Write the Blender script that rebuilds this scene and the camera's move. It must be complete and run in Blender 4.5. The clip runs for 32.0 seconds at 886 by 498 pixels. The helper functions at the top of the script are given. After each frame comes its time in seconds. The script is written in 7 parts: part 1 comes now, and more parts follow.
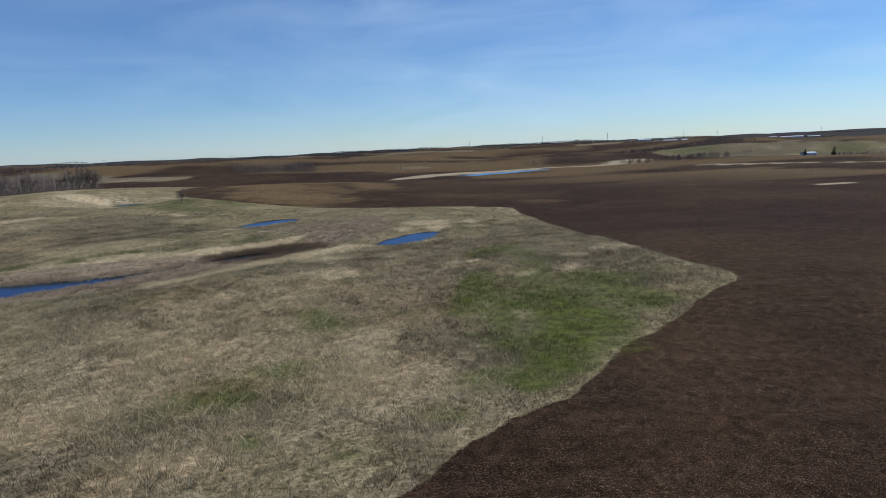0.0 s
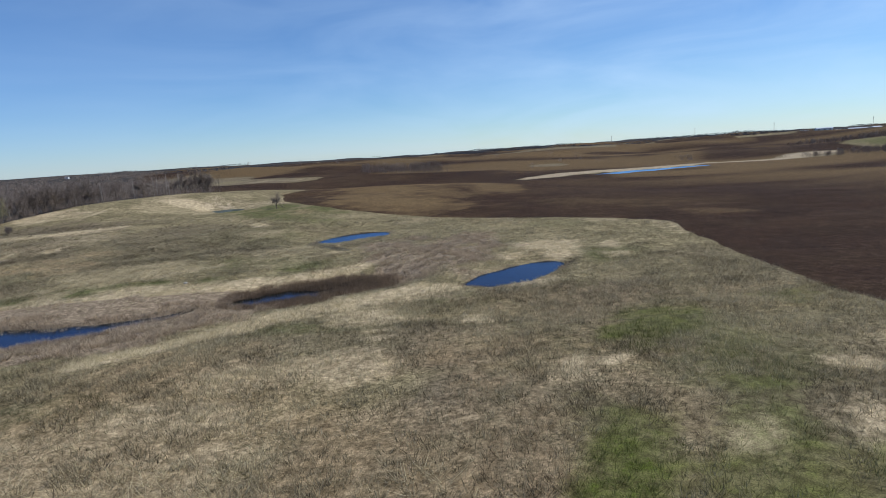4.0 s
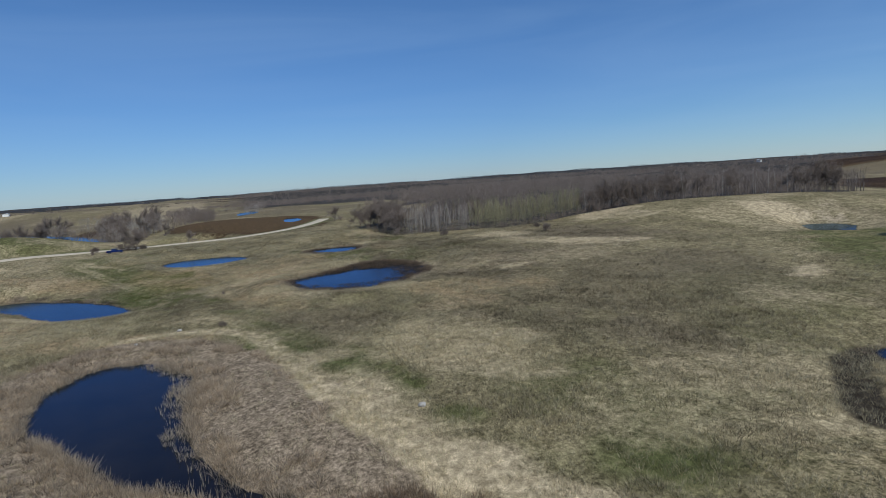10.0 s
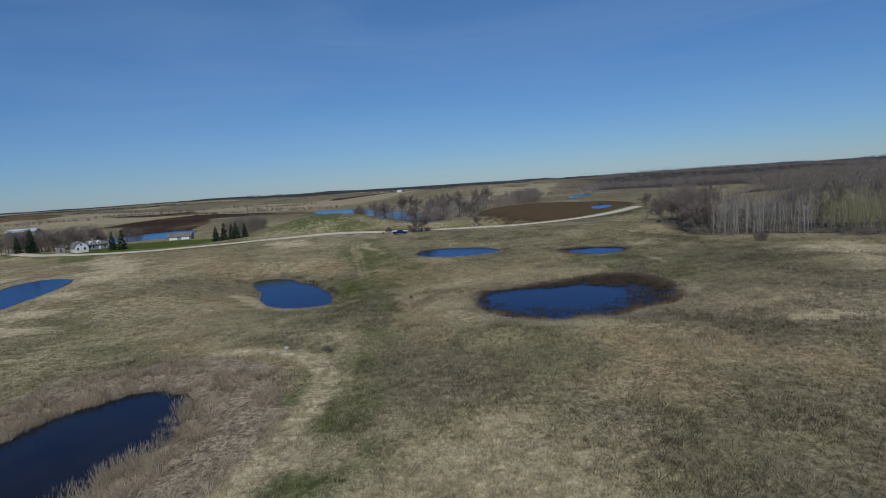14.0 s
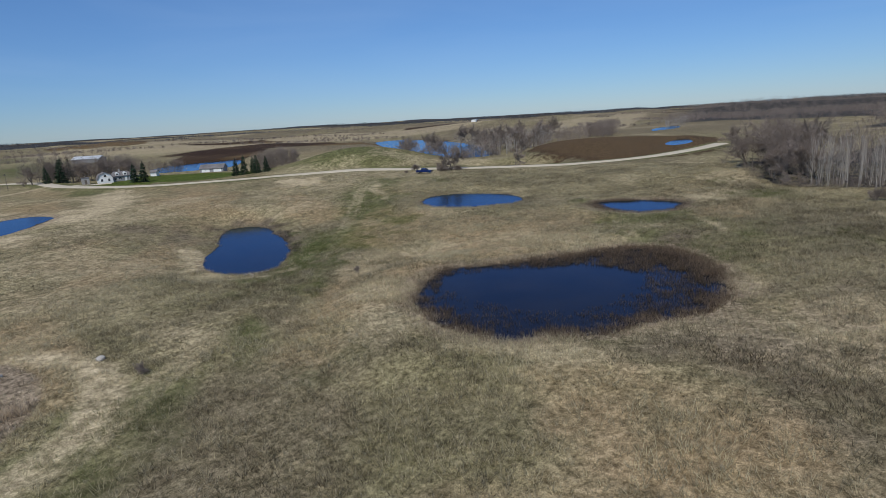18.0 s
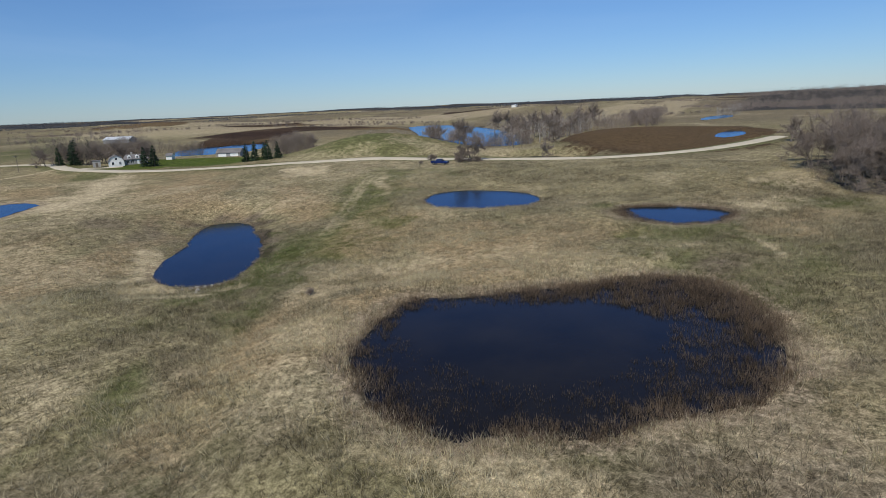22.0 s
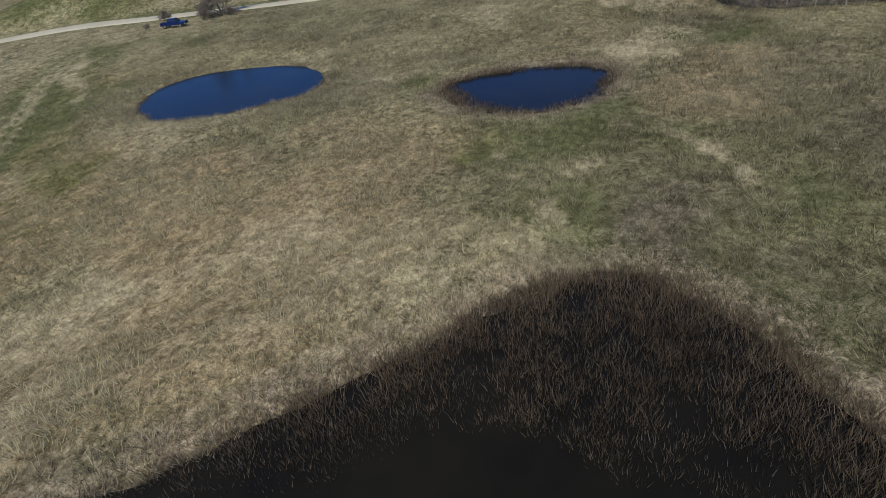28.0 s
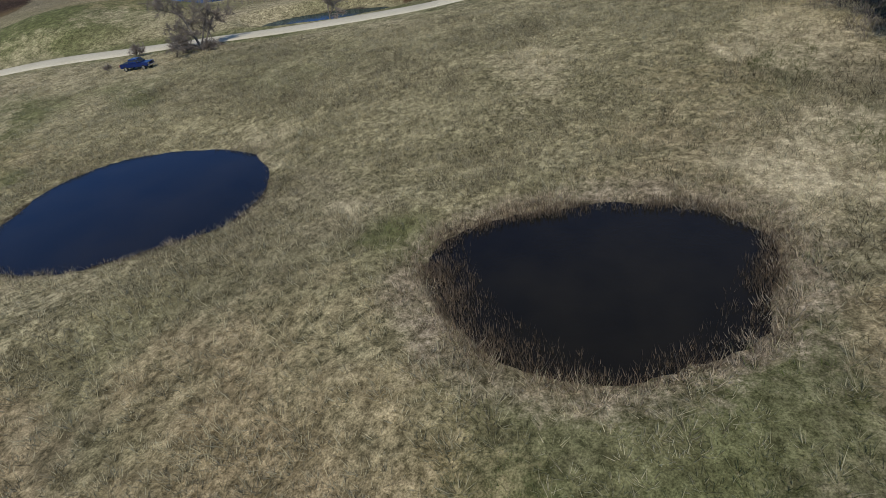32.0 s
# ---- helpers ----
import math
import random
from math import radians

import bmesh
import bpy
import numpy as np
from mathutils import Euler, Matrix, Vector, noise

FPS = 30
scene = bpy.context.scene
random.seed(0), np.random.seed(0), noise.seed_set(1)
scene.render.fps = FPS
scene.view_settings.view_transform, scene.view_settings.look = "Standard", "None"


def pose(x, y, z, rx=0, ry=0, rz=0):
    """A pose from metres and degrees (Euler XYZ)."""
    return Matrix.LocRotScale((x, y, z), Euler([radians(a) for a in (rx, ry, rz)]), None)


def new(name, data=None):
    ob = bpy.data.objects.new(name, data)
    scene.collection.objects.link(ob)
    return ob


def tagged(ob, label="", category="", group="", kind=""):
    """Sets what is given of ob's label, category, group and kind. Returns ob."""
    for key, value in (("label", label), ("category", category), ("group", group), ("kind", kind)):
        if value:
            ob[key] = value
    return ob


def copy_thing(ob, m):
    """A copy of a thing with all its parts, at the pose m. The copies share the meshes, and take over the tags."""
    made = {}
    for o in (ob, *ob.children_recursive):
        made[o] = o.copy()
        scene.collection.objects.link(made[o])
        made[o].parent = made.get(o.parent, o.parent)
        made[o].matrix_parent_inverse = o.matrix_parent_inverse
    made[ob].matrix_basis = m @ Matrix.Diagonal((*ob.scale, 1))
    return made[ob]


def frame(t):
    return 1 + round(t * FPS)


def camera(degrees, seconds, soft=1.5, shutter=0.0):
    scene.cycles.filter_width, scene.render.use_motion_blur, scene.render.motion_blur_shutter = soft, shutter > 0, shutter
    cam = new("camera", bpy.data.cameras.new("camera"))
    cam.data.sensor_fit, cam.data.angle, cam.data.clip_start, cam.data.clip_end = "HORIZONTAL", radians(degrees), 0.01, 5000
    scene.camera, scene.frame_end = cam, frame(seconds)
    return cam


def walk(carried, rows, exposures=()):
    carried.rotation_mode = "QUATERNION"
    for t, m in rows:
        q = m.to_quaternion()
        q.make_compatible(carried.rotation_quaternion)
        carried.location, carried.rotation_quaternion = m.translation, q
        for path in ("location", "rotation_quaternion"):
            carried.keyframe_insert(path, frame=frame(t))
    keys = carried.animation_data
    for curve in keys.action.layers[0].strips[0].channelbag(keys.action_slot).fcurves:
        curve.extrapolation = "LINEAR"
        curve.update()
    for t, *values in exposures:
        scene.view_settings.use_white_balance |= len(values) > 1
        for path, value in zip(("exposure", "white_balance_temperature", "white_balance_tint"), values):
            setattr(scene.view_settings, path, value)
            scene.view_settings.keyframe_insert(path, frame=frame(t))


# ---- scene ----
cam = camera(74.70, 32.0, soft=0.85)
ROWS = [  # seconds, eye in metres, heading, tilt and lean in degrees
    (0.0, -0.00, -0.00, 26.10, -0.00, -10.23, -2.45),
    (0.5, 0.90, 5.81, 25.75, -0.79, -10.17, -2.55),
    (1.0, 1.62, 11.77, 25.60, -6.74, -9.90, -2.55),
    (1.5, 2.28, 17.86, 25.48, -8.38, -9.91, -2.68),
    (2.0, 2.65, 24.24, 25.44, -9.68, -9.91, -2.92),
    (2.5, 2.83, 30.87, 25.40, -10.27, -9.93, -3.09),
    (4.5, 2.09, 59.15, 24.31, -17.14, -9.58, -3.96),
    (5.0, 1.57, 66.88, 24.25, -21.50, -9.36, -4.16),
    (5.5, 0.83, 74.68, 24.23, -23.16, -9.37, -4.25),
    (6.0, -0.24, 82.27, 24.13, -26.59, -9.22, -4.41),
    (6.5, -1.41, 89.93, 24.18, -30.45, -9.11, -4.62),
    (7.0, -2.77, 97.33, 24.31, -31.56, -9.23, -4.85),
    (7.5, -4.41, 104.59, 24.46, -35.44, -9.04, -4.84),
    (8.0, -6.58, 111.88, 24.45, -44.46, -8.51, -4.75),
    (8.5, -8.84, 118.96, 24.61, -50.49, -8.21, -4.59),
    (9.0, -11.41, 125.57, 24.70, -54.77, -8.13, -4.53),
    (9.5, -14.09, 131.84, 24.78, -64.24, -7.69, -4.19),
    (10.0, -17.60, 138.32, 24.55, -76.29, -7.06, -3.79),
    (10.5, -22.61, 144.28, 23.86, -82.14, -6.83, -4.01),
    (11.0, -27.99, 149.41, 23.47, -87.00, -6.87, -3.91),
    (11.5, -33.57, 154.25, 22.98, -97.93, -6.48, -3.99),
    (12.0, -39.12, 158.34, 22.90, -104.46, -6.40, -3.85),
    (12.5, -44.48, 161.77, 23.13, -108.03, -6.31, -3.75),
    (13.0, -49.40, 164.38, 23.33, -109.98, -6.34, -3.53),
    (13.5, -53.90, 166.39, 23.44, -111.38, -6.48, -3.57),
    (14.0, -58.17, 168.11, 23.39, -111.40, -6.64, -3.63),
    (14.5, -62.41, 169.70, 23.28, -111.21, -6.79, -3.92),
    (16.5, -82.03, 173.94, 23.11, -109.84, -10.94, -4.24),
    (17.0, -87.28, 173.91, 22.88, -110.02, -13.39, -4.17),
    (17.5, -92.15, 173.90, 22.71, -110.24, -13.49, -4.09),
    (18.0, -96.40, 173.70, 22.50, -120.18, -12.93, -3.32),
    (18.5, -100.97, 173.86, 22.52, -131.81, -12.64, -2.41),
    (19.0, -105.14, 173.85, 22.61, -134.51, -12.67, -2.16),
    (19.5, -108.35, 173.64, 22.72, -127.59, -13.17, -2.47),
    (20.0, -110.54, 173.31, 22.83, -125.27, -13.51, -2.30),
    (20.5, -111.91, 173.02, 22.79, -124.39, -13.84, -2.17),
    (21.0, -113.10, 172.61, 22.56, -124.43, -13.93, -2.24),
    (21.5, -114.67, 172.02, 22.45, -124.34, -14.07, -2.36),
    (22.0, -116.80, 171.27, 22.37, -124.29, -14.19, -2.58),
    (22.5, -119.33, 170.24, 22.23, -124.25, -14.29, -2.86),
    (22.6, -119.91, 170.02, 22.18, -124.31, -15.08, -2.90),
    (22.7, -120.48, 169.80, 22.12, -124.53, -18.08, -3.03),
    (22.8, -121.06, 169.57, 22.07, -124.87, -22.50, -3.24),
    (22.9, -121.63, 169.35, 22.01, -125.20, -26.92, -3.44),
    (23.0, -122.21, 169.13, 21.95, -125.44, -30.08, -3.58),
    (23.5, -125.40, 168.13, 21.83, -126.03, -30.03, -3.89),
    (24.0, -128.71, 167.30, 21.71, -126.84, -29.91, -4.04),
    (24.5, -131.74, 166.39, 21.56, -127.38, -29.83, -4.43),
    (26.5, -144.47, 160.51, 21.63, -119.70, -30.98, -5.07),
    (27.0, -147.87, 159.45, 21.95, -113.23, -31.56, -6.20),
    (27.5, -152.05, 158.70, 21.58, -108.83, -31.47, -7.64),
    (28.0, -156.31, 157.70, 21.51, -108.15, -31.56, -8.09),
    (28.5, -160.84, 156.62, 21.25, -107.85, -31.48, -8.35),
    (29.0, -165.48, 155.75, 21.08, -107.66, -31.59, -8.75),
    (29.5, -170.42, 154.89, 21.27, -107.61, -31.99, -9.67),
    (30.0, -175.39, 154.22, 21.27, -107.45, -32.22, -10.11),
    (30.5, -180.45, 153.61, 21.03, -107.21, -32.33, -10.32),
    (31.0, -185.35, 153.09, 20.93, -106.98, -32.44, -10.72),
    (31.5, -189.55, 152.83, 20.98, -107.93, -32.42, -11.03),
    (32.0, -192.82, 152.76, 21.13, -114.63, -31.52, -10.76),
]


def flown(x, y, z, head, tilt, lean):
    return (Matrix.Translation((x, y, z)) @ Matrix.Rotation(radians(-head), 4, "Z")
            @ Matrix.Rotation(radians(90 + tilt), 4, "X") @ Matrix.Rotation(radians(lean), 4, "Z"))


walk(cam, [(t, flown(*r)) for t, *r in ROWS], exposures=[(0, -0.03, 6500, 10), (1, 0.12, 6500, 10), (3, 0.2, 6500, 10), (6, 0.14, 6480, 10), (9, 0.08, 6400, 9), (10.5, -0.2, 6250, 6), (14.5, -0.32, 6250, 6), (16, -0.18, 6230, 8.6), (17, 0, 6350, 9), (19, -0.02, 6500, 9.5), (20, 0.04, 6700, 9.4), (21, 0.11, 6720, 9.4), (22.5, 0.15, 6680, 7.6), (23.2, 0.1, 6500, 7), (25, 0.3, 6500, 5), (27.1, 0.45, 6500, 4.5), (27.7, 0.05, 6500, 4.5), (28.3, -0.1, 6500, 4.5), (29.2, -0.3, 6500, 4.5), (30.2, -0.28, 6500, 4.5), (31.2, -0.08, 6500, 4.5), (32, 0.02, 6500, 4.5)])

# ---- light ----
SUN_HEAD, SUN_UP = 78.0, 50.0
world = bpy.data.worlds.new("sky")
scene.world = world
world.use_nodes = True
wn, wl = world.node_tree.nodes, world.node_tree.links
wn.clear()
sky = wn.new("ShaderNodeTexSky")
sky.sky_type, sky.sun_disc = "NISHITA", False
sky.sun_elevation, sky.sun_rotation = radians(SUN_UP), radians(SUN_HEAD)
sky.altitude, sky.air_density, sky.dust_density, sky.ozone_density = 300, 1.0, 0.0, 4.5
coord = wn.new("ShaderNodeTexCoord")
stretch = wn.new("ShaderNodeMapping")
stretch.inputs["Scale"].default_value = (2.2, 0.9, 9.0)
stretch.inputs["Rotation"].default_value = (0.1, 0.15, 0.5)
wisp = wn.new("ShaderNodeTexNoise")
wisp.inputs["Scale"].default_value, wisp.inputs["Detail"].default_value, wisp.inputs["Distortion"].default_value = 1.6, 5.0, 0.6
thin = wn.new("ShaderNodeMapRange")
thin.inputs["From Min"].default_value, thin.inputs["From Max"].default_value = 0.36, 0.8
thin.inputs["To Max"].default_value = 0.3
veil = wn.new("ShaderNodeMix")
veil.data_type = "RGBA"
veil.inputs["B"].default_value = (7.5, 8.0, 8.6, 1)
bg, wout = wn.new("ShaderNodeBackground"), wn.new("ShaderNodeOutputWorld")
bg.inputs["Strength"].default_value = 0.085
wl.new(coord.outputs["Generated"], stretch.inputs["Vector"])
wl.new(stretch.outputs["Vector"], wisp.inputs["Vector"])
wl.new(wisp.outputs["Fac"], thin.inputs["Value"])
east = wn.new("ShaderNodeVectorMath")
east.operation = "DOT_PRODUCT"
east.inputs[1].default_value = (math.sin(radians(55)), math.cos(radians(55)), -0.5)
haze = wn.new("ShaderNodeMapRange")
haze.inputs["From Min"].default_value, haze.inputs["From Max"].default_value = -0.3, 1.0
haze.inputs["To Min"].default_value, haze.inputs["To Max"].default_value = 0.5, 1.9
more = wn.new("ShaderNodeMath")
more.operation = "MULTIPLY"
wl.new(coord.outputs["Generated"], east.inputs[0])
wl.new(east.outputs["Value"], haze.inputs["Value"])
wl.new(thin.outputs["Result"], more.inputs[0])
wl.new(haze.outputs["Result"], more.inputs[1])
wl.new(more.outputs["Value"], veil.inputs["Factor"])
wl.new(sky.outputs["Color"], veil.inputs["A"])
blue = wn.new("ShaderNodeMix")
blue.data_type, blue.blend_type = "RGBA", "MULTIPLY"
blue.inputs["Factor"].default_value, blue.inputs["B"].default_value = 1.0, (0.75, 0.95, 1.17, 1)
wl.new(veil.outputs["Result"], blue.inputs["A"])
split = wn.new("ShaderNodeSeparateXYZ")
low = wn.new("ShaderNodeMapRange")
low.inputs["From Min"].default_value, low.inputs["From Max"].default_value = 0.0, 0.3
wl.new(coord.outputs["Generated"], split.inputs["Vector"])
wl.new(split.outputs["Z"], low.inputs["Value"])
away = wn.new("ShaderNodeMapRange")
away.inputs["From Min"].default_value, away.inputs["From Max"].default_value = -0.6, 0.5
wl.new(east.outputs["Value"], away.inputs["Value"])
tint = wn.new("ShaderNodeMix")
tint.data_type = "RGBA"
tint.inputs["A"].default_value, tint.inputs["B"].default_value = (0.66, 0.70, 0.84, 1), (0.90, 0.94, 0.98, 1)
wl.new(low.outputs["Result"], tint.inputs["Factor"])
clear = wn.new("ShaderNodeMix")
clear.data_type = "RGBA"
clear.inputs["B"].default_value = (1.13, 1.13, 1.15, 1)
wl.new(away.outputs["Result"], clear.inputs["Factor"])
wl.new(tint.outputs["Result"], clear.inputs["A"])
dim = wn.new("ShaderNodeMix")
dim.data_type, dim.blend_type = "RGBA", "MULTIPLY"
dim.inputs["Factor"].default_value = 1.0
wl.new(blue.outputs["Result"], dim.inputs["A"])
wl.new(clear.outputs["Result"], dim.inputs["B"])
wl.new(dim.outputs["Result"], bg.inputs["Color"])
wl.new(bg.outputs["Background"], wout.inputs["Surface"])
sun = new("sun", bpy.data.lights.new("sun", "SUN"))
sun.data.energy, sun.data.angle, sun.data.color = 3.2, radians(0.53), (1.0, 0.95, 0.87)
sun.matrix_world = (Matrix.Rotation(radians(-SUN_HEAD), 4, "Z") @ Matrix.Rotation(radians(SUN_UP - 90), 4, "X"))


# ---- numbers: noise, outlines, distances ----
def value_noise(x, y, seed=0):
    xi, yi = np.floor(x).astype(np.int64), np.floor(y).astype(np.int64)
    u, v = x - xi, y - yi
    u, v = u * u * (3 - 2 * u), v * v * (3 - 2 * v)

    def corner(a, b):
        n = (a * 374761393 + b * 668265263 + seed * 1274126177) & 0xFFFFFFFF
        n = ((n ^ (n >> 13)) * 1103515245) & 0xFFFFFFFF
        return ((n ^ (n >> 16)) & 0xFFFF) / 65535.0
    top = corner(xi, yi) * (1 - u) + corner(xi + 1, yi) * u
    low = corner(xi, yi + 1) * (1 - u) + corner(xi + 1, yi + 1) * u
    return top * (1 - v) + low * v


def fbm(x, y, size, octaves=4, seed=0):
    total, weight, amp = 0.0, 0.0, 1.0
    for k in range(octaves):
        total = total + amp * value_noise(x / size + 17.3 * k, y / size - 9.1 * k, seed + k)
        weight, amp, size = weight + amp, amp * 0.5, size * 0.5
    return total / weight


def smooth(a, b, v):
    w = np.clip((v - a) / (b - a), 0, 1)
    return w * w * (3 - 2 * w)


def rounded(points, closed=True, steps=6):
    """A smooth line through the given plan points."""
    p = np.array(points, float)
    n, out = len(p), []
    for i in range(n if closed else n - 1):
        a, b, c, d = ((p[(i + k) % n]) if closed else p[min(max(i + k, 0), n - 1)] for k in (-1, 0, 1, 2))
        for s in np.linspace(0, 1, steps, endpoint=False):
            out.append(0.5 * (2 * b + (c - a) * s + (2 * a - 5 * b + 4 * c - d) * s ** 2 + (3 * b - a - 3 * c + d) * s ** 3))
    if not closed:
        out.append(p[-1])
    return np.array(out)


def line_distance(x, y, line, closed=True):
    best = np.full(x.shape, 1e9)
    m = len(line)
    for i in range(m if closed else m - 1):
        a, b = line[i], line[(i + 1) % m]
        d = b - a
        t = np.clip(((x - a[0]) * d[0] + (y - a[1]) * d[1]) / max(d @ d, 1e-9), 0, 1)
        best = np.minimum(best, np.hypot(x - a[0] - t * d[0], y - a[1] - t * d[1]))
    return best


def inside(x, y, line):
    odd = np.zeros(x.shape, bool)
    for i in range(len(line)):
        (ax, ay), (bx, by) = line[i], line[(i + 1) % len(line)]
        if ay != by:
            odd ^= ((ay > y) != (by > y)) & (x < (bx - ax) * (y - ay) / (by - ay) + ax)
    return odd


def signed(x, y, line, reach):
    """Distance to an outline, negative within; only near it, else reach."""
    out = np.full(x.shape, float(reach))
    lo, hi = line.min(0) - reach, line.max(0) + reach
    near = (x > lo[0]) & (x < hi[0]) & (y > lo[1]) & (y < hi[1])
    if near.any():
        d = line_distance(x[near], y[near], line)
        out[near] = np.where(inside(x[near], y[near], line), -d, np.minimum(d, reach))
    return out


# ---- the plan ----
class Pond:
    def __init__(self, level, points, shore=14.0, label="", wet=0.0):
        self.level, self.line, self.shore, self.label, self.wet = level, rounded(points), shore, label, wet
        mid = self.line.mean(0)
        u, v = self.line.T
        swell = 1 + 0.10 * (fbm(u, v, 7, 3, 61) - 0.5)
        self.line = mid + (self.line - mid) * swell[:, None]


PONDS = [
    Pond(0.1, [(-110.1, 109.8), (-107.9, 116.1), (-103.1, 120.1), (-97, 122.7), (-90, 123.5), (-82.7, 124.8), (-75.7, 126.2), (-70.8, 128.6), (-66, 131.8), (-62.2, 136.2), (-60.9, 134.8), (-63.5, 130.5), (-67, 126.2), (-69, 121.2), (-73.8, 118.1), (-82.6, 110.4), (-87.2, 106.8), (-95.5, 104.8), (-100.9, 104.9), (-106.7, 106.3)], 12, "long dark pond in a belt of cattails", 0.2),
    Pond(0.1, [(-58.3, 139.4), (-54, 137.5), (-49, 137.2), (-44.5, 139.2), (-40.5, 142.8), (-35.8, 147.5), (-32.7, 151.5), (-34.5, 155.3), (-38.5, 156.5), (-44.3, 153.9), (-51.5, 148.7), (-56.3, 144.2)], 10, "shallow dark marsh pool full of dead reeds", 0.9),
    Pond(1.5, [(-17.1, 146.9), (-15.2, 152.1), (-12.6, 157.1), (-9.3, 161.3), (-5.8, 164.7), (-2.5, 164.7), (-1, 161.2), (-2.8, 155.3), (-6.2, 149.5), (-10.4, 146.1), (-14.7, 145.2)], 12, "round dark blue pond with a muddy rim", 0.0),
    Pond(0.0, [(-72, 206.2), (-70.9, 212.7), (-68.1, 219), (-62, 223), (-56.3, 222.4), (-54.9, 216.6), (-58.5, 210.8), (-62.7, 205.9), (-67.1, 202.7)], 14, "small blue pond below a grassy knoll", 0.0),
    Pond(1.4, [(-149.6, 139.2), (-153.8, 136.6), (-157.5, 135.2), (-162.2, 133.8), (-165.4, 135), (-168.4, 139.5), (-171.9, 143.1), (-175.8, 146.9), (-179.3, 149.8), (-183.2, 153.6), (-184.7, 158.8), (-181.8, 163.1), (-176.2, 166.9), (-169, 169.3), (-162.3, 169.1), (-157.1, 167.3), (-152.7, 164), (-149.2, 160.1), (-145.6, 154.6), (-144.3, 150.5), (-145.3, 145.2)], 14, "large oval dark pond ringed with standing reeds", 0.5),
    Pond(-2.3, [(-163.7, 84.2), (-161.8, 89.6), (-163, 94.4), (-166.2, 97.1), (-171.4, 95.9), (-179, 90.5), (-189, 78.7), (-196.2, 66.1), (-197.5, 57.4), (-190.5, 57.9), (-177.1, 71.3), (-169.6, 76.7)], 14, "deep blue oval pond in a hollow", 0.0),
    Pond(1.0, [(-217.1, 100.6), (-223.4, 93.9), (-231.8, 92.4), (-238.2, 96.1), (-240, 103.3), (-238.2, 112.2), (-232.6, 118.4), (-225.8, 120), (-219.7, 115.1), (-216.4, 107.6)], 12, "oval blue pond in tan grass", 0.0),
    Pond(2.0, [(-219.3, 139.5), (-222.6, 139.9), (-224.9, 142), (-226.5, 146.6), (-227.7, 151.8), (-227, 155.4), (-224.5, 157.6), (-221.6, 158), (-218.1, 157.3), (-215.1, 155.9), (-212.9, 153.6), (-211.5, 150.9), (-211.8, 147.6), (-213, 144.6), (-215.7, 141.5)], 10, "small oval dark pond with a reedy edge", 0.35),
    Pond(2.8, [(-161.5, 286.5), (-160, 294.5), (-151, 294), (-142, 281), (-148.2, 278.2)], 10, "small pool on the crest beside a bare tree", 0.0),
    Pond(-0.1, [(-110, 63), (-122.4, 41.8), (-138.9, 26.4), (-150.5, 18), (-162, 11), (-174, 3), (-184.5, -9), (-183, -19.5), (-172, -17.3), (-156, -5.3), (-144, 5.9), (-136.6, 9.6), (-126, 14.5), (-114, 30), (-101, 52)], 14, "long channel of blue water beside the woods", 0.1),
    Pond(0.2, [(-188.9, -119.6), (-191.3, -96.4), (-204.3, -103.4), (-216.5, -125), (-219.4, -150.1), (-210.5, -159.5), (-201, -154.4)], 10, "pond near the road bend", 0.0),
    Pond(-0.5, [(-320.2, -159.1), (-349.1, -183.8), (-392.5, -170.5), (-364.9, -133), (-328.2, -109.3), (-302.3, -125.6)], 14, "wide pond behind the farmyard", 0.0),
    Pond(-1.7, [(-614, -203.3), (-640.5, -173.3), (-556.2, -70.8), (-468.1, -3.4), (-403.1, 29.2), (-389.8, 19.1), (-388, -1.7), (-390.6, -26.1), (-408.9, -52.2), (-489.9, -101.1)], 16, "broad blue lake with drowned trees", 0.0),
    Pond(1.1, [(-307.4, 66.5), (-312.5, 66), (-316.5, 71), (-318, 80), (-316.5, 92), (-311.6, 98.5), (-307.5, 96), (-304.9, 86.2), (-304.2, 75.2)], 7, "narrow pool just beyond the gravel road", 0.0),
    Pond(4.5, [(-374, 130), (-366.4, 134), (-370.5, 137.6), (-388, 139.9), (-406, 134.5), (-398, 129.4)], 7, "small pale blue pond beside ploughed land", 0.0),
    Pond(0.6, [(-608, 82), (-640, 78), (-672, 80), (-690, 88), (-668, 97), (-636, 96), (-612, 92)], 14, "blue pool among bare trees beyond the hill", 0.0),
    Pond(-3.4, [(9.7, 520.1), (31.6, 557.2), (62.6, 575.9), (91.6, 587.6), (115.4, 591.8), (87.6, 564.5), (44.2, 534.4)], 14, "flooded pale hollow in ploughed land", 0.0),
]
ROAD = rounded([(20, -310), (-150, -218), (-200, -180), (-222, -165.5), (-236, -149), (-239.5, -127), (-233.5, -104), (-230.5, -83), (-234.4, -47.2), (-248, -16.1), (-266.8, 5.8), (-281.5, 34), (-289.5, 63), (-293.2, 88), (-301.5, 111.5), (-318, 132.5), (-344.7, 144.4), (-374.1, 152.9)], closed=False)
SIDE_ROAD = rounded([(-231.5, -86), (-237, -86.5), (-243.5, -87), (-249, -82)], closed=False)
TRACK = rounded([(-80.8, 139.4), (-92, 136.9), (-105.4, 133.1), (-118.8, 127.4), (-124.5, 117.1), (-123.2, 106.8)], closed=False)
WHEELS = rounded([(-113.2, 132.4), (-132.4, 123.2), (-150.4, 115), (-181, 99.7), (-216, 78), (-233, 67), (-251, 57.5), (-263, 54.5), (-272, 58.5)], closed=False)
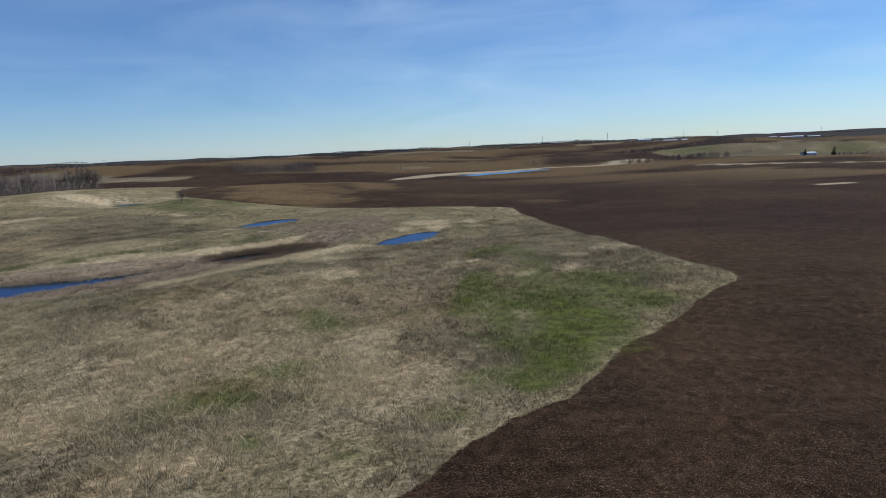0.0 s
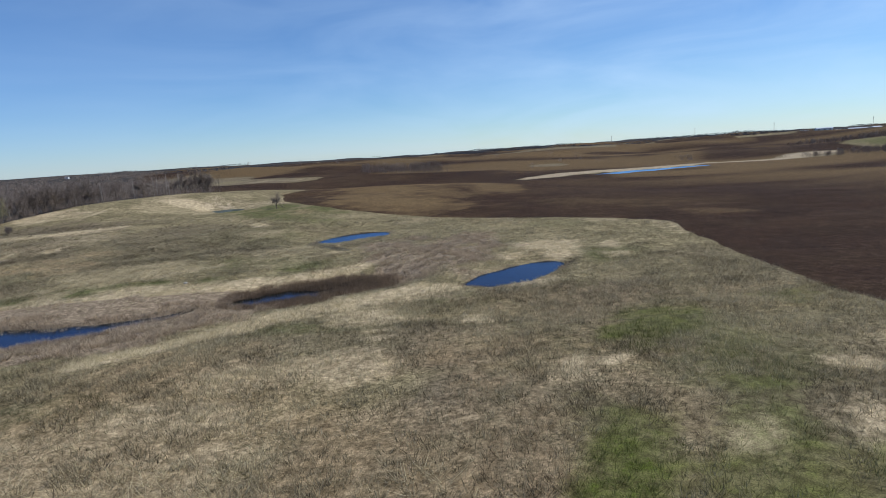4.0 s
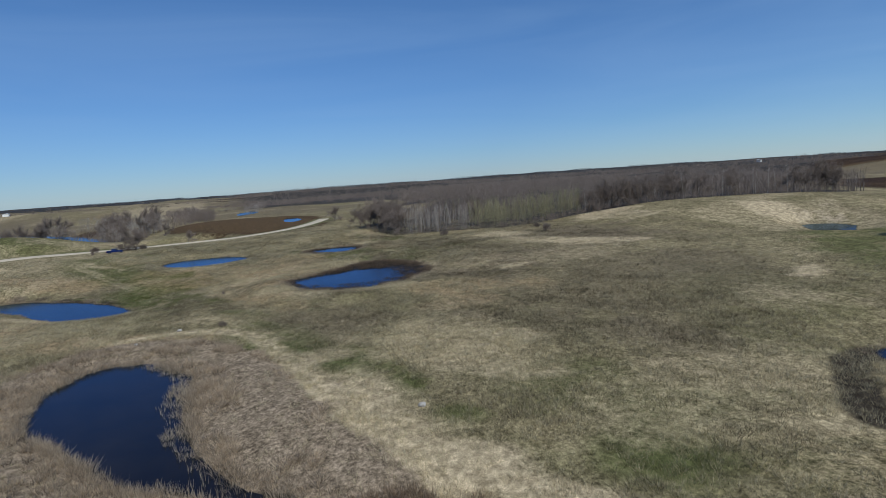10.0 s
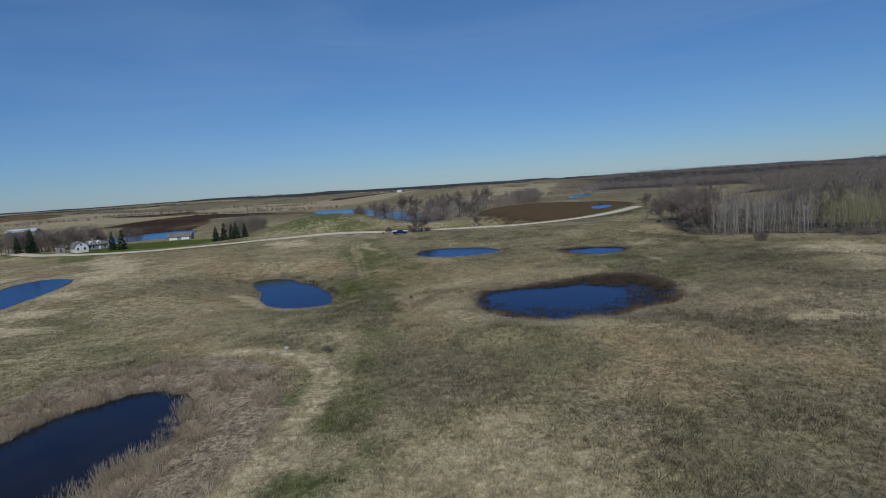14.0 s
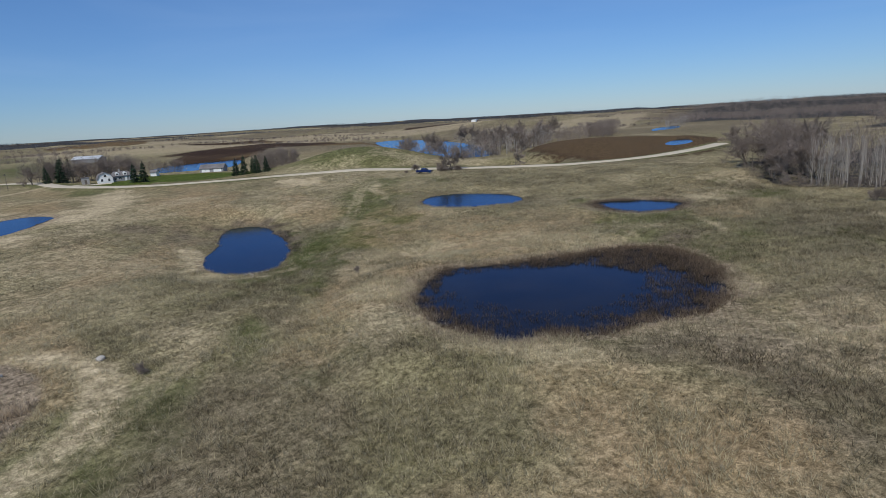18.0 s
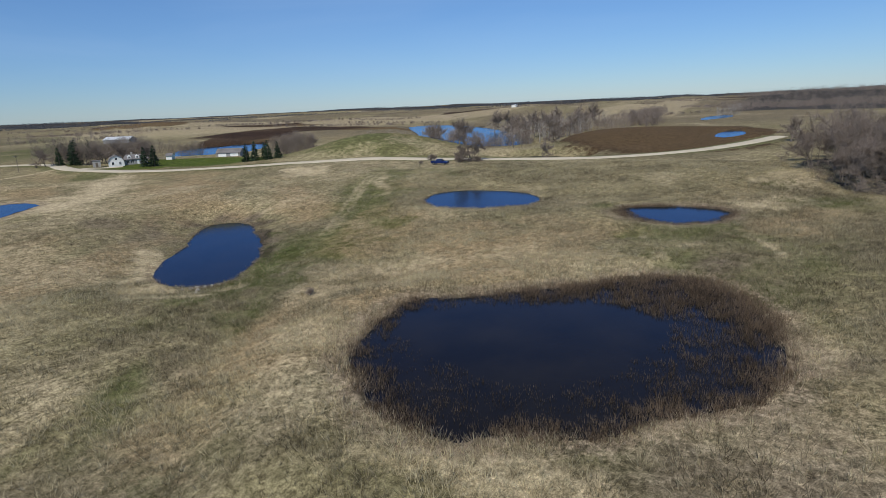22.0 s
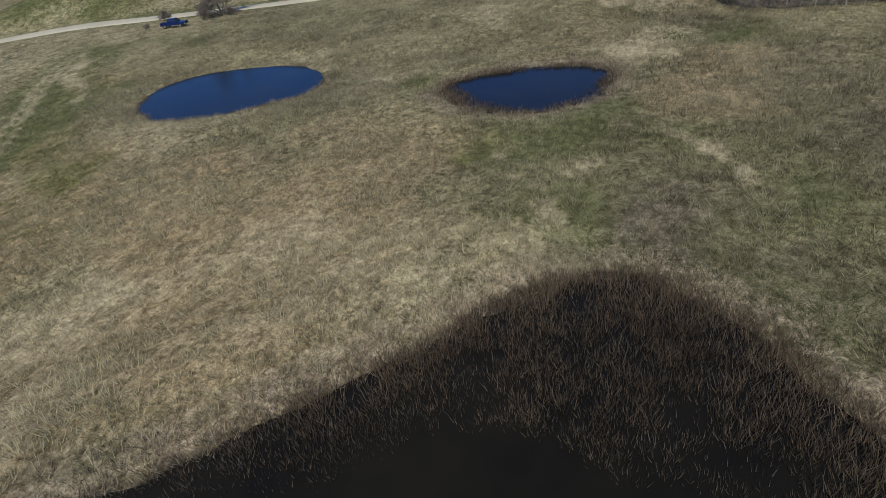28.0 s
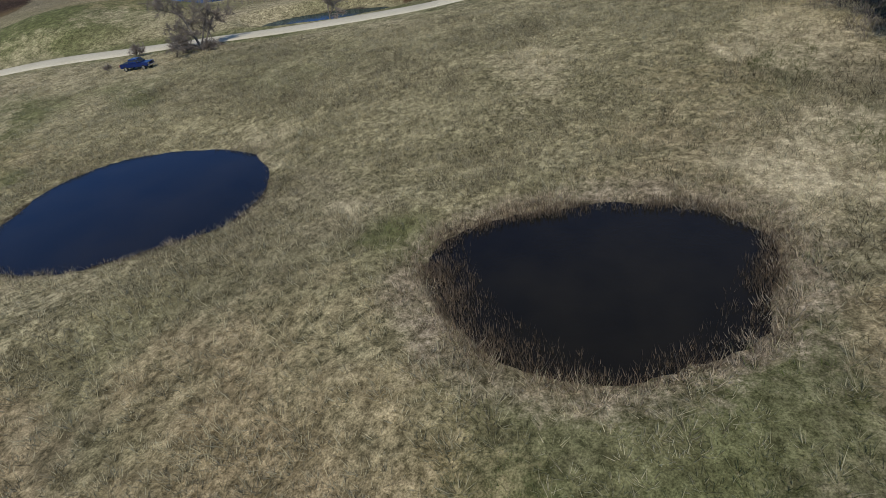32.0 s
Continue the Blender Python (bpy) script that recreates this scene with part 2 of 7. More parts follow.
CREEK = rounded([(-28, 515), (11, 568), (52, 580), (100, 632), (150, 640), (230, 690)], closed=False)
FIELD = rounded([(-46.6, -255.9), (-28.8, -50.6), (-13.5, 16.5), (-3, 30.8), (0.3, 34.6), (4.5, 39.4), (9.8, 44.7), (16.9, 52.8), (26.8, 64.3), (36.9, 74.7), (40.6, 80), (40.2, 89), (37, 106), (34.3, 124.4), (32, 156), (28.8, 184.2), (25.8, 210), (22.5, 218.5), (10, 225.5), (-18, 235.5), (-52, 248.5), (-88, 265.5), (-122.9, 293), (-151.6, 356.6), (-85.6, 479.5), (278, 658.7), (784, 512.3), (744.5, -257.4)], steps=4)
CREEK_EAST = rounded([(235, 505), (262, 478), (285, 458), (318, 432), (380, 380), (520, 330)], closed=False)
SEEP = rounded([(-71.5, 204), (-68.5, 197.5), (-64, 192.5), (-59.5, 188.5), (-55, 185)], closed=False)
MOUNDS = [(-310.3, 9.6, 3.5, 34, 26), (-355.9, 92.8, 2.4, 44, 18), (-199.2, 309.5, 2.5, 40, 45), (-213.5, 279.2, 1.5, 40, 30), (-102.2, 417.4, 4.0, 75, 55)]  # knolls: middle, height and spread
SPOTS = [(-145, 475, -5.5), (155, 898, -9.5), (72, 411, -2.7), (203, 296, 1.1), (-7, 0, 6.6), (40, 76, 6.3), (20, 86, 5.9), (23, 211, 2), (-9, 155, 2.3), (-51, 145, 1), (-68, 124, 0.7), (-36, 95, 4.5), (-66, 213, 0.6), (-100, 223, 3), (-124, 279, 4.8), (-156, 284, 3.3), (-100, 112, 0.4), (-84, 163, 2.3), (-126, 121, 0.8), (-163, 113, -0.2), (-182, 75, -2), (-162, -16, -0.7), (-176, 36, 1)]  # plan and height of known ground, east part
SPOTS = SPOTS + [(-370, 4, -0.9), (-372, 24, -0.4), (-370, -22, -0.9), (-264, 6, 2.5), (-401, 284, 8.2), (-275, 258, 5.7), (-201, 319, 7.4), (-203, 292, 7.1), (-398, 88, 6.2), (-492, 59, 1), (-309, 12, 7.6), (-412, 19, -1.3), (-199, 219, 4.3), (-205, 122, 1.7), (-222, 148, 2.3), (-241, 179, 2.4), (-271, 69, 2.7), (-274, 157, 4.3), (-242, -73, 1.4), (-296, -72, 0.5), (-211, 28, 1.8)]  # west part
WOOD = rounded([(-290.8, 162.5), (-262, 167.5), (-250, 171.5), (-244.5, 179), (-245, 190), (-242, 202), (-232, 208.5), (-222.8, 212.8), (-223.2, 227.5), (-229, 244.1), (-230, 260.4), (-224, 282.8), (-213.1, 304.9), (-200.3, 327.9), (-209.7, 372.8), (-279.2, 423.1), (-394.9, 442), (-624.2, 364.7), (-617.6, 306.2), (-416.3, 230), (-329.5, 195.2)])


def lie(x, y):
    """The lie of the land without ponds and road."""
    top, low = np.zeros(x.shape), np.zeros(x.shape)
    for sx, sy, sz in SPOTS:
        w = 1 / ((x - sx) ** 2 + (y - sy) ** 2 + 20.0 ** 2) ** 2
        top, low = top + w * sz, low + w
    far = np.hypot(x + 120, y - 130)
    head = np.arctan2(x + 120, y - 130)
    rolling = smooth(250, 900, far)
    north = smooth(-1.0, -0.7, head)
    z = top / low * (1 - smooth(400, 1400, far)) + 2.0 * smooth(400, 1400, far)
    z = z + smooth(380, 850, far) * (fbm(x * 0.8 + y * 0.3, y, 210, 3, 5) - 0.5) * (26 + 10 * north) + (fbm(x, y, 38, 3, 9) - 0.5) * 1.1 * (1 - rolling)
    rise = smooth(700, 4200, far)
    ridge = -9 + 7 * (fbm(np.sin(head) * 60, np.cos(head) * 60, 16, 3, 21) - 0.5) * 2
    ridge = ridge + 9 * np.exp(-((head + 1.1) / 0.5) ** 2) + 5 * np.exp(-((head - 0.6) / 0.6) ** 2)
    z = z + sum(h * np.exp(-((x - mx) / rx) ** 2 - ((y - my) / ry) ** 2) for mx, my, h, rx, ry in MOUNDS)
    return z + rise * ridge


def ground_height(x, y):
    x, y = np.asarray(x, float), np.asarray(y, float)
    z = lie(x, y)
    d = line_distance(x, y, ROAD, False)
    bed = lie(x, y) * 0.3 + 0.7 * (2.3 + 1.4 * smooth(105, 150, y))
    z = z + (bed + 0.25 - z) * (1 - smooth(3.5, 14, d)) * 0.9
    for p in PONDS:
        s = signed(x, y, p.line, p.shore)
        near = s < p.shore
        if near.any():
            if p.shore < 20 and p.line[:, 0].min() > -330:
                s = s + (fbm(x, y, 5.5, 3, 63) - 0.5) * 2.6
            bank = np.where(s < 0, p.level + np.maximum(s * 0.22, -1.2), p.level + 0.02 + s * 0.10)
            w = 1 - smooth(p.shore * 0.25, p.shore, s)
            z = np.where(near, z + (bank - z) * w, z)
    return z


def height_at(x, y):
    return float(ground_height(np.array([x]), np.array([y]))[0])


# ---- materials ----
def material(name, rough=0.9, metal=0.0, spec=0.3):
    m = bpy.data.materials.new(name)
    m.use_nodes = True
    b = m.node_tree.nodes["Principled BSDF"]
    b.inputs["Roughness"].default_value, b.inputs["Metallic"].default_value = rough, metal
    b.inputs["Specular IOR Level"].default_value = spec
    return m, m.node_tree.nodes, m.node_tree.links, b


def noise_node(n, l, size, detail=4.0, rough=0.6, vec=None):
    t = n.new("ShaderNodeTexNoise")
    t.inputs["Scale"].default_value, t.inputs["Detail"].default_value, t.inputs["Roughness"].default_value = 1 / size, detail, rough
    if vec is None:
        vec = n.new("ShaderNodeNewGeometry").outputs["Position"]
    l.new(vec, t.inputs["Vector"])
    return t.outputs["Fac"]


def ranged(n, l, value, a, b, c=0.0, d=1.0):
    r = n.new("ShaderNodeMapRange")
    for k, v in zip(("From Min", "From Max", "To Min", "To Max"), (a, b, c, d)):
        r.inputs[k].default_value = v
    l.new(value, r.inputs["Value"])
    return r.outputs["Result"]


def mixed(n, l, fac, a, b, mode="MIX"):
    m = n.new("ShaderNodeMix")
    m.data_type, m.blend_type = "RGBA", mode
    for key, v in (("Factor", fac), ("A", a), ("B", b)):
        if isinstance(v, tuple):
            m.inputs[key].default_value = (*v, 1) if len(v) == 3 else v
        elif isinstance(v, (int, float)):
            m.inputs[key].default_value = v
        else:
            l.new(v, m.inputs[key])
    return m.outputs["Result"]


def sums(n, l, op, a, b):
    m = n.new("ShaderNodeMath")
    m.operation = op
    for k, v in enumerate((a, b)):
        if isinstance(v, (int, float)):
            m.inputs[k].default_value = v
        else:
            l.new(v, m.inputs[k])
    return m.outputs["Value"]


def attribute(n, name):
    a = n.new("ShaderNodeAttribute")
    a.attribute_name = name
    return a.outputs["Fac"]


def bumped(n, l, b, height, strength, depth):
    k = n.new("ShaderNodeBump")
    k.inputs["Strength"].default_value, k.inputs["Distance"].default_value = strength, depth
    l.new(height, k.inputs["Height"])
    l.new(k.outputs["Normal"], b.inputs["Normal"])


def plain(name, colour, rough=0.7, vary=0.25, size=0.4, metal=0.0, spec=0.3, bump=0.0):
    m, n, l, b = material(name, rough, metal, spec)
    fine, broad = noise_node(n, l, size), noise_node(n, l, size * 9, 2)
    dark = tuple(c * (1 - vary) for c in colour)
    light = tuple(min(c * (1 + vary), 1) for c in colour)
    c = mixed(n, l, ranged(n, l, sums(n, l, "ADD", fine, broad), 0.7, 1.3), dark, light)
    l.new(c, b.inputs["Base Color"])
    if bump:
        bumped(n, l, b, fine, 0.5, bump)
    return m


def ground_colour(n, l):
    """Land cover: straw, green, bare sand, reed litter, ploughed soil, lawn and mud by their share at each place."""
    fine, mid, broad = noise_node(n, l, 0.42, 5, 0.78), noise_node(n, l, 2.6, 4), noise_node(n, l, 16, 4, 0.65)
    ragged = sums(n, l, "ADD", sums(n, l, "MULTIPLY", sums(n, l, "SUBTRACT", mid, 0.5), 0.9), sums(n, l, "MULTIPLY", sums(n, l, "SUBTRACT", fine, 0.5), 0.9))

    def share(name, edge=0.22):
        return ranged(n, l, sums(n, l, "ADD", attribute(n, name), ragged), 0.5 - edge, 0.5 + edge)
    straw = mixed(n, l, ranged(n, l, fine, 0.38, 0.64), (0.100, 0.081, 0.044), (0.45, 0.385, 0.225))
    drab = mixed(n, l, ranged(n, l, fine, 0.38, 0.64), (0.064, 0.055, 0.029), (0.30, 0.255, 0.145))
    c = mixed(n, l, ranged(n, l, sums(n, l, "ADD", broad, sums(n, l, "MULTIPLY", sums(n, l, "SUBTRACT", mid, 0.5), 1.1)), 0.38, 0.62), drab, straw)
    green = mixed(n, l, ranged(n, l, sums(n, l, "ADD", sums(n, l, "MULTIPLY", mid, 0.5), sums(n, l, "MULTIPLY", fine, 0.5)), 0.38, 0.62), (0.052, 0.066, 0.020), (0.150, 0.148, 0.064))
    c = mixed(n, l, share("green", 0.35), c, green)
    grey = mixed(n, l, ranged(n, l, fine, 0.36, 0.66), (0.080, 0.065, 0.044), (0.22, 0.176, 0.124))
    c = mixed(n, l, share("drab", 0.35), c, grey)
    rust = mixed(n, l, ranged(n, l, fine, 0.36, 0.66), (0.17, 0.122, 0.066), (0.41, 0.31, 0.18))
    c = mixed(n, l, share("rust", 0.35), c, rust)
    pale = mixed(n, l, ranged(n, l, fine, 0.25, 0.75), (0.27, 0.215, 0.13), (0.60, 0.50, 0.33))
    c = mixed(n, l, share("pale", 0.36), c, pale)
    litter = mixed(n, l, ranged(n, l, fine, 0.36, 0.66), (0.082, 0.063, 0.044), (0.42, 0.335, 0.235))
    c = mixed(n, l, share("reed"), c, litter)
    furrow = sums(n, l, "ADD", attribute(n, "furrow"), sums(n, l, "MULTIPLY", mid, 0.2))
    rows = sums(n, l, "ADD", sums(n, l, "SINE", sums(n, l, "MULTIPLY", furrow, 6.283 / 1.15), 0), sums(n, l, "MULTIPLY", sums(n, l, "SINE", sums(n, l, "MULTIPLY", furrow, 6.283 / 6.1), 0), 0.3))
    streak = n.new("ShaderNodeMapping")
    streak.inputs["Rotation"].default_value, streak.inputs["Scale"].default_value = (0, 0, 0.785), (0.06, 1.0, 1.0)
    l.new(n.new("ShaderNodeNewGeometry").outputs["Position"], streak.inputs["Vector"])
    passes = noise_node(n, l, 2.2, 4, 0.7, streak.outputs["Vector"])
    soil = mixed(n, l, ranged(n, l, broad, 0.35, 0.65), (0.014, 0.0068, 0.0037), (0.036, 0.0185, 0.0102))
    clods = noise_node(n, l, 0.2, 4, 0.75)
    stubble = mixed(n, l, ranged(n, l, sums(n, l, "ADD", clods, sums(n, l, "MULTIPLY", sums(n, l, "SUBTRACT", passes, 0.5), 0.45)), 0.47, 0.68), soil, (0.062, 0.038, 0.025))
    stubble = mixed(n, l, ranged(n, l, rows, -0.5, 1.4, 0.0, 0.42), stubble, (0.019, 0.0115, 0.0075))
    specks = ranged(n, l, noise_node(n, l, 0.1, 3, 0.7), 0.55, 0.66, 0.0, 0.85)
    stubble = mixed(n, l, specks, stubble, (0.19, 0.132, 0.092))
    chaff = ranged(n, l, noise_node(n, l, 95, 4, 0.6), 0.44, 0.68)
    stubble = mixed(n, l, sums(n, l, "MAXIMUM", sums(n, l, "MULTIPLY", chaff, 0.3), attribute(n, "chaff")), stubble, mixed(n, l, ranged(n, l, fine, 0.4, 0.62), (0.11, 0.073, 0.036), (0.195, 0.138, 0.07)))
    c = mixed(n, l, share("plough", 0.06), c, stubble)
    floor = mixed(n, l, ranged(n, l, mid, 0.3, 0.7), (0.034, 0.033, 0.032), (0.075, 0.066, 0.057))
    c = mixed(n, l, share("woods", 0.1), c, floor)
    lawn = mixed(n, l, ranged(n, l, mid, 0.3, 0.7), (0.047, 0.070, 0.010), (0.098, 0.122, 0.026))
    c = mixed(n, l, share("lawn", 0.3), c, lawn)
    mud = mixed(n, l, ranged(n, l, fine, 0.36, 0.66), (0.022, 0.019, 0.014), (0.075, 0.06, 0.042))
    c = mixed(n, l, share("mud", 0.2), c, mud)
    sand = mixed(n, l, ranged(n, l, fine, 0.36, 0.66), (0.30, 0.245, 0.165), (0.46, 0.385, 0.27))
    c = mixed(n, l, share("sand", 0.15), c, sand)
    strand = noise_node(n, l, 0.09, 3, 0.7)
    c = mixed(n, l, 1.0, c, mixed(n, l, ranged(n, l, strand, 0.36, 0.64), (0.58, 0.57, 0.55), (1.42, 1.42, 1.42)), "MULTIPLY")
    tussock = noise_node(n, l, 1.15, 3, 0.7)
    shade = mixed(n, l, ranged(n, l, tussock, 0.36, 0.64), (0.66, 0.65, 0.63), (1.34, 1.34, 1.34))
    c = mixed(n, l, 1.0, c, shade, "MULTIPLY")
    return c, fine, sums(n, l, "ADD", mid, tussock)


M_GROUND, n, l, b = material("ground", 0.95, spec=0.05)
colour, fine, mid = ground_colour(n, l)
l.new(colour, b.inputs["Base Color"])
bumped(n, l, b, sums(n, l, "ADD", fine, mid), 0.6, 0.12)


def blade_material(name, low, high, green):
    """Thin dry leaves that let some light through."""
    m, n, l, b = material(name, 0.8, spec=0.2)
    c = mixed(n, l, attribute(n, "tone"), low, high)
    c = mixed(n, l, attribute(n, "green"), c, green)
    l.new(c, b.inputs["Base Color"])
    thin, both = n.new("ShaderNodeBsdfTranslucent"), n.new("ShaderNodeMixShader")
    both.inputs["Fac"].default_value = 0.45
    l.new(c, thin.inputs["Color"])
    l.new(b.outputs["BSDF"], both.inputs[1])
    l.new(thin.outputs["BSDF"], both.inputs[2])
    l.new(both.outputs["Shader"], n["Material Output"].inputs["Surface"])
    return m


M_GRASS = blade_material("dry_grass", (0.080, 0.062, 0.038), (0.68, 0.59, 0.375), (0.105, 0.13, 0.026))
M_STUBBLE = blade_material("stubble", (0.05, 0.034, 0.024), (0.36, 0.265, 0.185), (0.1, 0.1, 0.05))
M_DARK_REED = blade_material("wet_reed", (0.052, 0.037, 0.026), (0.36, 0.26, 0.172), (0.10, 0.12, 0.05))
M_REED = blade_material("dead_reed", (0.12, 0.090, 0.062), (0.61, 0.49, 0.345), (0.10, 0.12, 0.05))

M_WATER, n, l, b = material("water", 0.5, spec=0.0)
deep = mixed(n, l, ranged(n, l, noise_node(n, l, 6, 3), 0.35, 0.7), (0.0095, 0.008, 0.005), (0.0165, 0.0135, 0.008))
l.new(deep, b.inputs["Base Color"])
gloss, rim, both = n.new("ShaderNodeBsdfGlossy"), n.new("ShaderNodeFresnel"), n.new("ShaderNodeMixShader")
gloss.inputs["Color"].default_value, gloss.inputs["Roughness"].default_value = (0.45, 0.65, 0.95, 1), 0.05
rim.inputs["IOR"].default_value = 1.28
wave = n.new("ShaderNodeBump")
wave.inputs["Strength"].default_value, wave.inputs["Distance"].default_value = 0.3, 0.05
l.new(noise_node(n, l, 0.35, 3), wave.inputs["Height"])
for node in (gloss, rim):
    l.new(wave.outputs["Normal"], node.inputs["Normal"])
l.new(rim.outputs["Fac"], both.inputs["Fac"])
l.new(b.outputs["BSDF"], both.inputs[1])
l.new(gloss.outputs["BSDF"], both.inputs[2])
l.new(both.outputs["Shader"], n["Material Output"].inputs["Surface"])

M_ROAD, n, l, b = material("gravel", 0.95, spec=0.2)
c = mixed(n, l, ranged(n, l, noise_node(n, l, 0.3, 5), 0.3, 0.7), (0.42, 0.36, 0.265), (0.63, 0.555, 0.425))
c = mixed(n, l, ranged(n, l, noise_node(n, l, 5, 3), 0.4, 0.8, 0, 0.5), c, (0.36, 0.31, 0.235))
l.new(c, b.inputs["Base Color"])

M_BARK = plain("grey_bark", (0.15, 0.125, 0.105), 0.9, 0.35, 0.5)
M_PALE_BARK = plain("pale_bark", (0.36, 0.33, 0.285), 0.85, 0.3, 0.8)
M_TWIG = plain("bare_twigs", (0.205, 0.166, 0.138), 0.9, 0.3, 3.0)
M_ASPEN_TWIG = plain("aspen_twigs", (0.32, 0.285, 0.245), 0.9, 0.3, 3.0)
M_BUD = plain("budding_twigs", (0.255, 0.232, 0.135), 0.85, 0.3, 3.0)
M_GREY_TWIG = plain("pale_twigs", (0.30, 0.27, 0.235), 0.9, 0.3, 3.0)
M_RED_TWIG = plain("willow_twigs", (0.205, 0.142, 0.105), 0.9, 0.3, 3.0)
M_NEEDLE = plain("spruce_needles", (0.025, 0.045, 0.022), 0.85, 0.35, 0.7)


# ---- the ground ----
def mesh_object(name, verts, faces, mat, smooth_faces=True, attrs=None):
    me = bpy.data.meshes.new(name)
    verts, faces = np.asarray(verts, np.float32), np.asarray(faces, np.int32)
    k = faces.shape[1]
    me.vertices.add(len(verts))
    me.vertices.foreach_set("co", verts.ravel())
    me.loops.add(faces.size)
    me.loops.foreach_set("vertex_index", faces.ravel())
    me.polygons.add(len(faces))
    me.polygons.foreach_set("loop_start", np.arange(0, faces.size, k, dtype=np.int32))
    me.polygons.foreach_set("use_smooth", np.full(len(faces), smooth_faces))
    for key, v in (attrs or {}).items():
        me.attributes.new(key, "FLOAT", "POINT").data.foreach_set("value", np.asarray(v, np.float32))
    me.update(calc_edges=True)
    me.materials.append(mat)
    return new(name, me)


def spread(lo, hi, step, edge):
    out = list(np.arange(lo, hi + step, step))
    s, v = step, out[-1]
    while v < edge:
        s *= 1.075
        v += s
        out.append(v)
    s, v, low = step, lo, []
    while v > -edge:
        s *= 1.075
        v -= s
        low.append(v)
    return np.array(low[::-1] + out)


def blob(x, y, cx, cy, rx, ry, turn=0, soft=0.5):
    c, s = math.cos(radians(turn)), math.sin(radians(turn))
    u, v = ((x - cx) * c + (y - cy) * s) / rx, (-(x - cx) * s + (y - cy) * c) / ry
    return 1 - smooth(1 - soft, 1 + soft, np.hypot(u, v))


DAUBS = []


def daub(kind, cx, cy, ux, uy, vx, vy, value):
    """A patch of one kind of cover: its middle and two half-axes on the plan."""
    DAUBS.append((kind, cx, cy, ux, uy, vx, vy, value))


daub("pale", -27, 99, 6.5, 1.0, -2.5, 3.9, 0.5)
daub("pale", -21, 105, 3.8, 0.5, -1.7, 3.6, 0.4)
daub("pale", 5, 103, 1.6, 0.2, 0.1, 1.4, 0.95)
daub("pale", 2, 103, 1.2, 0.2, 0.0, 2.9, 0.8)
daub("pale", -11, 120, 2.5, 0.2, -0.4, 1.9, 1.15)
daub("pale", -20, 111, 2.4, 0.3, -0.5, 1.2, 0.91)
daub("drab", -8, 107, 7.4, 1.0, -1.3, 7.3, 0.7)
daub("drab", -1, 130, 10.0, 0.6, -0.4, 9.7, 0.5)
daub("pale", -37, 130, 7.4, 2.0, -1.4, 2.1, 1.15)
daub("pale", -30, 136, 5.7, 1.4, -1.5, 2.9, 1.15)
daub("pale", -24, 141, 4.4, 1.1, -1.2, 3.2, 1.15)
daub("pale", -41, 125, 5.4, 1.5, -1.6, 1.8, 1.15)
daub("pale", -47, 116, 5.0, 1.5, -1.9, 1.5, 1.15)
daub("pale", -51, 108, 4.6, 1.5, -1.9, 1.1, 1.15)
daub("pale", -80, 133, 17.1, 3.9, -4.0, 2.7, 1.105)
daub("pale", -66, 143, 13.2, 2.7, -2.9, 2.9, 1.105)
daub("pale", -55, 148, 10.9, 2.1, -2.0, 2.6, 1.105)
daub("pale", -45, 155, 6.2, 1.1, -1.5, 2.6, 1.04)
daub("pale", -6, 180, 6.6, 0.8, -0.6, 10.1, 1)
daub("pale", -10, 170, 3.9, 0.6, -0.5, 4.7, 1.15)
daub("pale", -11, 123, 2.4, 0.8, -0.3, 1.3, 1.04)
daub("pale", -22, 115, 2.4, 0.8, -0.6, 1.0, 0.78)
daub("pale", 9, 180, 2.9, 0.4, 0.5, 5.6, 0.7)
daub("pale", 9, 170, 1.9, 0.3, 0.2, 2.4, 0.91)
daub("pale", -100, 161, 11.0, 1.7, -6.8, 5.3, 0.45)
daub("pale", -92, 152, 9.9, 1.7, -4.1, 3.3, 0.5)
daub("reed", -31, 178, 10.9, 1.3, -8.4, 26.7, 0.9)
daub("reed", -28, 157, 7.1, 1.4, -3.9, 10.9, 0.9)
daub("reed", -21, 164, 7.2, 1.2, -3.0, 12.4, 0.9)
daub("reed", -24, 193, 8.5, 0.6, -3.3, 16.2, 0.8)
daub("reed", -76, 126, 18.8, 4.8, -5.3, 3.4, 0.9)
daub("reed", -56, 126, 10.6, 2.9, -4.1, 3.5, 0.9)
daub("reed", -57, 113, 7.6, 2.4, -5.3, 3.2, 0.9)
daub("green", -32, 119, 12.2, 3.8, -3.4, 4.4, 0.65)
daub("green", -18, 130, 10.0, 2.9, -1.7, 4.8, 0.5)
daub("green", 0, 142, 7.3, 1.9, 0.0, 6.2, 0.55)
daub("green", -55, 171, 11.2, 1.4, -6.3, 10.7, 0.45)
daub("green", -93, 206, 21.7, 0.3, -15.6, 21.5, 0.45)
daub("green", 4, 171, 3.5, 0.5, 0.3, 6.5, 0.65)
daub("green", -120, 258, 16.2, -2.0, -11.0, 16.4, 0.75)
daub("green", -99, 270, 10.2, -1.7, -7.3, 14.1, 0.75)
daub("drab", 2, 127, 5.5, 1.7, 0.3, 6.3, 0.65)
daub("drab", -7, 138, 6.0, 1.6, -0.7, 5.9, 0.6)
daub("drab", -133, 205, 33.8, 0.4, -19.8, 19, 0.45)
daub("drab", -89, 184, 15.5, 1.2, -9.2, 10.9, 0.58)
daub("green", -55, 167, 5.7, 5.2, -4.1, 4.1, 0.95)
daub("green", -62, 167, 4.5, 4.0, -3.7, 3.2, 0.65)
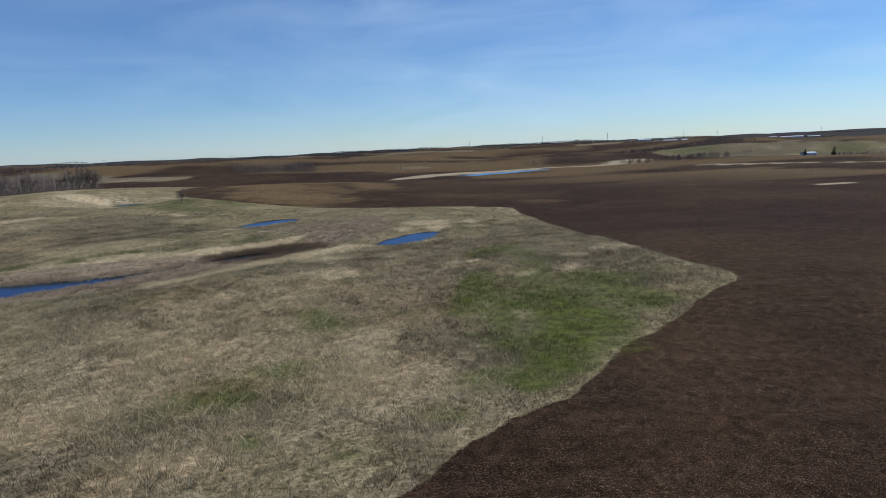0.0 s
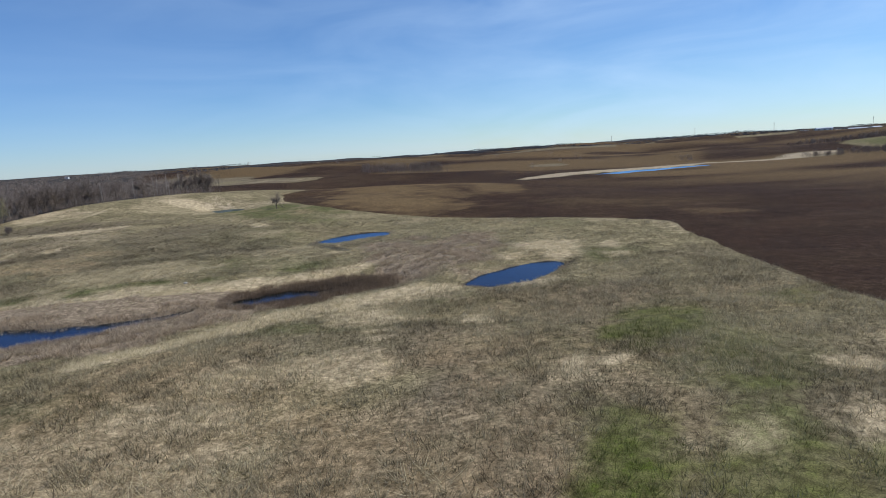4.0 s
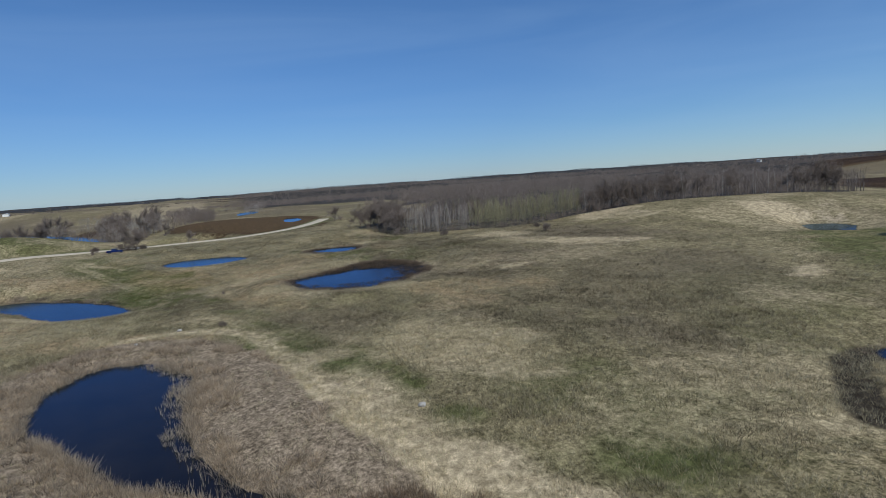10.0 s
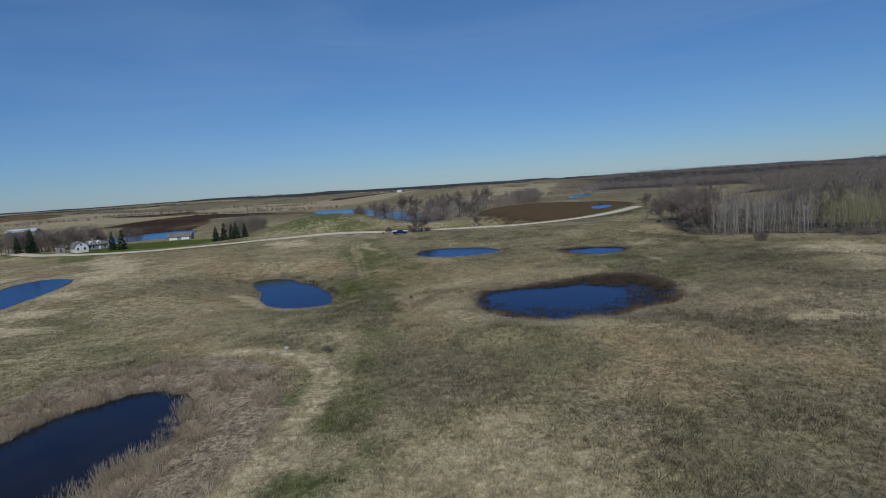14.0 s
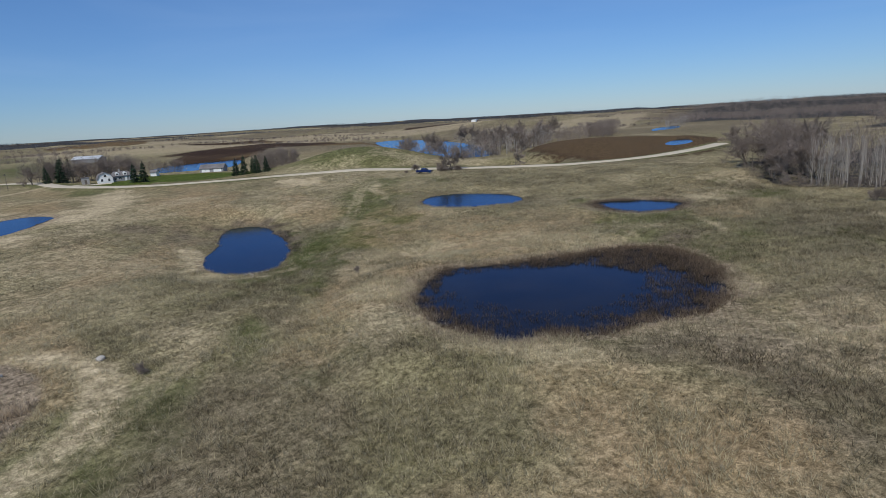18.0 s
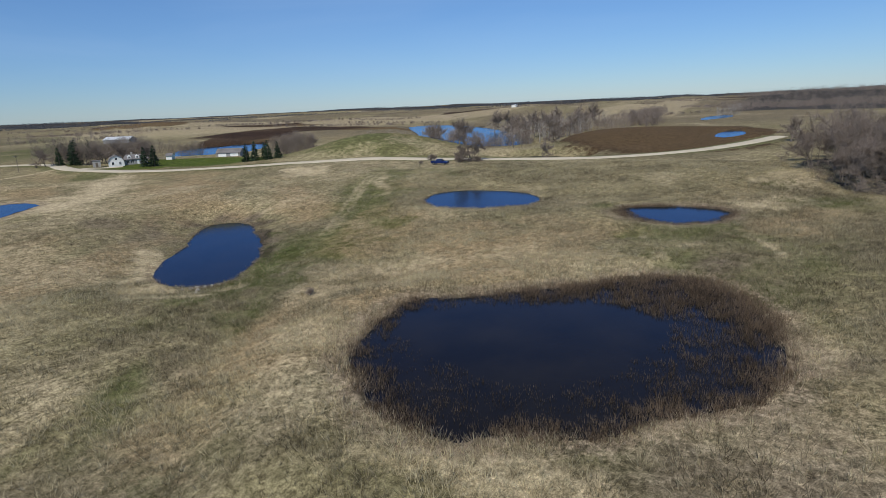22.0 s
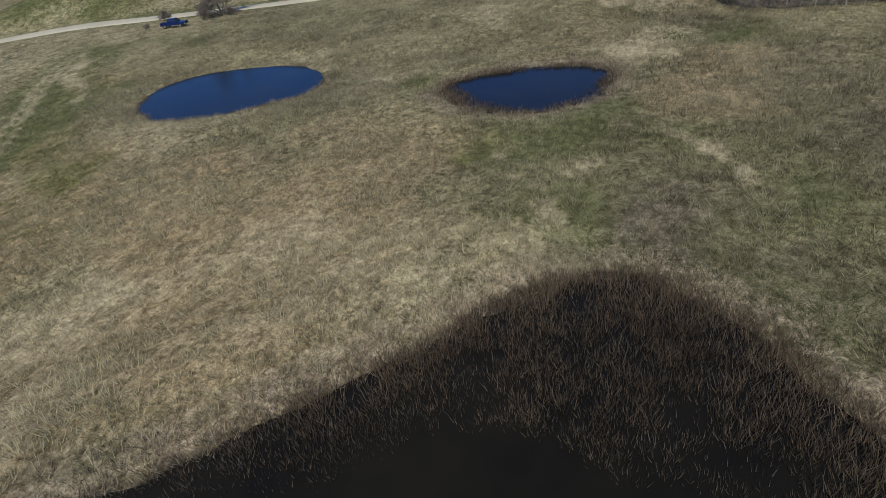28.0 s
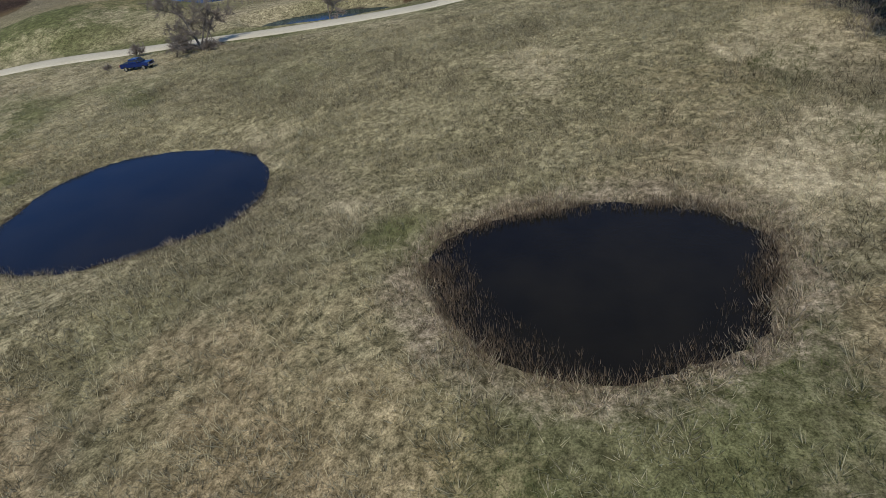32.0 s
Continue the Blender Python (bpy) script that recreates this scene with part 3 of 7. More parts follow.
daub("green", -93, 140, 6.5, 5.7, -2.7, 0.6, 0.75)
daub("green", -70, 148, 2.9, 2.7, -1.6, 0.7, 0.6)
daub("green", -122, 278, 11.8, 3.6, -12.8, 17.8, 0.75)
daub("green", -94, 244, 10.4, 4.9, -9.7, 14.0, 0.55)
daub("drab", -125, 217, 21, 10.7, -16, 13.2, 0.51)
daub("drab", -161, 188, 25.8, 14, -18.6, 8.1, 0.55)
daub("drab", -100, 187, 14.3, 9.6, -10.6, 7.6, 0.39)
daub("drab", -114, 151, 5.5, 4.3, -5.3, 1.5, 0.47)
daub("pale", -92, 158, 10.9, 8.9, -9.0, 3.9, 0.65)
daub("pale", -81, 139, 6.4, 6.0, -3.0, 0.7, 1.105)
daub("pale", -63, 148, 6.4, 6.2, -1.8, 0.9, 1.105)
daub("pale", -51, 154, 4.6, 4.6, -1.2, 0.9, 1.15)
daub("pale", -45, 160, 4.4, 4.4, -1.0, 1.1, 1.15)
daub("pale", -41, 166, 2.0, 2.0, -0.9, 1.3, 1.105)
daub("pale", -105, 126, 8.3, 7.5, -3.1, 0.1, 0.975)
daub("pale", -104, 229, 2.4, 1.2, -4.3, 4.8, 0.95)
daub("pale", -232, 257, 19.9, 5.5, -18.9, 11.5, 0.975)
daub("pale", -176, 291, 15.3, 3.4, -9.5, 9.7, 0.975)
daub("reed", -35, 175, 6.5, 6.3, -6.5, 13.6, 0.95)
daub("reed", -48, 188, 3.7, 3.2, -4.2, 7.3, 0.9)
daub("reed", -40, 199, 4.6, 3.8, -2.6, 6.5, 0.9)
daub("mud", -67, 197, 1.5, 1.1, -3.2, 4.2, 0.8)
daub("mud", -62, 192, 1.4, 1.1, -3.4, 4.5, 0.75)
daub("mud", -58, 188, 1.1, 0.9, -2.0, 2.8, 0.6)
daub("rust", -152, 126, 10.8, 8.3, -10.2, 0.3, 0.75)
daub("pale", -92, 156, 3.3, 8.8, -10.2, 2.0, 0.6)
daub("pale", -93, 137, 1.0, 2.8, -7.6, -0.5, 0.75)
daub("pale", -81, 143, 1.1, 3.5, -6.3, 0.1, 0.75)
daub("pale", -71, 147, 1.3, 4.3, -5.5, 0.5, 0.6)
daub("pale", -173, 213, 12.2, 15.8, -6.2, 2.9, 0.845)
daub("pale", -206, 203, 7.8, 9.0, -9.0, 2.9, 0.845)
daub("pale", -262, 166, 5.0, 4.4, -12.5, 2.0, 0.5)
daub("green", -98, 141, 1.9, 5.2, -6.3, -0.1, 0.75)
daub("green", -80, 148, 1.1, 3.4, -4.5, 0.5, 0.85)
daub("green", -70, 152, 0.8, 2.8, -3.1, 0.6, 0.85)
daub("green", -177, 97, 5.3, 9.8, -18.0, -5.1, 0.95)
daub("green", -198, 95, 4.4, 7.5, -10.1, -2.7, 0.8)
daub("rust", -169, 128, 4.1, 7.3, -18.4, -1.8, 0.8)
daub("rust", -131, 171, 5.2, 10.0, -7.4, 1.9, 0.8)
daub("rust", -124, 106, 6.4, 15.6, -6.4, -2.2, 0.7)
daub("rust", -156, 74, 4.0, 8.7, -21.8, -11.0, 0.7)
daub("rust", -127, 185, 2.5, 4.7, -4.5, 1.8, 0.7)
daub("drab", -186, 221, 22.1, 25.6, -22.6, 10.7, 0.66)
daub("drab", -107, 213, 6.8, 12.9, -22.6, 18.3, 0.4)
daub("drab", -93, 193, 3.3, 7.6, -8.6, 6, 0.39)
daub("drab", -108, 165, 5.3, 12.1, -10.3, 2.7, 0.43)
daub("reed", -81, 130, 1.6, 5.3, -17.3, -3.4, 0.95)
daub("reed", -109, 118, 3.3, 8.7, -4.3, -1.2, 0.9)
daub("reed", -86, 135, 1.2, 3.8, -16.3, -1.7, 0.9)
daub("reed", -107, 105, 3.7, 10.4, -4.0, -1.7, 0.8)
daub("reed", -103, 100, 2.3, 6.6, -5.2, -2.6, 0.8)
daub("reed", -112, 111, -1.6, 10.0, -3.9, -3.2, 0.9)
daub("reed", -104, 127, -0.7, 4.0, -8.2, -5.3, 0.95)
daub("reed", -93, 131, -0.8, 3.8, -7.7, -5.4, 0.95)
daub("reed", -104, 102, -1.2, 7.2, -2.9, -3.1, 0.9)
daub("reed", -90, 105, -1.2, 5.9, -4.5, -6.1, 0.9)
daub("reed", -110, 125, -0.4, 2.2, -2.9, -1.8, 0.9)
daub("green", -168, 105, -0.1, 4.1, -17.6, -10.5, 0.85)
daub("green", -135, 123, -0.2, 1.8, -11.6, -7.1, 0.7)
daub("green", -117, 130, -0.2, 1.4, -6.8, -4.6, 0.75)
daub("green", -106, 136, -0.4, 1.7, -6.8, -4.8, 0.85)
daub("green", -217, 83, 1.2, 12.4, -31.1, -17.0, 0.75)
daub("green", -132, 64, -1.0, 8.9, -9.9, -14.5, 0.55)
daub("drab", -125, 140, -1.8, 11.3, -12.4, -5.5, 0.47)
daub("drab", -158, 187, -0.8, 11, -12.8, 2.3, 0.66)
daub("drab", -199, 189, 1.3, 18.9, -14.9, 2.1, 0.55)
daub("pale", -105, 154, -1.4, 6.0, -4.8, -1.6, 0.65)
daub("pale", -146, 186, -0.7, 5.7, -2.7, 0.5, 0.91)
daub("pale", -240, 163, 1.2, 4.4, -7.5, -0.3, 0.6)
daub("pale", -205, 197, 0.6, 7.2, -7.0, 1.3, 0.91)
daub("pale", -201, -9, 0.6, 14.0, -24.4, -30.7, 0.8)
daub("rust", -211, 18, 1.6, 23.8, -26.0, -26.0, 0.7)
daub("rust", -196, 104, 0.5, 11.5, -22.5, -10.7, 0.7)
daub("rust", -154, 63, -0.9, 15.4, -10.4, -11.6, 0.5)
daub("green", -183, 104, -3.0, 6.4, -16.5, -15.8, 0.85)
daub("green", -183, 94, -1.8, 3.9, -10.2, -11.1, 0.95)
daub("green", -154, 116, -2.0, 3.7, -4.1, -5.2, 0.65)
daub("green", -205, 89, -2.4, 5.9, -10.4, -9.2, 0.85)
daub("green", -146, 133, -0.8, 1.4, -1.3, -1.4, 0.6)
daub("green", -191, 169, -4.3, 8.5, -9.9, -0.7, 0.55)
daub("green", -207, 157, -3.4, 7.4, -9.6, -1.7, 0.65)
daub("rust", -189, 127, -4.9, 10.5, -13.0, -7.6, 0.8)
daub("rust", -163, 134, -1.8, 3.5, -8.0, -5.9, 0.8)
daub("rust", -202, 136, -3.8, 8.4, -11.8, -4.9, 0.6)
daub("pale", -167, 79, -1.8, 3.8, -3.8, -6.2, 0.6)
daub("pale", -156, 103, -2.2, 4.3, -0.8, -1.2, 0.91)
daub("pale", -154, 96, -1.1, 2.2, -1.6, -2.7, 0.65)
daub("pale", -134, 118, -3.2, 5.6, -3.6, -7.7, 0.45)
daub("pale", -170, 172, -1.1, 2.1, -5.4, -0.3, 0.8)
daub("pale", -250, 26, -3.1, 10.3, -7.1, -7.5, 1.04)
daub("pale", -177, 1, -2.0, 4.9, -2.2, -5.6, 0.65)
daub("pale", -192, -11, -2.1, 5.7, -3.0, -6.7, 0.65)
daub("pale", -209, -25, -1.8, 5.4, -3.3, -6.5, 0.65)
daub("pale", -226, -38, -1.5, 4.9, -3.2, -5.8, 0.65)
daub("drab", -143, 123, -2.8, 5, -5.1, -7.6, 0.47)
daub("drab", -192, 82, -1.5, 3.4, -5.9, -6.6, 0.5)
daub("lawn", -268, -56, -6.1, 27.8, -9.2, -13.3, 1)
daub("lawn", -283, -44, -2.5, 12.4, -8.2, -10.3, 1)
daub("lawn", -247, -73, -4.5, 18.5, -6.2, -11.2, 0.9)
daub("drab", -12, 114, 9.8, 2.0, -2.5, 9.6, 0.6)
daub("drab", -4, 140, 10.0, 1.2, -1.1, 15.3, 0.45)
daub("drab", -133, 193, 44.9, -2.1, -31.8, 30.8, 0.37)
daub("green", -23, 122, 9.3, 1.6, -2.0, 4.8, 0.5)
daub("green", 11, 121, 5.6, 1.1, 1.3, 7.6, 0.8)
daub("pale", -93, 160, 12.6, 6.4, -8.8, 5.3, 0.6)
daub("pale", -60, 150, 11.9, 7.3, -1.5, 1.2, 1.105)
daub("pale", -87, 136, 14.9, 9.0, -2.3, 0.8, 1.04)
daub("pale", -47, 158, 6.4, 3.9, -1.1, 1.3, 1.105)
daub("reed", -29, 174, 12.3, 7.3, -5.7, 16.0, 0.95)
daub("reed", -42, 188, 6.0, 3.0, -3.6, 7.9, 0.8)
daub("reed", -79, 133, 16.3, 10.3, -4.5, 1.5, 0.9)
daub("reed", -60, 129, 11.5, 8.0, -4.6, 1.8, 0.9)
daub("reed", -35, 160, 3.6, 2.3, -4.1, 7.3, 0.9)
daub("reed", -95, 128, -0.3, 4.6, -15.8, -7.8, 0.95)
daub("reed", -107, 113, -0.3, 7.6, -2.9, -1.8, 0.9)
daub("reed", -88, 100, -0.5, 6.4, -7.4, -8.1, 0.9)
daub("reed", -80, 135, -0.4, 3.4, -5.6, -2.9, 0.95)
daub("green", -90, 142, -0.2, 2.5, -9.3, -2.8, 0.85)
daub("green", -107, 134, -0.1, 2.2, -9.3, -3.1, 0.7)
daub("green", -184, 98, 1.5, 8.8, -41.7, -16.8, 0.8)
daub("drab", -117, 143, -0, 8.1, -8.8, -1.6, 0.51)
daub("drab", -161, 195, 2.1, 13.8, -12.2, 3.7, 0.62)
daub("drab", -108, 173, -0.3, 8.8, -10.5, 2.3, 0.39)
daub("drab", -155, 187, -1, 8.2, -12.3, 2.2, 0.66)
daub("drab", -130, 153, -1.9, 10.1, -6.6, -2.9, 0.27)
daub("rust", -186, 134, -0.0, 13.6, -15.1, -5.8, 0.75)
daub("rust", -159, 129, -0.4, 4.5, -11.7, -6.8, 0.7)
daub("green", -172, 109, -0.3, 7.0, -16.9, -12.1, 0.8)
daub("green", -205, 97, 0.4, 8.0, -15.0, -9.4, 0.8)
daub("green", -121, 132, -0.6, 3.1, -4.3, -4.6, 0.6)
daub("green", -114, 135, -0.6, 2.6, -2.9, -3.6, 0.7)
daub("lawn", 11, 52, 3.7, -0.4, 1.0, 4.9, 0.62)
daub("lawn", 16, 58, 5.7, -0.7, 1.9, 6.8, 0.62)
daub("lawn", 25, 69, 4.0, -0.6, 2.5, 7.1, 0.5)
daub("lawn", 7, 47, 2.9, -0.3, 0.4, 2.9, 0.6)
daub("lawn", 4, 75, 3.4, -0.5, 0.5, 8.3, 0.62)
daub("lawn", 6, 87, 3.4, -0.6, 0.6, 7.4, 0.5)
daub("lawn", -16, 70, 4.4, -0.6, -1.3, 6.1, 0.62)
daub("lawn", -17, 54, 2.9, -0.3, -0.5, 1.8, 0.6)
daub("lawn", -18, 46, 2.5, -0.2, -1.1, 3.4, 0.55)
daub("lawn", -15, 38, 1.7, -0.1, -0.5, 1.6, 0.55)
daub("lawn", -7, 36, 1.1, -0.1, -0.1, 0.8, 0.55)
daub("lawn", -1, 42, 2.7, -0.2, -0.0, 1.9, 0.5)
daub("lawn", 11, 116, 6.7, -1.6, 1.0, 9.6, 0.45)
daub("lawn", -6, 71, 2.2, -0.3, -0.1, 2.0, 0.4)
daub("lawn", -23, 47, 3.1, -0.3, -1.0, 2.3, 0.5)
daub("green", 24, 77, 8.9, -1.5, 4.7, 15.1, 0.7)
daub("green", 7, 61, 7.3, -0.9, 1.6, 13.5, 0.55)
daub("green", -26, 45, 5.9, -0.5, -2.7, 5.3, 0.6)
daub("green", -15, 48, 6.2, -0.6, -2.0, 7.4, 0.55)
daub("green", -58, 99, 17.5, -3.2, -7.9, 14.3, 0.45)
daub("pale", 21, 92, 1.6, -0.3, 0.6, 2.8, 0.85)
daub("pale", 13, 90, 1.7, -0.3, 0.4, 2.3, 0.975)
daub("pale", 3, 99, 2.4, -0.5, 0.1, 2.3, 0.91)
daub("pale", 9, 67, 1.1, -0.2, 0.2, 1.8, 0.6)
daub("pale", -9, 57, 4.2, -0.5, -0.9, 6.7, 0.5)
daub("pale", -23, 82, 4.3, -0.7, -1.7, 6.6, 0.45)
daub("pale", -7, 41, 2.6, -0.2, -0.4, 2.7, 0.4)
daub("pale", -2, 38, 2.4, -0.2, -0.0, 1.1, 0.78)
daub("pale", 37, 109, 6.0, -1.5, 1.2, 3.4, 0.65)
daub("pale", -9, 152, 7.6, -2.3, -0.3, 6.5, 1.04)
daub("pale", -28, 125, 7.8, -1.9, -0.9, 4.4, 0.78)
daub("rust", -29, 61, 7.3, -0.9, -2.4, 5.7, 0.9)
daub("rust", -34, 46, 4.6, -0.4, -3.6, 5.5, 0.8)
daub("rust", -8, 54, 4.5, -0.5, -1.0, 7.6, 0.55)
daub("rust", -7, 79, 4.8, -0.8, -0.7, 9.3, 0.5)
daub("drab", -2, 82, 5.8, -1.0, -0.3, 16.8, 0.75)
daub("drab", -14, 84, 6.9, -1.2, -1.0, 6.8, 0.6)
daub("drab", 0, 52, 4.3, -0.5, 0.1, 5.5, 0.65)
daub("drab", -3, 55, 2.3, -0.3, -0.2, 4.6, 0.6)
daub("drab", -44, 63, 7.0, -0.9, -5.3, 8.1, 0.6)
daub("lawn", 4, 84, 3.5, 0.0, 0.3, 11.3, 0.62)
daub("lawn", 3, 75, 2.5, 0.1, 0.0, 5.4, 0.6)
daub("lawn", -16, 73, 3.2, 0.1, -1.4, 3.9, 0.62)
daub("lawn", -17, 68, 2.5, 0.1, -0.9, 2.2, 0.5)
daub("lawn", 13, 62, 3.2, 0.2, 1.2, 4.4, 0.6)
daub("lawn", 19, 69, 4.1, 0.2, 1.4, 4.0, 0.55)
daub("lawn", 27, 76, 3.1, 0.1, 1.7, 3.8, 0.45)
daub("lawn", 10, 84, 2.3, 0.0, 0.7, 5.4, 0.45)
daub("lawn", -15, 56, 1.9, 0.1, -0.6, 1.2, 0.5)
daub("lawn", 28, 130, 5.5, -0.6, 1.9, 7.8, 0.4)
daub("green", 17, 78, 9.9, 0.3, 3.2, 11.9, 0.7)
daub("green", 14, 109, 9.4, -0.5, 1.9, 14.3, 0.6)
daub("green", 29, 88, 8.3, 0.0, 4.7, 11.9, 0.55)
daub("green", -7, 118, 7.6, -0.5, -0.9, 8.9, 0.4)
daub("pale", 20, 90, 1.0, -0.0, 0.5, 2.1, 0.8)
daub("pale", 24, 103, 1.7, -0.1, 0.3, 1.2, 0.91)
daub("pale", 3, 99, 2.2, -0.1, 0.0, 2.2, 0.91)
daub("pale", 14, 89, 1.0, 0.0, 0.3, 1.4, 0.6)
daub("pale", 8, 68, 0.8, 0.0, 0.2, 1.4, 0.6)
daub("pale", 4, 61, 0.7, 0.1, 0.0, 0.7, 0.7)
daub("pale", -29, 89, 6.7, 0.0, -1.6, 3.4, 0.585)
daub("pale", -22, 101, 6.7, -0.2, -1.1, 3.7, 0.585)
daub("pale", -11, 63, 3.5, 0.2, -0.8, 2.6, 0.45)
daub("drab", -7, 93, 5.6, -0.0, -1.2, 9.8, 0.7)
daub("drab", -7, 76, 3.3, 0.1, -1.5, 8.8, 0.6)
daub("drab", -38, 75, 10.0, 0.3, -4.5, 6.1, 0.6)
daub("drab", 6, 57, 2.7, 0.2, 0.2, 2.4, 0.5)
daub("rust", -25, 62, 6.9, 0.4, -3.5, 5.4, 0.8)
daub("rust", -4, 68, 2.7, 0.1, -0.8, 6.2, 0.6)
daub("lawn", 6, 113, 3.6, 0.8, 0.4, 4.1, 0.55)
daub("lawn", 10, 122, 2.7, 0.5, 0.4, 2.7, 0.5)
daub("green", 12, 125, 6.1, 1.1, 1.6, 9.2, 0.6)
daub("green", -24, 117, 7.1, 1.3, -1.7, 3.7, 0.45)
daub("green", -40, 103, 8.2, 1.8, -2.5, 2.4, 0.5)
daub("drab", -12, 106, 6.4, 1.4, -1.7, 5.4, 0.65)
daub("drab", -4, 112, 3.5, 0.7, -0.6, 5.3, 0.6)
daub("drab", -100, 219, 13.4, -1.7, -12.6, 19.4, 0.31)
daub("drab", -110, 190, 32.1, -1.5, -16.1, 18.4, 0.43)
daub("rust", -34, 186, 15.5, -0.7, -3.1, 10.6, 0.55)
daub("rust", -35, 163, 6.5, 0.2, -3.5, 9.6, 0.5)
daub("pale", -10, 120, 2.1, 0.4, -0.3, 1.5, 0.78)
daub("pale", -20, 112, 2.1, 0.4, -0.4, 1.0, 0.65)
daub("pale", -24, 103, 6.3, 1.4, -1.6, 2.5, 0.5)
daub("pale", -4, 171, 4.7, 0.0, -0.4, 6.9, 1.04)
daub("pale", 9, 169, 3.3, 0.0, 0.3, 3.6, 0.65)
daub("pale", 2, 103, 2.0, 0.5, 0.0, 1.3, 0.6)
daub("chaff", -106, 358, 41.5, -17.3, -15.3, 42.3, 1)
daub("chaff", -74, 292, 27.0, -7.5, -11.9, 36.0, 1)
daub("chaff", -94, 406, 39.5, -21.6, -12.1, 43.4, 1)
daub("chaff", -45, 368, 18.7, -9.7, -6.7, 44.5, 0.9)
daub("chaff", 13, 270, 33.0, -9.5, 0.9, 15.8, 0.35)
daub("chaff", 40, 232, 10.2, -1.8, 1.8, 7.8, 0.4)
daub("chaff", -89, 304, 27.8, -5.2, -17.0, 41.7, 1)
daub("chaff", -68, 338, 20.3, -6.3, -9.0, 33.7, 0.8)
daub("sand", -163, 293, 17.4, -4.5, -7.8, 10.8, 0.45)
daub("sand", -102, 225, 3.7, -0.5, -3.4, 5.3, 0.4)
daub("lawn", -180, 107, -0.6, 3.6, -4.8, -5.9, 0.35)
daub("lawn", -202, 100, -0.4, 5.2, -6.0, -5.5, 0.4)
daub("lawn", -192, 157, -0.5, 3.0, -5.3, -0.5, 0.3)
daub("green", -195, 103, -1.0, 9.2, -11.6, -11.3, 0.65)
daub("green", -175, 112, -1.0, 5.4, -9.9, -12.3, 0.6)
daub("green", -193, 156, -1.0, 7.0, -7.8, -0.7, 0.6)
daub("green", -193, 171, -0.6, 3.9, -12.0, 2.0, 0.6)
daub("green", -181, 167, -0.9, 4.2, -6.2, 0.7, 0.6)
daub("green", -183, 143, -0.5, 2.6, -3.4, -1.4, 0.5)
daub("pale", -195, 154, -0.1, 0.6, -1.2, -0.2, 0.6)
daub("pale", -197, 152, -0.1, 0.8, -0.6, -0.1, 0.65)
daub("pale", -202, 165, -0.1, 1.2, -1.0, 0.0, 0.65)
daub("pale", -199, 166, -0.1, 0.8, -1.0, 0.1, 0.5)
daub("pale", -195, 167, -0.1, 0.5, -1.5, 0.1, 0.4)
daub("pale", -247, 28, 0.8, 11.8, -4.8, -5.7, 0.78)
daub("pale", -239, 70, 0.1, 2.3, -10.3, -9.1, 0.6)
daub("pale", -227, 96, 0.0, 4.4, -2.7, -2.0, 0.52)
daub("pale", -226, 130, 0.0, 5.1, -3.0, -1.0, 0.52)
daub("rust", -188, 134, -1.6, 10.3, -7.6, -4.0, 0.75)
daub("rust", -171, 131, -1.4, 6.4, -3.4, -3.0, 0.6)
daub("rust", -216, 59, -0.3, 10.6, -16.5, -21.1, 0.7)
daub("rust", -173, 168, -0.4, 1.7, -1.7, 0.3, 0.7)
daub("drab", -203, 125, -0.5, 5.6, -2.7, -1.5, 0.47)
daub("drab", -200, 160, -0.4, 3.7, -3.3, -0.1, 0.39)
daub("drab", -221, 56, -0.1, 5.6, -3.5, -4.3, 0.5)
daub("drab", -176, 165, -0.4, 1.6, -3, 0.2, 0.47)
daub("green", -201, 158, -0.1, 6.8, -7.5, 0.9, 0.4)
daub("rust", -28, 82, 20.3, -0.7, -10.2, 25.8, 0.6)
daub("rust", -2, 81, 8.4, -0.3, -0.7, 15.1, 0.5)
daub("rust", -25, 51, 11.1, 0.3, -3.9, 6.5, 0.55)
daub("rust", -5, 52, 5.1, 0.1, -0.7, 5.4, 0.55)
daub("rust", -25, 100, 13.0, 3.1, -3.2, 4.4, 0.5)
daub("rust", -6, 110, 7.6, 1.7, -1.4, 9.0, 0.55)
daub("sand", -808, -278, 28.4, 34.9, -38.2, -23.8, 0.6)
daub("drab", -148, 185, -1.6, 11.1, -19.3, 3.1, 0.7)
daub("drab", -175, 176, -0.5, 11.5, -10.4, 0.3, 0.47)
daub("drab", -176, 196, -0.3, 8, -9.7, 2.2, 0.39)
daub("green", -191, 183, 0.2, 13.8, -11.6, 0.9, 0.5)
daub("green", -202, 164, 0.6, 12.9, -11.9, -1.0, 0.55)
daub("green", -294, -304, -4.9, 42.2, -16.3, -42.0, 0.8)
daub("green", -210, 154, -6.8, 10.1, -19.1, -4.0, 0.5)
daub("drab", -181, 56, -1.9, 4.3, -5.1, -8.4, 0.7)
daub("drab", -174, 71, -1.0, 2.1, -2.9, -4.6, 0.5)
daub("mud", -192, 77, -0.5, 1.2, -4.1, -4.8, 0.8)
daub("mud", -184, 88, -0.4, 0.8, -4.0, -4.6, 0.7)
daub("mud", -195, 66, -1.3, 3.2, -2.3, -2.9, 0.7)
daub("green", -186, 93, -2.3, 5.0, -10.4, -10.9, 0.8)
daub("green", -206, 84, -2.5, 6.1, -13.0, -12.0, 0.7)
daub("green", -245, 64, -2.3, 6.7, -24.3, -19.7, 0.6)
daub("green", -273, 41, -1.0, 3.3, -13.9, -11.2, 0.5)
daub("pale", -159, 93, -1.5, 2.9, -1.4, -2.3, 0.78)
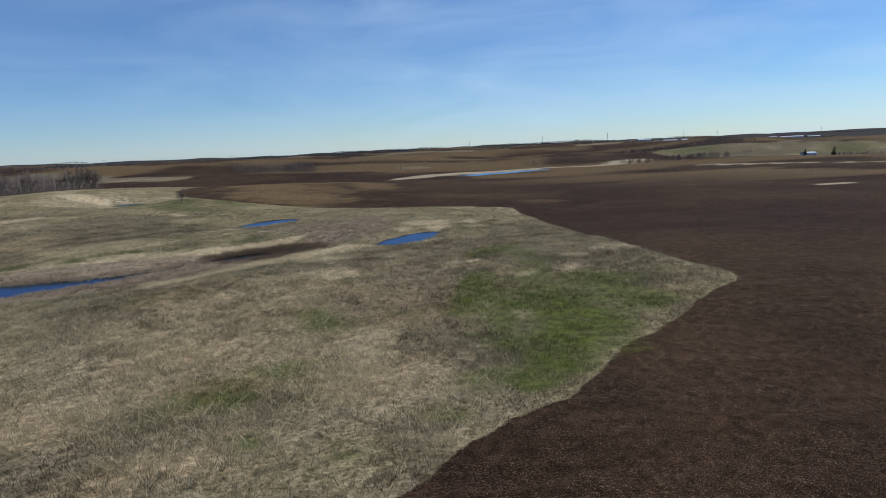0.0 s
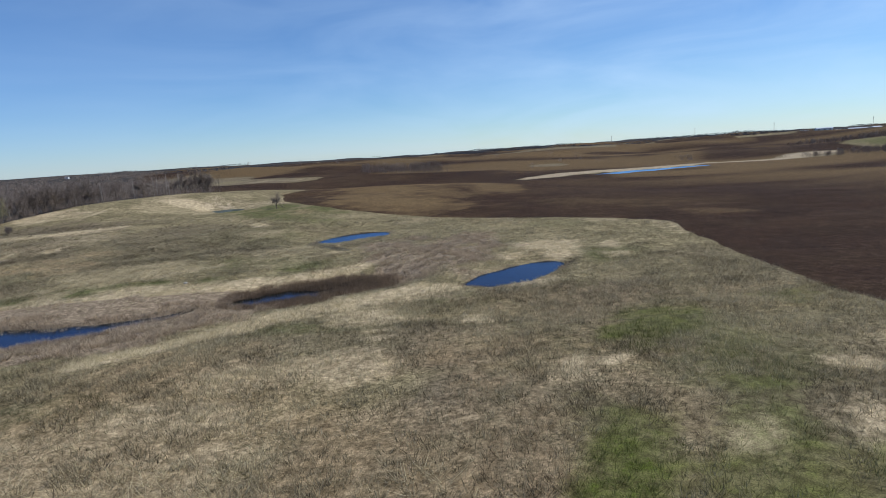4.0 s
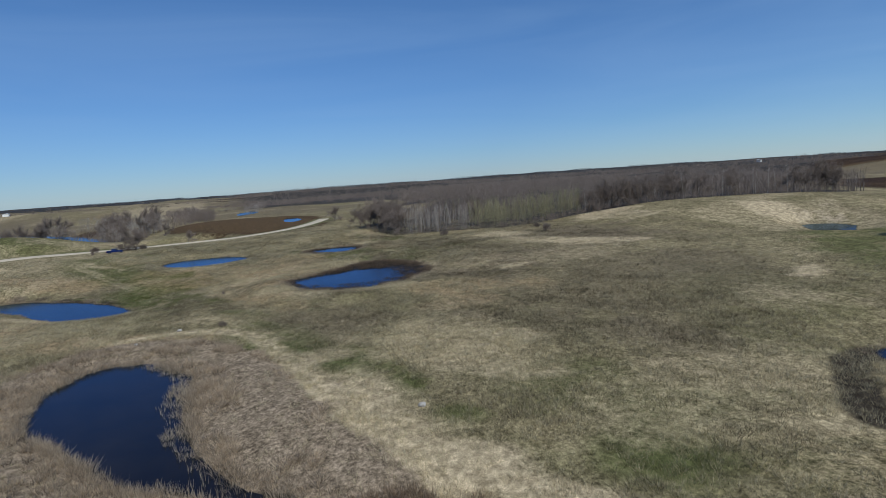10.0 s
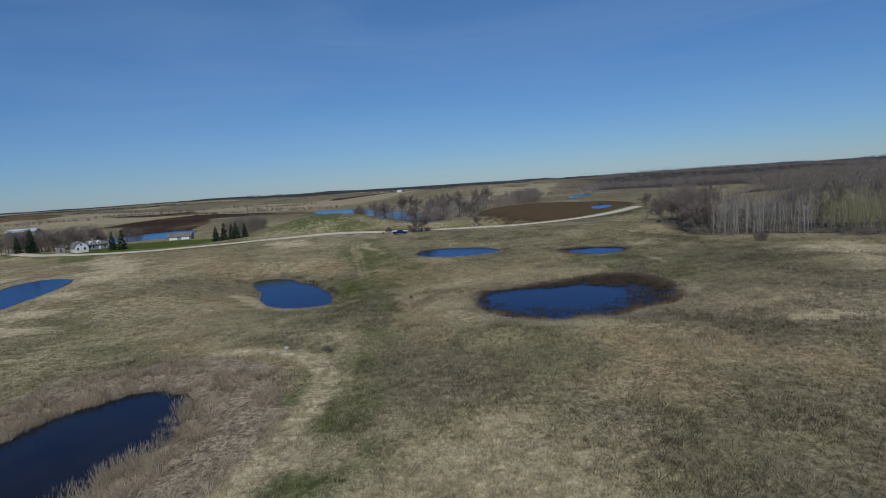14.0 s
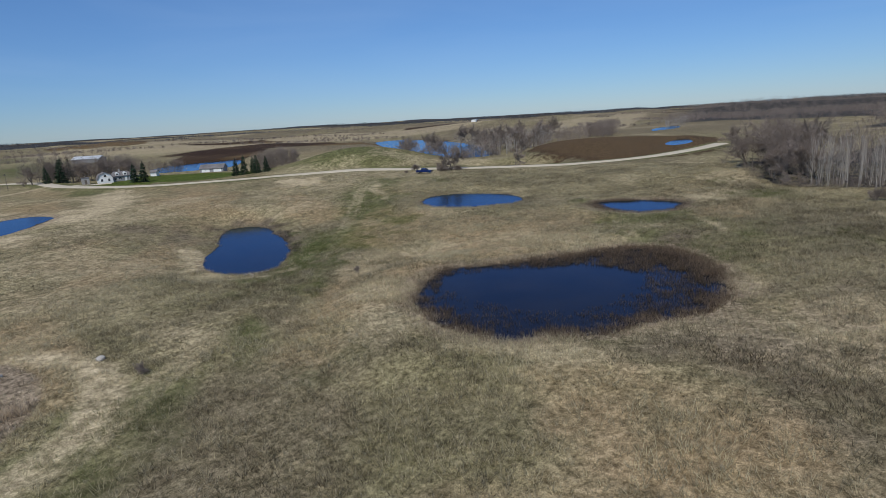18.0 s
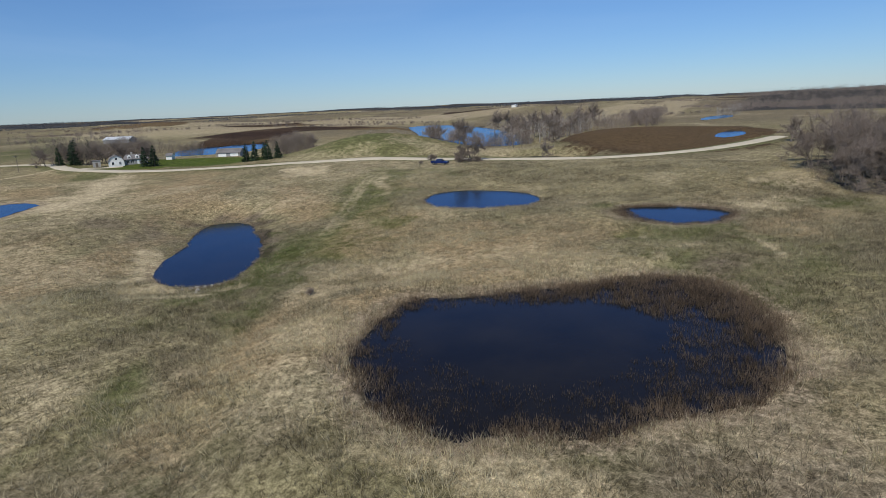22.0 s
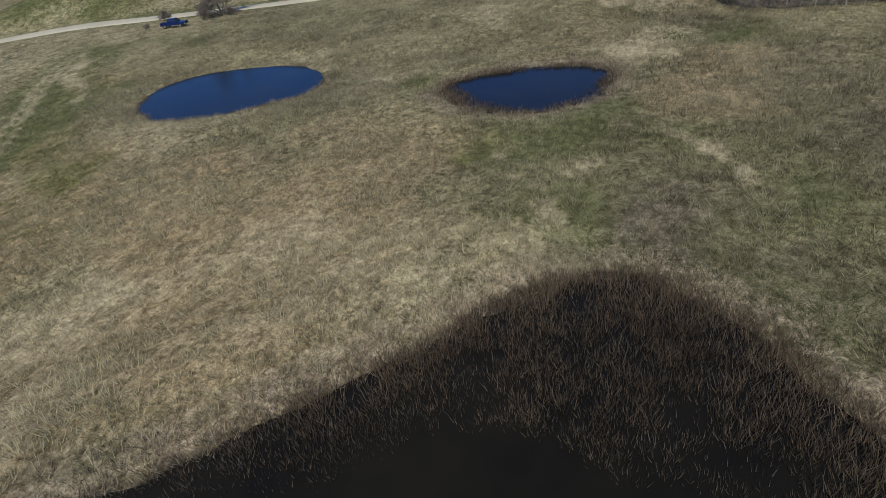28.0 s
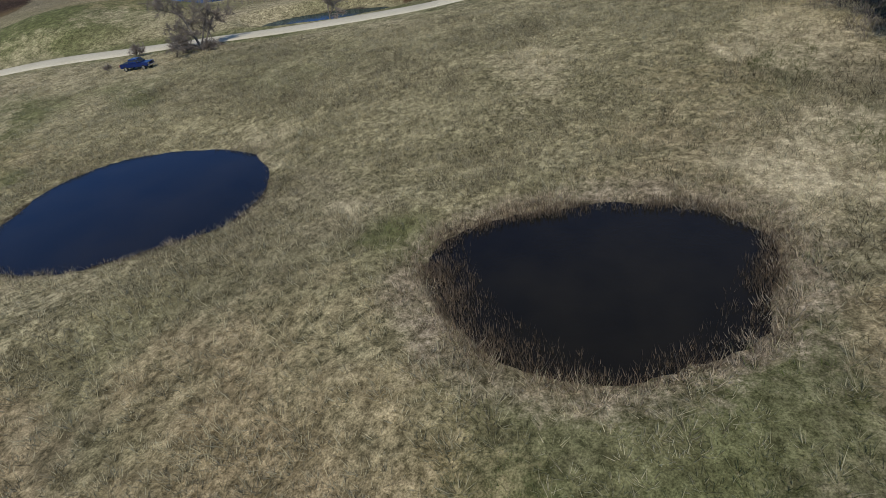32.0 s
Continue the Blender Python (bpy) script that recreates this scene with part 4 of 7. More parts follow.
daub("pale", -163, 85, -0.9, 1.8, -2.9, -4.8, 0.5)
daub("pale", -162, 104, -1.1, 2.3, -0.9, -1.2, 0.78)
daub("mud", -3, 159, 0.6, 0.2, -0.0, 3.9, 0.85)
daub("mud", -1, 161, 0.9, 0.3, 0.1, 2.9, 0.7)
daub("green", -180, 166, -0.5, 5.0, -8.9, 1.8, 0.7)
daub("drab", -183, 164, -0.3, 2.8, -2.6, 0.7, 0.55)
daub("drab", -198, 162, -0, 3.8, -3.3, 0.4, 0.39)
daub("green", -189, 162, -0.4, 5.5, -8.6, 1.4, 0.65)
daub("drab", 10, 107, 6.5, 1.6, 1.1, 5.2, 0.75)
daub("green", -192, 96, 0.1, 4.4, -18.7, -13.2, 0.8)
daub("green", -158, 116, -0.3, 3.9, -12.0, -9.2, 0.8)
daub("green", -137, 124, -0.6, 4.3, -6.6, -5.9, 0.8)
daub("green", -124, 128, -0.7, 3.5, -5.1, -5.6, 0.8)
daub("green", -115, 131, -0.7, 3.3, -3.3, -4.2, 0.85)
daub("lawn", -186, 100, -0.0, 3.4, -13.8, -9.8, 0.35)
daub("lawn", -127, 126, -0.5, 3.0, -4.5, -4.8, 0.35)
daub("green", -112, 131, -0.1, 2.8, -10.6, -3.7, 0.85)
daub("green", -92, 142, -0.2, 2.3, -8.8, -2.5, 0.9)
daub("green", -81, 148, -0.3, 2.2, -5.3, -1.1, 0.9)
daub("lawn", -92, 142, -0.1, 1.4, -7.3, -2.1, 0.4)
daub("lawn", -81, 148, -0.2, 1.5, -4.4, -0.9, 0.4)
daub("green", -237, 170, 2.9, 9.3, -10.7, 2.3, 0.55)
daub("drab", -239, 160, 2.4, 8.1, -9.6, 0.7, 0.31)
daub("green", -183, 98, -2.0, 5.0, -9.1, -10.6, 0.75)
daub("green", -167, 110, -1.8, 3.8, -4.0, -5.2, 0.7)
daub("green", -200, 95, -2.0, 5.9, -10.1, -9.6, 0.7)
daub("green", -157, 116, -1.6, 3.2, -1.8, -2.7, 0.6)
daub("green", -151, 122, -1.9, 3.6, -2.6, -4.1, 0.45)
daub("lawn", -189, 96, -1.7, 4.5, -6.5, -7.1, 0.35)
daub("mud", -191, 77, -0.5, 1.3, -5.6, -7.4, 0.8)
daub("mud", -194, 59, -2.2, 6.1, -2.0, -2.9, 0.7)
daub("mud", -180, 93, -0.3, 0.7, -4.0, -5.1, 0.7)
daub("drab", -177, 46, -2.8, 7.2, -3.4, -7.2, 0.65)
daub("drab", -181, 62, -1.3, 3.3, -4.9, -8.6, 0.6)
daub("pale", -167, 75, -1.2, 2.7, -1.3, -2.5, 0.78)
daub("pale", -157, 89, -1.0, 2.2, -2.1, -4.6, 0.5)
daub("pale", -161, 105, -1.2, 2.5, -0.9, -1.3, 0.78)
daub("pale", -192, 154, -0.4, 0.8, -1.9, -0.5, 0.6)
daub("pale", -201, 166, -0.6, 1.5, -1.7, -0.1, 0.78)
daub("drab", -192, 164, -1.6, 3.6, -8.7, -1.1, 0.47)
daub("drab", -173, 166, -1.1, 2, -5.7, -0.8, 0.47)
daub("pale", -143, 159, -3.1, 5.0, -1.0, -0.6, 0.35)
daub("green", -202, 148, -0.2, 3.7, -3.8, -0.5, 0.75)
daub("green", -222, 136, 0.3, 2.9, -2.8, -0.9, 0.7)
daub("green", -238, 170, 1.7, 5.9, -4.0, 1.1, 0.75)
daub("green", -259, 76, 2.9, 11.1, -8.2, -7.2, 0.6)
daub("lawn", -201, 147, -0.1, 1.9, -2.4, -0.4, 0.4)
daub("lawn", -223, 136, 0.2, 2.0, -1.9, -0.6, 0.4)
daub("drab", -206, 161, -0.1, 4.4, -5.3, 1.4, 0.39)
daub("drab", -211, 133, 0.1, 6, -3.5, -1.8, 0.31)
daub("pale", -234, 159, 0.6, 2.6, -3.1, 0.3, 0.7)
daub("pale", -231, 164, 0.4, 1.9, -3.4, 0.6, 0.65)
daub("pale", -256, 158, 1.0, 2.4, -2.3, 0.2, 0.65)
daub("pale", -238, 115, 0.7, 3.9, -5.2, -2.9, 0.35)
daub("pale", -201, 150, -0.0, 0.5, -0.6, -0.0, 0.6)
daub("rust", -198, 130, -0.3, 3.5, -1.4, -1.2, 0.6)
daub("green", -223, 135, -0.2, 2.9, -3.6, -1.5, 0.65)
daub("green", -241, 165, 0.3, 3.1, -4.4, 0.8, 0.6)
daub("pale", -235, 162, 0.0, 1.6, -2.3, 0.3, 0.65)
daub("pale", -230, 159, -0.0, 1.3, -1.5, 0.2, 0.6)
daub("drab", -212, 144, -0.4, 2.2, -1.5, -0.5, 0.39)
daub("pale", -127, 56, -3.6, 5.7, -1.6, -6.4, 0.975)
daub("pale", -141, 40, -4.1, 7.1, -2.4, -7.3, 0.975)
daub("pale", -159, 23, -4.6, 8.8, -3.6, -8.8, 0.975)
daub("pale", -183, 2, -4.3, 9.3, -5.4, -10.9, 0.91)
daub("pale", -212, -23, -3.7, 9.4, -6.5, -11.3, 0.91)
daub("pale", -139, -1, -5.0, 9.2, -1.6, -6.8, 0.78)
daub("pale", -157, -16, -5.5, 11.0, -2.7, -8.6, 0.78)
daub("pale", -181, -45, -5.1, 11.6, -3.8, -10.0, 0.65)
daub("rust", -192, -38, -5.9, 14.1, -8.8, -19.8, 0.6)
daub("rust", -217, -77, -4.3, 12.1, -10.7, -22.6, 0.5)
daub("green", -221, -55, -4.9, 14.1, -6.8, -12.8, 0.7)
daub("green", -311, -426, -5.6, 44.6, -15.1, -42.4, 0.7)
daub("drab", -176, 59, -2.8, 5.0, -6.1, -9.1, 0.65)
daub("sand", -164, 300, 9.9, -2.2, -7.7, 10.4, 0.55)
daub("sand", -857, 1140, 35.5, -27.6, -28.3, 35.0, 0.9)
daub("drab", 6, 136, 6.1, 1.7, 1.8, 15.4, 0.7)
daub("drab", -5, 121, 5.3, 1.7, -0.5, 4.5, 0.55)
daub("drab", -102, 177, -1.6, 7.5, -10.4, 2.4, 0.47)
daub("lawn", 8, 69, 6.2, -0.9, 1.4, 12.1, 0.55)
daub("lawn", 14, 66, 6.5, -0.9, 2.6, 12.2, 0.62)
daub("lawn", 23, 72, 4.8, -0.8, 3.2, 10.3, 0.55)
daub("lawn", 14, 86, 5.0, -0.9, 1.8, 10.8, 0.5)
daub("lawn", 22, 84, 5.6, -1.0, 2.3, 8.7, 0.5)
daub("lawn", 3, 48, 2.9, -0.3, 0.2, 2.9, 0.5)
daub("lawn", -26, 46, 3.0, -0.3, -1.4, 2.8, 0.45)
daub("drab", -158, 170, -3.5, 6.3, -11.2, -0.7, 0.47)
daub("green", -177, 172, -3.3, 6.5, -9.8, -0.3, 0.5)
daub("drab", -247, 167, 3.6, 9.4, -11.1, 2.2, 0.51)
daub("green", -238, 171, 1.6, 5.4, -5.4, 1.5, 0.8)
daub("mud", -67, 195, 1.6, 1.2, -4.8, 6.1, 0.9)
daub("mud", -62, 188, 0.8, 0.7, -2.9, 3.7, 0.7)
daub("drab", -131, 181, -2, 11.4, -42.1, 7.2, 0.43)
daub("drab", -165, 171, -2, 3.7, -7.8, -0.5, 0.51)
daub("drab", -144, 171, -2.3, 3.9, -2.6, -0.3, 0.35)
daub("drab", -131, 135, -2.1, 3.6, -2.8, -5.7, 0.35)
daub("green", -132, 139, -2.0, 3.4, -1.6, -2.8, 0.55)
daub("green", -137, 140, -1.4, 2.5, -1.5, -2.0, 0.5)
daub("green", -135, 160, -3.0, 4.9, -0.7, -0.4, 0.35)
daub("green", -58, 166, 9.5, 5.3, -5.8, 6.5, 0.75)
daub("green", -103, 141, 18.8, 10.4, -3.6, 1.2, 0.6)
daub("lawn", -56, 168, 6.0, 3.3, -4.0, 4.7, 0.3)
daub("mud", -61, 189, 1.7, 0.8, -3.4, 5.1, 0.7)
daub("reed", -29, 174, 12.3, 7.3, -8.8, 24.6, 0.9)
daub("mud", -0, 163, 1.2, 0.4, 0.1, 4.3, 1)
daub("drab", -1, 141, 6.5, 2.6, 0.2, 7.6, 0.7)
daub("drab", 12, 125, 8.4, 1.5, 1.6, 9.2, 0.5)
daub("drab", -137, 142, -3.1, 5.1, -2.1, -3.5, 0.39)
daub("drab", -21, 61, 9.6, 0.6, -2.8, 4.9, 0.5)
daub("green", -66, 169, 14.0, 6.0, -5.0, 10.0, 0.62)
daub("green", -60, 166, 9.0, 6.0, -5.0, 6.0, 0.66)
daub("green", -87, 147, 9.0, 3.0, -1.0, 2.6, 0.7)
daub("green", -107, 138, 12.0, 3.5, -1.0, 2.6, 0.7)
daub("drab", 7, 135, 10.0, 2.0, 1.0, 14.0, 0.62)
daub("green", 8, 172, 7.0, 1.0, 1.0, 9.0, 0.6)
daub("drab", 3, 121, 9.0, 0.0, 0.0, 6.0, 0.6)
daub("pale", -143, 157, 2.5, 2.5, -1.5, 6.5, 0.55)
daub("drab", -135, 141, 6, 4, -3, 5, 0.39)
daub("drab", -152, 171.5, 10, 2, -1, 5, 0.74)
daub("drab", -193, 163, 8, 3, -3, 6, 0.62)
daub("green", -190, 160, 7.0, 3.0, -2.0, 6.0, 0.7)
daub("green", -156, 172, 9.0, 2.0, -1.0, 3.5, 0.5)
daub("drab", -185, 167, 6, 2, -2, 5, 0.47)
daub("drab", -176, 190, 10, 3, -3, 8, 0.47)
daub("rust", -33, 45, 6.0, 3.0, -2.0, 5.0, 0.85)
daub("rust", -27, 60, 8.0, 3.0, -3.0, 4.0, 0.8)
daub("rust", -22, 34, 6.0, 1.0, -1.0, 4.0, 0.8)
daub("green", -22, 48, 8.0, 2.0, -2.0, 3.5, 0.75)
daub("drab", -12, 72, 8.0, 1.0, -1.0, 4.0, 0.7)
daub("rust", -8, 52, 5.0, 1.0, -1.0, 6.0, 0.7)
daub("drab", 0, 60, 3.0, 0.5, 0.0, 6.0, 0.6)
daub("drab", -43, 80, 12.0, 4.0, -3.0, 5.0, 0.7)
daub("green", -48, 88, 12.0, 4.0, -3.0, 4.0, 0.6)
daub("drab", -151, 186, 9, 3, -3, 7, 0.74)
daub("drab", -144, 183, 9, -2, 2, 5, 0.62)
daub("rust", -123, 168, 11.0, 1.0, -1.0, 9.0, 0.55)
daub("drab", -121, 171, 12, 2, -2, 7, 0.43)
daub("drab", -102, 176, 11, 3, -3, 5, 0.51)
daub("drab", -118, 150, 7, 2, -2, 5, 0.39)
daub("green", -250, 162, 6.0, -3.0, 2.0, 3.0, 0.6)
daub("green", -221, 135.5, 1.5, 0.5, -1.0, 3.0, 0.8)
daub("pale", -231, 161, 6.0, -1.0, 0.6, 2.0, 0.85)
daub("green", -190, 164, 7.0, 2.0, -3.0, 9.0, 0.62)


for wx, wy in ((-199, 53), (-201.5, 60), (-199.5, 67), (-194, 74), (-189, 82), (-183, 88.5), (-191.5, 54)):
    daub("drab", wx, wy, 2.6, 1.2, -1.0, 2.2, 0.9)
for wx, wy in ((-182, 91), (-187, 86.5), (-192.5, 79)):
    daub("green", wx, wy, 2.4, 1.0, -1.0, 2.4, 0.95)
for wx, wy in ((-160.5, 84), (-165, 78.5), (-172, 70), (-159.5, 91)):
    daub("pale", wx, wy, 2.8, 1.2, -1.0, 2.2, 0.85)

daub("drab", -151, 170, 9.0, 2.0, -2.0, 5.0, 0.9)
daub("drab", -147, 165.5, 5.0, 2.0, -2.0, 4.0, 0.8)
daub("drab", -190.5, 162, 4.0, 2.0, -2.0, 4.0, 0.9)
daub("rust", -214, 166, 6.0, 2.0, -2.0, 4.0, 0.7)
daub("rust", -226, 170, 6.0, 2.0, -2.0, 4.0, 0.7)
daub("pale", -256, 140, 8.0, 3.0, -2.0, 5.0, 0.5)

for wx, wy, share in ((-174, 113, 0.5), (-179.5, 121, 0.55), (-169, 128, 0.55), (-164, 121, 0.5), (-153, 131, 0.55), (-187, 133, 0.4), (-144, 140, 0.45), (-146, 150, 0.35)):
    daub("pale", wx, wy, 4.5, 2.2, -2.2, 5.0, share)
daub("pale", -105, 145, 3.5, 1.5, -1.5, 3.0, 0.5)
daub("pale", -98.5, 141, 3.5, 1.5, -1.0, 2.0, 0.4)

for wx, wy in ((-151, 185), (-145, 190), (-159, 180.5), (-168, 174.5)):
    daub("drab", wx, wy, 7.0, 2.5, -2.5, 4.0, 0.85)

# lanes of flattened pale grass: line, half width, share
LANES = [(rounded(points, closed=False), half, value) for points, half, value in (
    ([(-52.5, 104.6), (-50.3, 108.7), (-47.7, 112.6), (-46.5, 117.6), (-43.3, 123.2), (-40.3, 129.5), (-36.2, 133.1), (-32.1, 137.4), (-27, 140.6), (-20, 143)], 3.0, 0.95),
    ([(-76, 143.5), (-62, 149.5), (-53.7, 155.5), (-47, 160.5), (-42, 164)], 1.8, 0.8),
    ([(-204.5, 163), (-201.8, 164.9), (-198, 166.6), (-195, 167.3)], 0.55, 0.62),
    ([(-200, 157.3), (-196.8, 154.9)], 0.6, 0.6),
    ([(-231, -98.5), (-217, -97), (-200, -89.5), (-188, -88)], 1.6, 0.8),
    ([(-133.5, 43.8), (-148.6, 30.1), (-168.7, 14), (-193, -7.6), (-224.7, -36.2)], 1.6, 0.5),
    ([(-135.6, -9.9), (-146.8, -14), (-162.5, -27.6), (-184.1, -53.5)], 3.0, 0.6))]


BELT = rounded([(-82.5, 99.5), (-90.6, 97.8), (-100, 96.6), (-106, 97.2), (-113.5, 99), (-119.5, 102), (-122, 108.5), (-121.3, 115), (-118, 121.3), (-113, 126), (-108.5, 128.7), (-102, 132), (-96.3, 133.5),
                (-85.7, 136.5), (-76, 140), (-66, 144), (-56, 148), (-47, 152), (-43, 146), (-46, 135), (-50, 126), (-55, 116), (-66, 106)])


def cover(x, y):
    """Shares of each kind of cover, 0 to 1."""
    wob = (fbm(x, y, 14, 3, 31) - 0.5) * 8
    wob2 = (fbm(x, y, 9, 3, 37) - 0.5) * 8
    far = np.hypot(x + 120, y - 130)
    rag = (fbm(x, y, 7, 4, 39) - 0.5) * 1.7
    a = {}
    field = signed(x, y, FIELD, 60.0)
    plough = 1 - smooth(-1.0, 1.0, field + (fbm(x, y, 9, 3, 33) - 0.5) * 3)
    patch = fbm(x + wob, y, 210, 2, 41)
    hill = blob(x + wob * 2, y + wob2, -382, 108.4, 74, 44, 15, 0.3)
    slope = np.arctan2(x + 120, y - 130)
    north = smooth(-0.8, -0.65, slope) * (1 - smooth(1.3, 1.6, slope))
    a["plough"] = np.maximum(np.maximum(plough, hill), smooth(330, 420, far) * smooth(0.5, 0.54, patch + 0.22 * north - 0.25 * (1 - north)))
    a["woods"] = np.maximum(0.9 * (signed(x, y, WOOD, 20.0) < -3), smooth(2000, 2600, far) * smooth(0.3, 0.42, fbm(x, y, 500, 2, 121)))
    a["woods"] = np.maximum(a["woods"], 0.9 * smooth(430, 520, far - 150 * (1 - smooth(-1.4, -1.3, slope))) * smooth(-1.72, -1.6, slope) * (1 - smooth(-0.72, -0.6, slope)))
    a["woods"] = np.maximum(a["woods"], 0.9 * smooth(290, 330, far) * smooth(-1.36, -1.3, slope) * (1 - smooth(-0.72, -0.6, slope)) * (signed(x, y, WOOD, 20.0) > 2) * (x < -250))
    behind = blob(x, y, -425.4, -220, 95, 32, 40, 0.2)
    a["plough"] = np.maximum(a["plough"], behind)
    a["green"] = 0.75 * blob(x, y, -273.7, -411.6, 150, 220, -25, 0.25) + 0.8 * blob(x, y, -312.2, 11.6, 45, 32, 0, 0.5)
    a["green"] = np.maximum(a["green"], smooth(0.5, 0.72, fbm(x, y, 34, 4, 51)) * 0.32)
    a["pale"] = smooth(0.55, 0.75, fbm(x, y, 30, 4, 61)) * 0.38
    a["rust"] = smooth(0.56, 0.75, fbm(x, y, 26, 4, 71)) * 0.35
    a["drab"] = smooth(0.52, 0.75, fbm(x, y, 28, 4, 81)) * 0.4
    a["drab"] = np.maximum(a["drab"], 0.55 * smooth(-90, -30, x) * (1 - smooth(95, 140, y)) * smooth(0.3, 0.6, fbm(x, y, 12, 3, 85)))
    for key in ("reed", "mud", "lawn", "sand", "chaff"):
        a[key] = np.zeros(x.shape)
    for kind, cx, cy, ux, uy, vx, vy, value in DAUBS:
        r = 2.0 * max(math.hypot(ux, uy), math.hypot(vx, vy)) + 4
        near = np.nonzero((abs(x - cx) < r) & (abs(y - cy) < r))[0]
        det = ux * vy - uy * vx
        if len(near) == 0 or abs(det) < 0.1:
            continue
        px, py = x[near] + wob[near] * 0.6 - cx, y[near] - wob2[near] * 0.6 - cy
        d = np.hypot((px * vy - py * vx) / det, (py * ux - px * uy) / det) + rag[near]
        a[kind][near] = np.maximum(a[kind][near], value * (1 - smooth(0.3, 1.6, d)))
        if kind in ("pale", "reed", "rust"):
            a["green"][near] *= smooth(0.5, 1.4, d) * 0.7 + 0.3
    a["lawn"] = a["lawn"] * np.where((x < -25) & (x > -150), 0.48, 1.0)
    a["lawn"] = np.maximum(a["lawn"], blob(x, y, -276, -64, 22, 44, 12, 0.25))
    for line, half, value in LANES:
        d = line_distance(x, y, line, False) + wob * 0.12 + rag * 0.5
        on = 1 - smooth(half * 0.5, half * 1.6, d)
        a["pale"] = np.maximum(a["pale"], value * on)
        for key in ("green", "drab", "reed", "lawn"):
            a[key] = a[key] * (1 - 0.8 * on)
    a["reed"] = np.maximum(a["reed"], 0.97 * (1 - smooth(-1.2, 0.6, signed(x, y, BELT, 20.0) + wob * 0.2)))
    d = line_distance(x, y, SEEP, False) + wob * 0.1 + rag * 0.6
    a["mud"] = np.maximum(a["mud"], 0.95 * (1 - smooth(1.0, 2.8, d)))
    for p in PONDS:
        s = signed(x, y, p.line, p.shore)
        a["mud"] = np.maximum(a["mud"], 0.95 * (1 - smooth(-0.5, 0.7, s + wob * 0.2 + rag * 0.5)))
        if "channel" in p.label:
            a["pale"] = np.maximum(a["pale"], 0.5 * (1 - smooth(1.5, 7, s + wob * 0.6 + rag * 2)))
        a["reed"] = np.maximum(a["reed"], 0.55 * (1 - smooth(1.5, 5, s + wob * 0.3)) * (p.wet > 0))
    a["pale"] = np.where(a["woods"] > 0, a["pale"], np.maximum(a["pale"], 0.5 * smooth(430, 620, far) * smooth(0.48, 0.6, fbm(x * 0.5, y * 1.5, 260, 2, 95)) * (1 - north)))
    creek = line_distance(x, y, CREEK, False)
    a["sand"] = np.maximum(a["sand"], 0.8 * (1 - smooth(14, 24, creek + wob * 1.6)))
    a["plough"] = a["plough"] * smooth(14, 26, creek + wob * 1.6)
    wash = line_distance(x, y, CREEK_EAST, False)
    a["sand"] = np.maximum(a["sand"], np.maximum(0.75 * (1 - smooth(4, 11, wash + wob)), blob(x, y, 178, 262, 9, 4, 20, 0.4)))
    a["plough"] = a["plough"] * smooth(5, 12, wash + wob) * (1 - blob(x, y, 430, 760, 150, 90, -35, 0.2))
    a["green"] = np.maximum(a["green"], 0.8 * blob(x, y, 430, 760, 140, 80, -35, 0.3))
    a["drab"] = np.maximum(a["drab"], 0.6 * smooth(330, 480, far) * smooth(0.3, 0.5, fbm(x, y, 120, 3, 87)))
    a["chaff"] = np.maximum(a["chaff"], 0.85 * smooth(250, 420, far) * smooth(0.47, 0.6, fbm(x * 0.7 - y * 0.4, y * 1.6, 130, 3, 89)))
    a["chaff"] = np.maximum(a["chaff"], 0.5 * hill)
    path = line_distance(x, y, TRACK, False) + wob * 0.15
    a["pale"] = np.maximum(a["pale"], 0.72 * (1 - smooth(0.8, 3.0, path)))
    a["sand"] = np.maximum(a["sand"], 0.3 * (1 - smooth(0.3, 1.4, path)))
    a["reed"] = a["reed"] * smooth(0.8, 2.2, path)
    ruts = np.abs(line_distance(x, y, WHEELS, False) - 0.9) + wob * 0.05
    a["pale"] = np.maximum(a["pale"], 0.48 * (1 - smooth(0.3, 1.1, ruts)) * smooth(0.3, 0.5, fbm(x, y, 25, 2, 91)))
    a["furrow"] = np.zeros(x.shape)
    tilled = np.nonzero((field < 2) & (far < 900))[0]
    a["furrow"][tilled] = line_distance(x[tilled], y[tilled], FIELD[4:88], False)
    for line in (ROAD, SIDE_ROAD):
        d = line_distance(x, y, line, False)
        a["green"] = np.maximum(a["green"], 0.7 * (1 - smooth(5, 11, d)))
        a["plough"] = a["plough"] * smooth(5, 7, d)
        a["mud"] = a["mud"] * smooth(4, 6, d)
    return a


gx, gy = spread(-300, 62, 1.0, 4600), spread(-75, 300, 1.0, 4600)
X, Y = np.meshgrid(gx, gy)
shape = X.shape
X, Y = X.ravel(), Y.ravel()
Z = ground_height(X, Y)
idx = np.arange(X.size).reshape(shape)
quads = np.stack([idx[:-1, :-1], idx[:-1, 1:], idx[1:, 1:], idx[1:, :-1]], -1).reshape(-1, 4)
ground = mesh_object("ground", np.stack([X, Y, Z], 1), quads, M_GROUND, attrs=cover(X, Y))
tagged(ground, "rolling dry grassland, ploughed soil and marsh", "ground", kind="structure")

